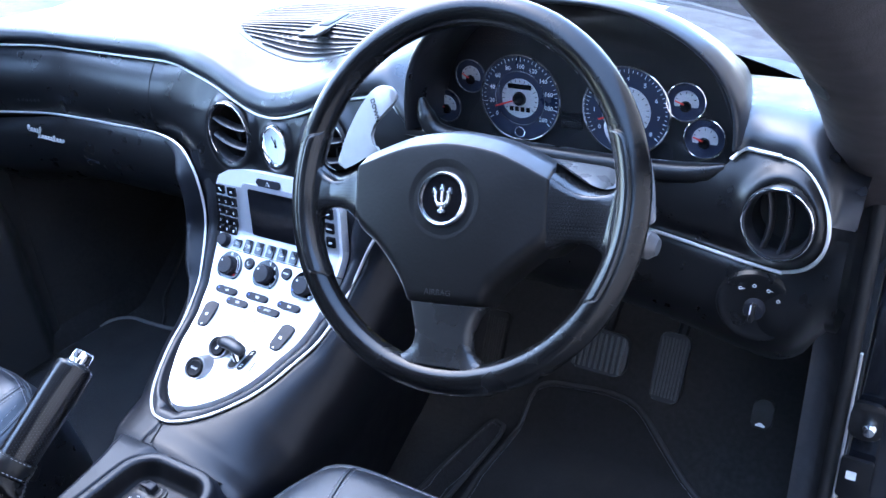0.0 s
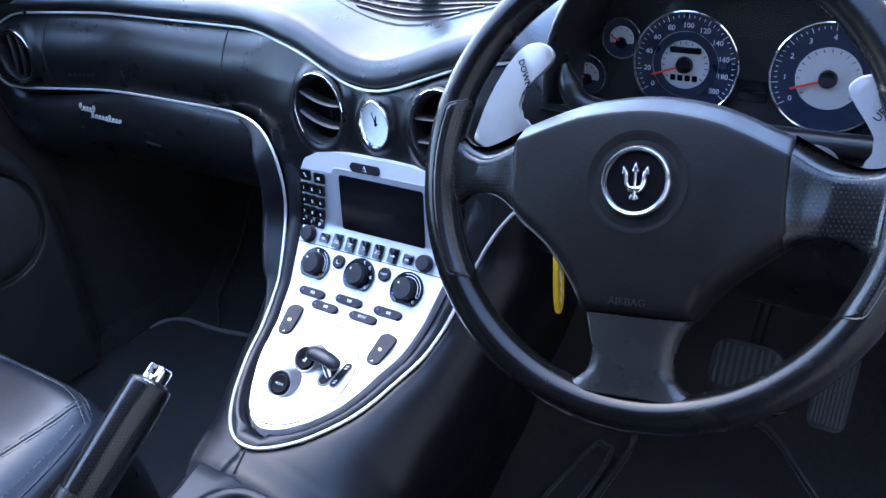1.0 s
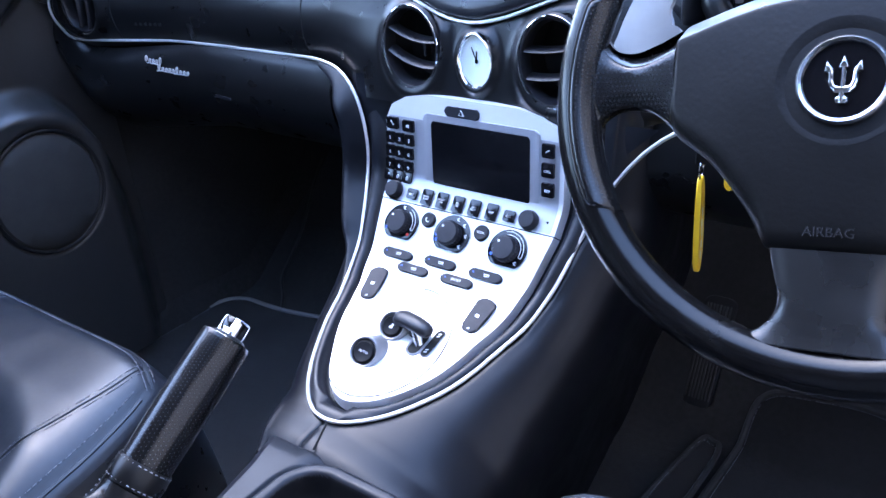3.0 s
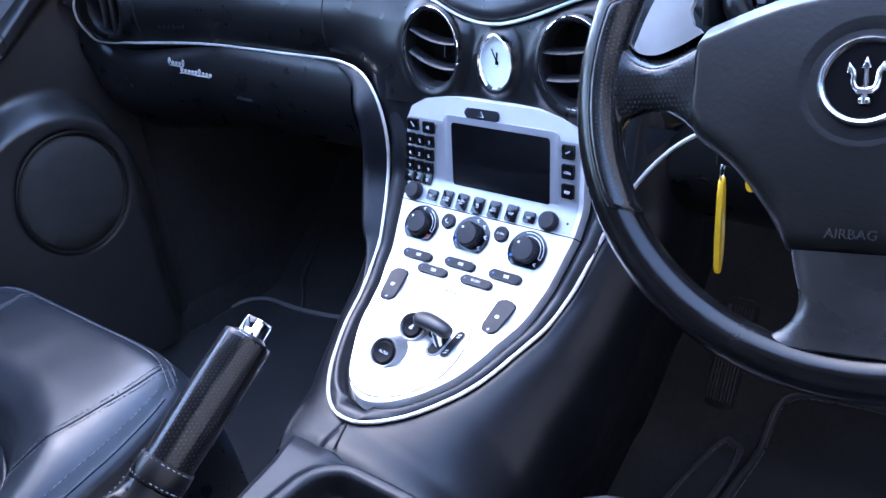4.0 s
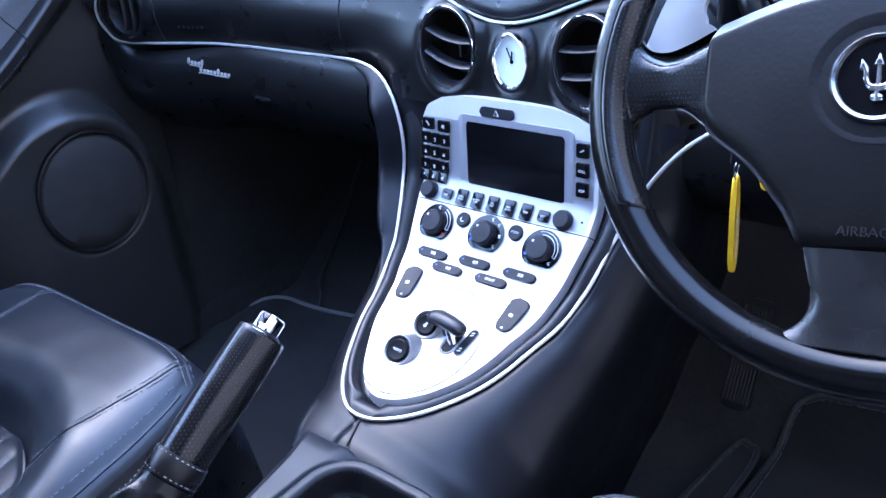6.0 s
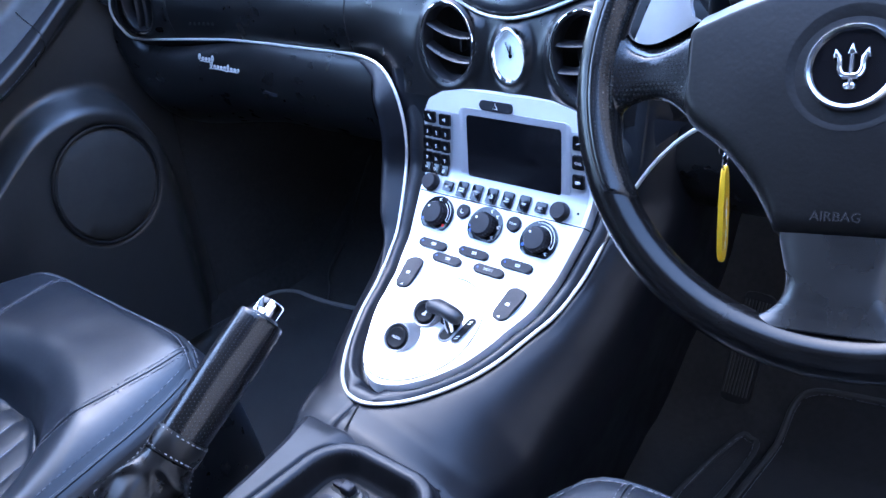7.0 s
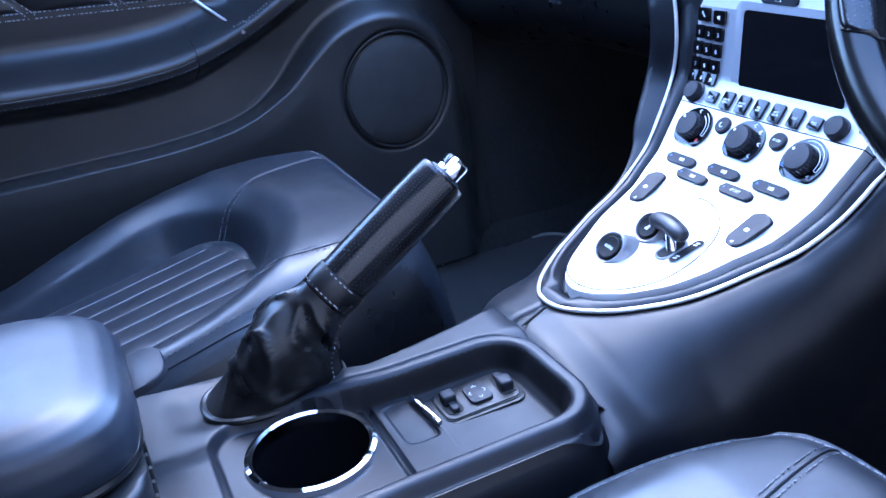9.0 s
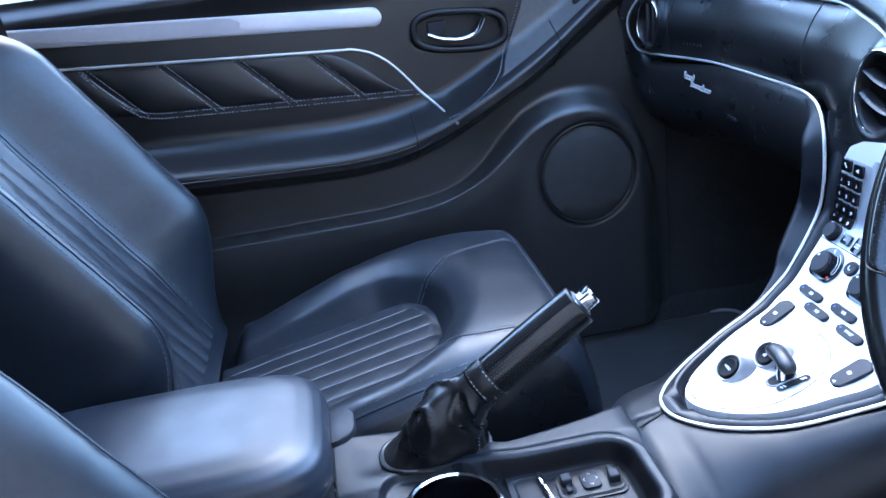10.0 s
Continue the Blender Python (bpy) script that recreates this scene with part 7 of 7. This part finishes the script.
part("silver_bar", close_holes(sheet(lambda u, v: (lambda b, a: door_at(b[0], b[1] + b[2] * math.cos(a), 0.001 + 0.006 * max(0.0, math.sin(a)) ** 0.6))(bar[round(u * 59)], math.pi * v), 59, 14)), BAR, door, "brushed silver trim bar")

# quilted insert
TOPQ = lambda y: 0.6765 - 0.0795 * (y + 0.805) / 1.0
BOTQ = lambda y: 0.5785 - 0.062 * (y + 0.637)


def quilt_cell(y0, y1, front=False):
    """A leather cell slanting between the panel's upper and lower seams."""
    def fn(u, v):
        yt, yb = y0 + (y1 - y0) * u, y0 + (y1 - y0) * u + 0.080
        zt, zb = TOPQ(yt) - 0.004, BOTQ(yb) + 0.004
        if front:
            zt = zt - 0.075 * max(0.0, u - 0.15) ** 1.8
            yb = yb - 0.050 * u
            zt = max(zt, zb + 0.002)
        y, z = yt + (yb - yt) * v, zt + (zb - zt) * v
        puff = 0.0055 * (max(0.0, math.sin(math.pi * u) * math.sin(math.pi * v))) ** 0.45
        return door_at(y, z, puff + 0.0004)
    return fn


quilt = part("quilted_insert", sheet(lambda u, v: door_at(-0.80 + 0.645 * u, (lambda y, a: BOTQ(y) - 0.006 + (a - BOTQ(y) + 0.012) * v)(-0.80 + 0.645 * u, TOPQ(-0.80 + 0.645 * u) - 0.10 * smooth(-0.34, -0.16, -0.80 + 0.645 * u) ** 1.5), 0.0006), 50, 16), DOOR_LEATHER, door, "slanted quilted leather insert")
edges = [-0.800, -0.726, -0.608, -0.490, -0.374, -0.250]
for k in range(5):
    part("cell", sheet(quilt_cell(edges[k] + 0.004, edges[k + 1] - 0.004, k == 4), 20, 20), DOOR_LEATHER, quilt, "", 80)
for k in range(1, 5):
    y = edges[k]
    line = [door_at(y + 0.080 * j / 14, TOPQ(y) + (BOTQ(y + 0.08) - TOPQ(y)) * j / 14, 0.0022) for j in range(15)]
    part("stitching", join([stitches([p + Vector((0.0006, d, 0)) for p in line], 0.004, 0.0018, 0.0009) for d in (-0.006, 0.006)]), THREAD, quilt, "pale double stitching")
top_edge = [door_at(y, TOPQ(y) - 0.0, 0.002) for y in np.linspace(-0.82, -0.300, 40)] + [door_at(y, z, 0.002) for y, z in ((-0.272, 0.627), (-0.245, 0.608), (-0.222, 0.582), (-0.198, 0.551), (-0.176, 0.528), (-0.153, 0.505))]
part("piping", tube(catmull(top_edge, 2), 0.0024, 8), STRIP, quilt, "pale edge piping")
low_edge = [door_at(y, BOTQ(y), 0.002) for y in np.linspace(-0.20, -0.60, 30)] + [door_at(y, z, 0.002) for y, z in ((-0.640, 0.581), (-0.668, 0.597), (-0.700, 0.630), (-0.726, 0.664))]
part("stitching", join([stitches([p + Vector((0.001, 0, d)) for p in catmull(low_edge, 2)], 0.004, 0.0016, 0.0010) for d in (-0.004, 0.004)]), THREAD, quilt, "pale double stitching")


def corner_skin(u, v):
    """The plain panel between the curved seam, the arm and the mirror corner."""
    z = 0.520 + 0.255 * v
    y0 = float(np.interp(z, [0.520, 0.524, 0.544, 0.569, 0.600, 0.657, 0.70, 0.78], [-0.146, -0.134, -0.098, -0.066, -0.046, -0.020, -0.004, 0.03])) + 0.003
    y = y0 + (0.226 - y0) * u
    return door_at(y, max(z, arm_z(y) + 0.012), 0.0022)


part("corner_panel", sheet(corner_skin, 40, 50), LIT_CORNER, door, "door leather at the mirror corner, painted lighter for window light", sharp=80)
curve_line = catmull([door_at(y, z, 0.0025) for y, z in ((-0.004, 0.700), (-0.020, 0.657), (-0.046, 0.600), (-0.066, 0.569), (-0.098, 0.544), (-0.134, 0.524), (-0.160, 0.514))], 10)
part("cross_stitching", join([stitches([p + Vector((0, d, 0)) for p in curve_line], 0.0016, 0.0034, 0.0016) for d in (-0.004, 0.004)]), THREAD, door, "close row of cross stitches")

# door pull


def pull_xz(a, ay, az):
    c, s = math.cos(a), math.sin(a)
    return -0.120 + ay * math.copysign(abs(c) ** 0.7, c), 0.641 - 0.10 * (ay * math.copysign(abs(c) ** 0.7, c)) + az * math.copysign(abs(s) ** 0.7, s)


pull = part("door_handle", tube([(lambda p: Vector((DX + 0.013, p[0], p[1])))(pull_xz(a, 0.076, 0.031)) for a in np.linspace(0, math.tau, 48, endpoint=False)], 0.0060, 10, True), PLASTIC, door, "chrome inner handle in a dark oval recess")
part("recess", prism([pull_xz(a, 0.074, 0.029) for a in np.linspace(0, math.tau, 40, endpoint=False)], 0.0, 0.002, 0, 1, Matrix(((0, 0, 1, DX + 0.002), (1, 0, 0, 0), (0, 1, 0, 0), (0, 0, 0, 1)))), PLASTIC, pull)
part("lever", tube(catmull([(DX + 0.010, -0.172, 0.641), (DX + 0.016, -0.150, 0.632), (DX + 0.020, -0.118, 0.628), (DX + 0.022, -0.094, 0.636), (DX + 0.024, -0.080, 0.657)], 6), lambda t: 0.0055 + 0.002 * t, 12, flat=0.7), CHROME, pull, "curved chrome lever")
part("cup", box((0.006, 0.030, 0.022), 0.003, 3, pose(DX + 0.008, -0.158, 0.650)), BUTTON, pull)

# speaker
spk = thing("door_speaker", (-0.665, 0.068, 0.373), "round black speaker grille in the passenger door", "speaker")
skm = frame_at((DX + 0.0665, 0.068, 0.373), (0, 1, 0), (1, 0, 0))
part("ring", tube([skm @ Vector((0.0850 * math.cos(a), 0.0900 * math.sin(a), -0.004)) for a in np.linspace(0, math.tau, 64, endpoint=False)], 0.0026, 8, True), PLASTIC, spk, "raised plastic ring")
part("grille", lathe([(0, -0.001), (0.055, -0.002), (0.078, -0.0045), (0.0815, -0.008)], 56, skm @ Matrix.Diagonal((1, 1.06, 1, 1))), SPEAKER_CLOTH, spk, "fine black cloth grille")
twt = thing("tweeter", (-0.69, 0.10, 0.70), "small round tweeter grille at the mirror corner", "speaker")
part("cap", lathe([(0, 0.003), (0.018, 0.0025), (0.022, 0.0)], 28, frame_at(door_at(0.090, 0.668, 0.001), (0, 1, 0), (1, 0, 0.1))), PLASTIC, twt)
win = alone("window_1", box((0.005, 1.0, 0.36), 0, 1, pose(DX - 0.01, -0.45, 0.945, 0, 12, 0)), COVER, "clear passenger window glass", "window", kind="structure")
win.visible_shadow = False
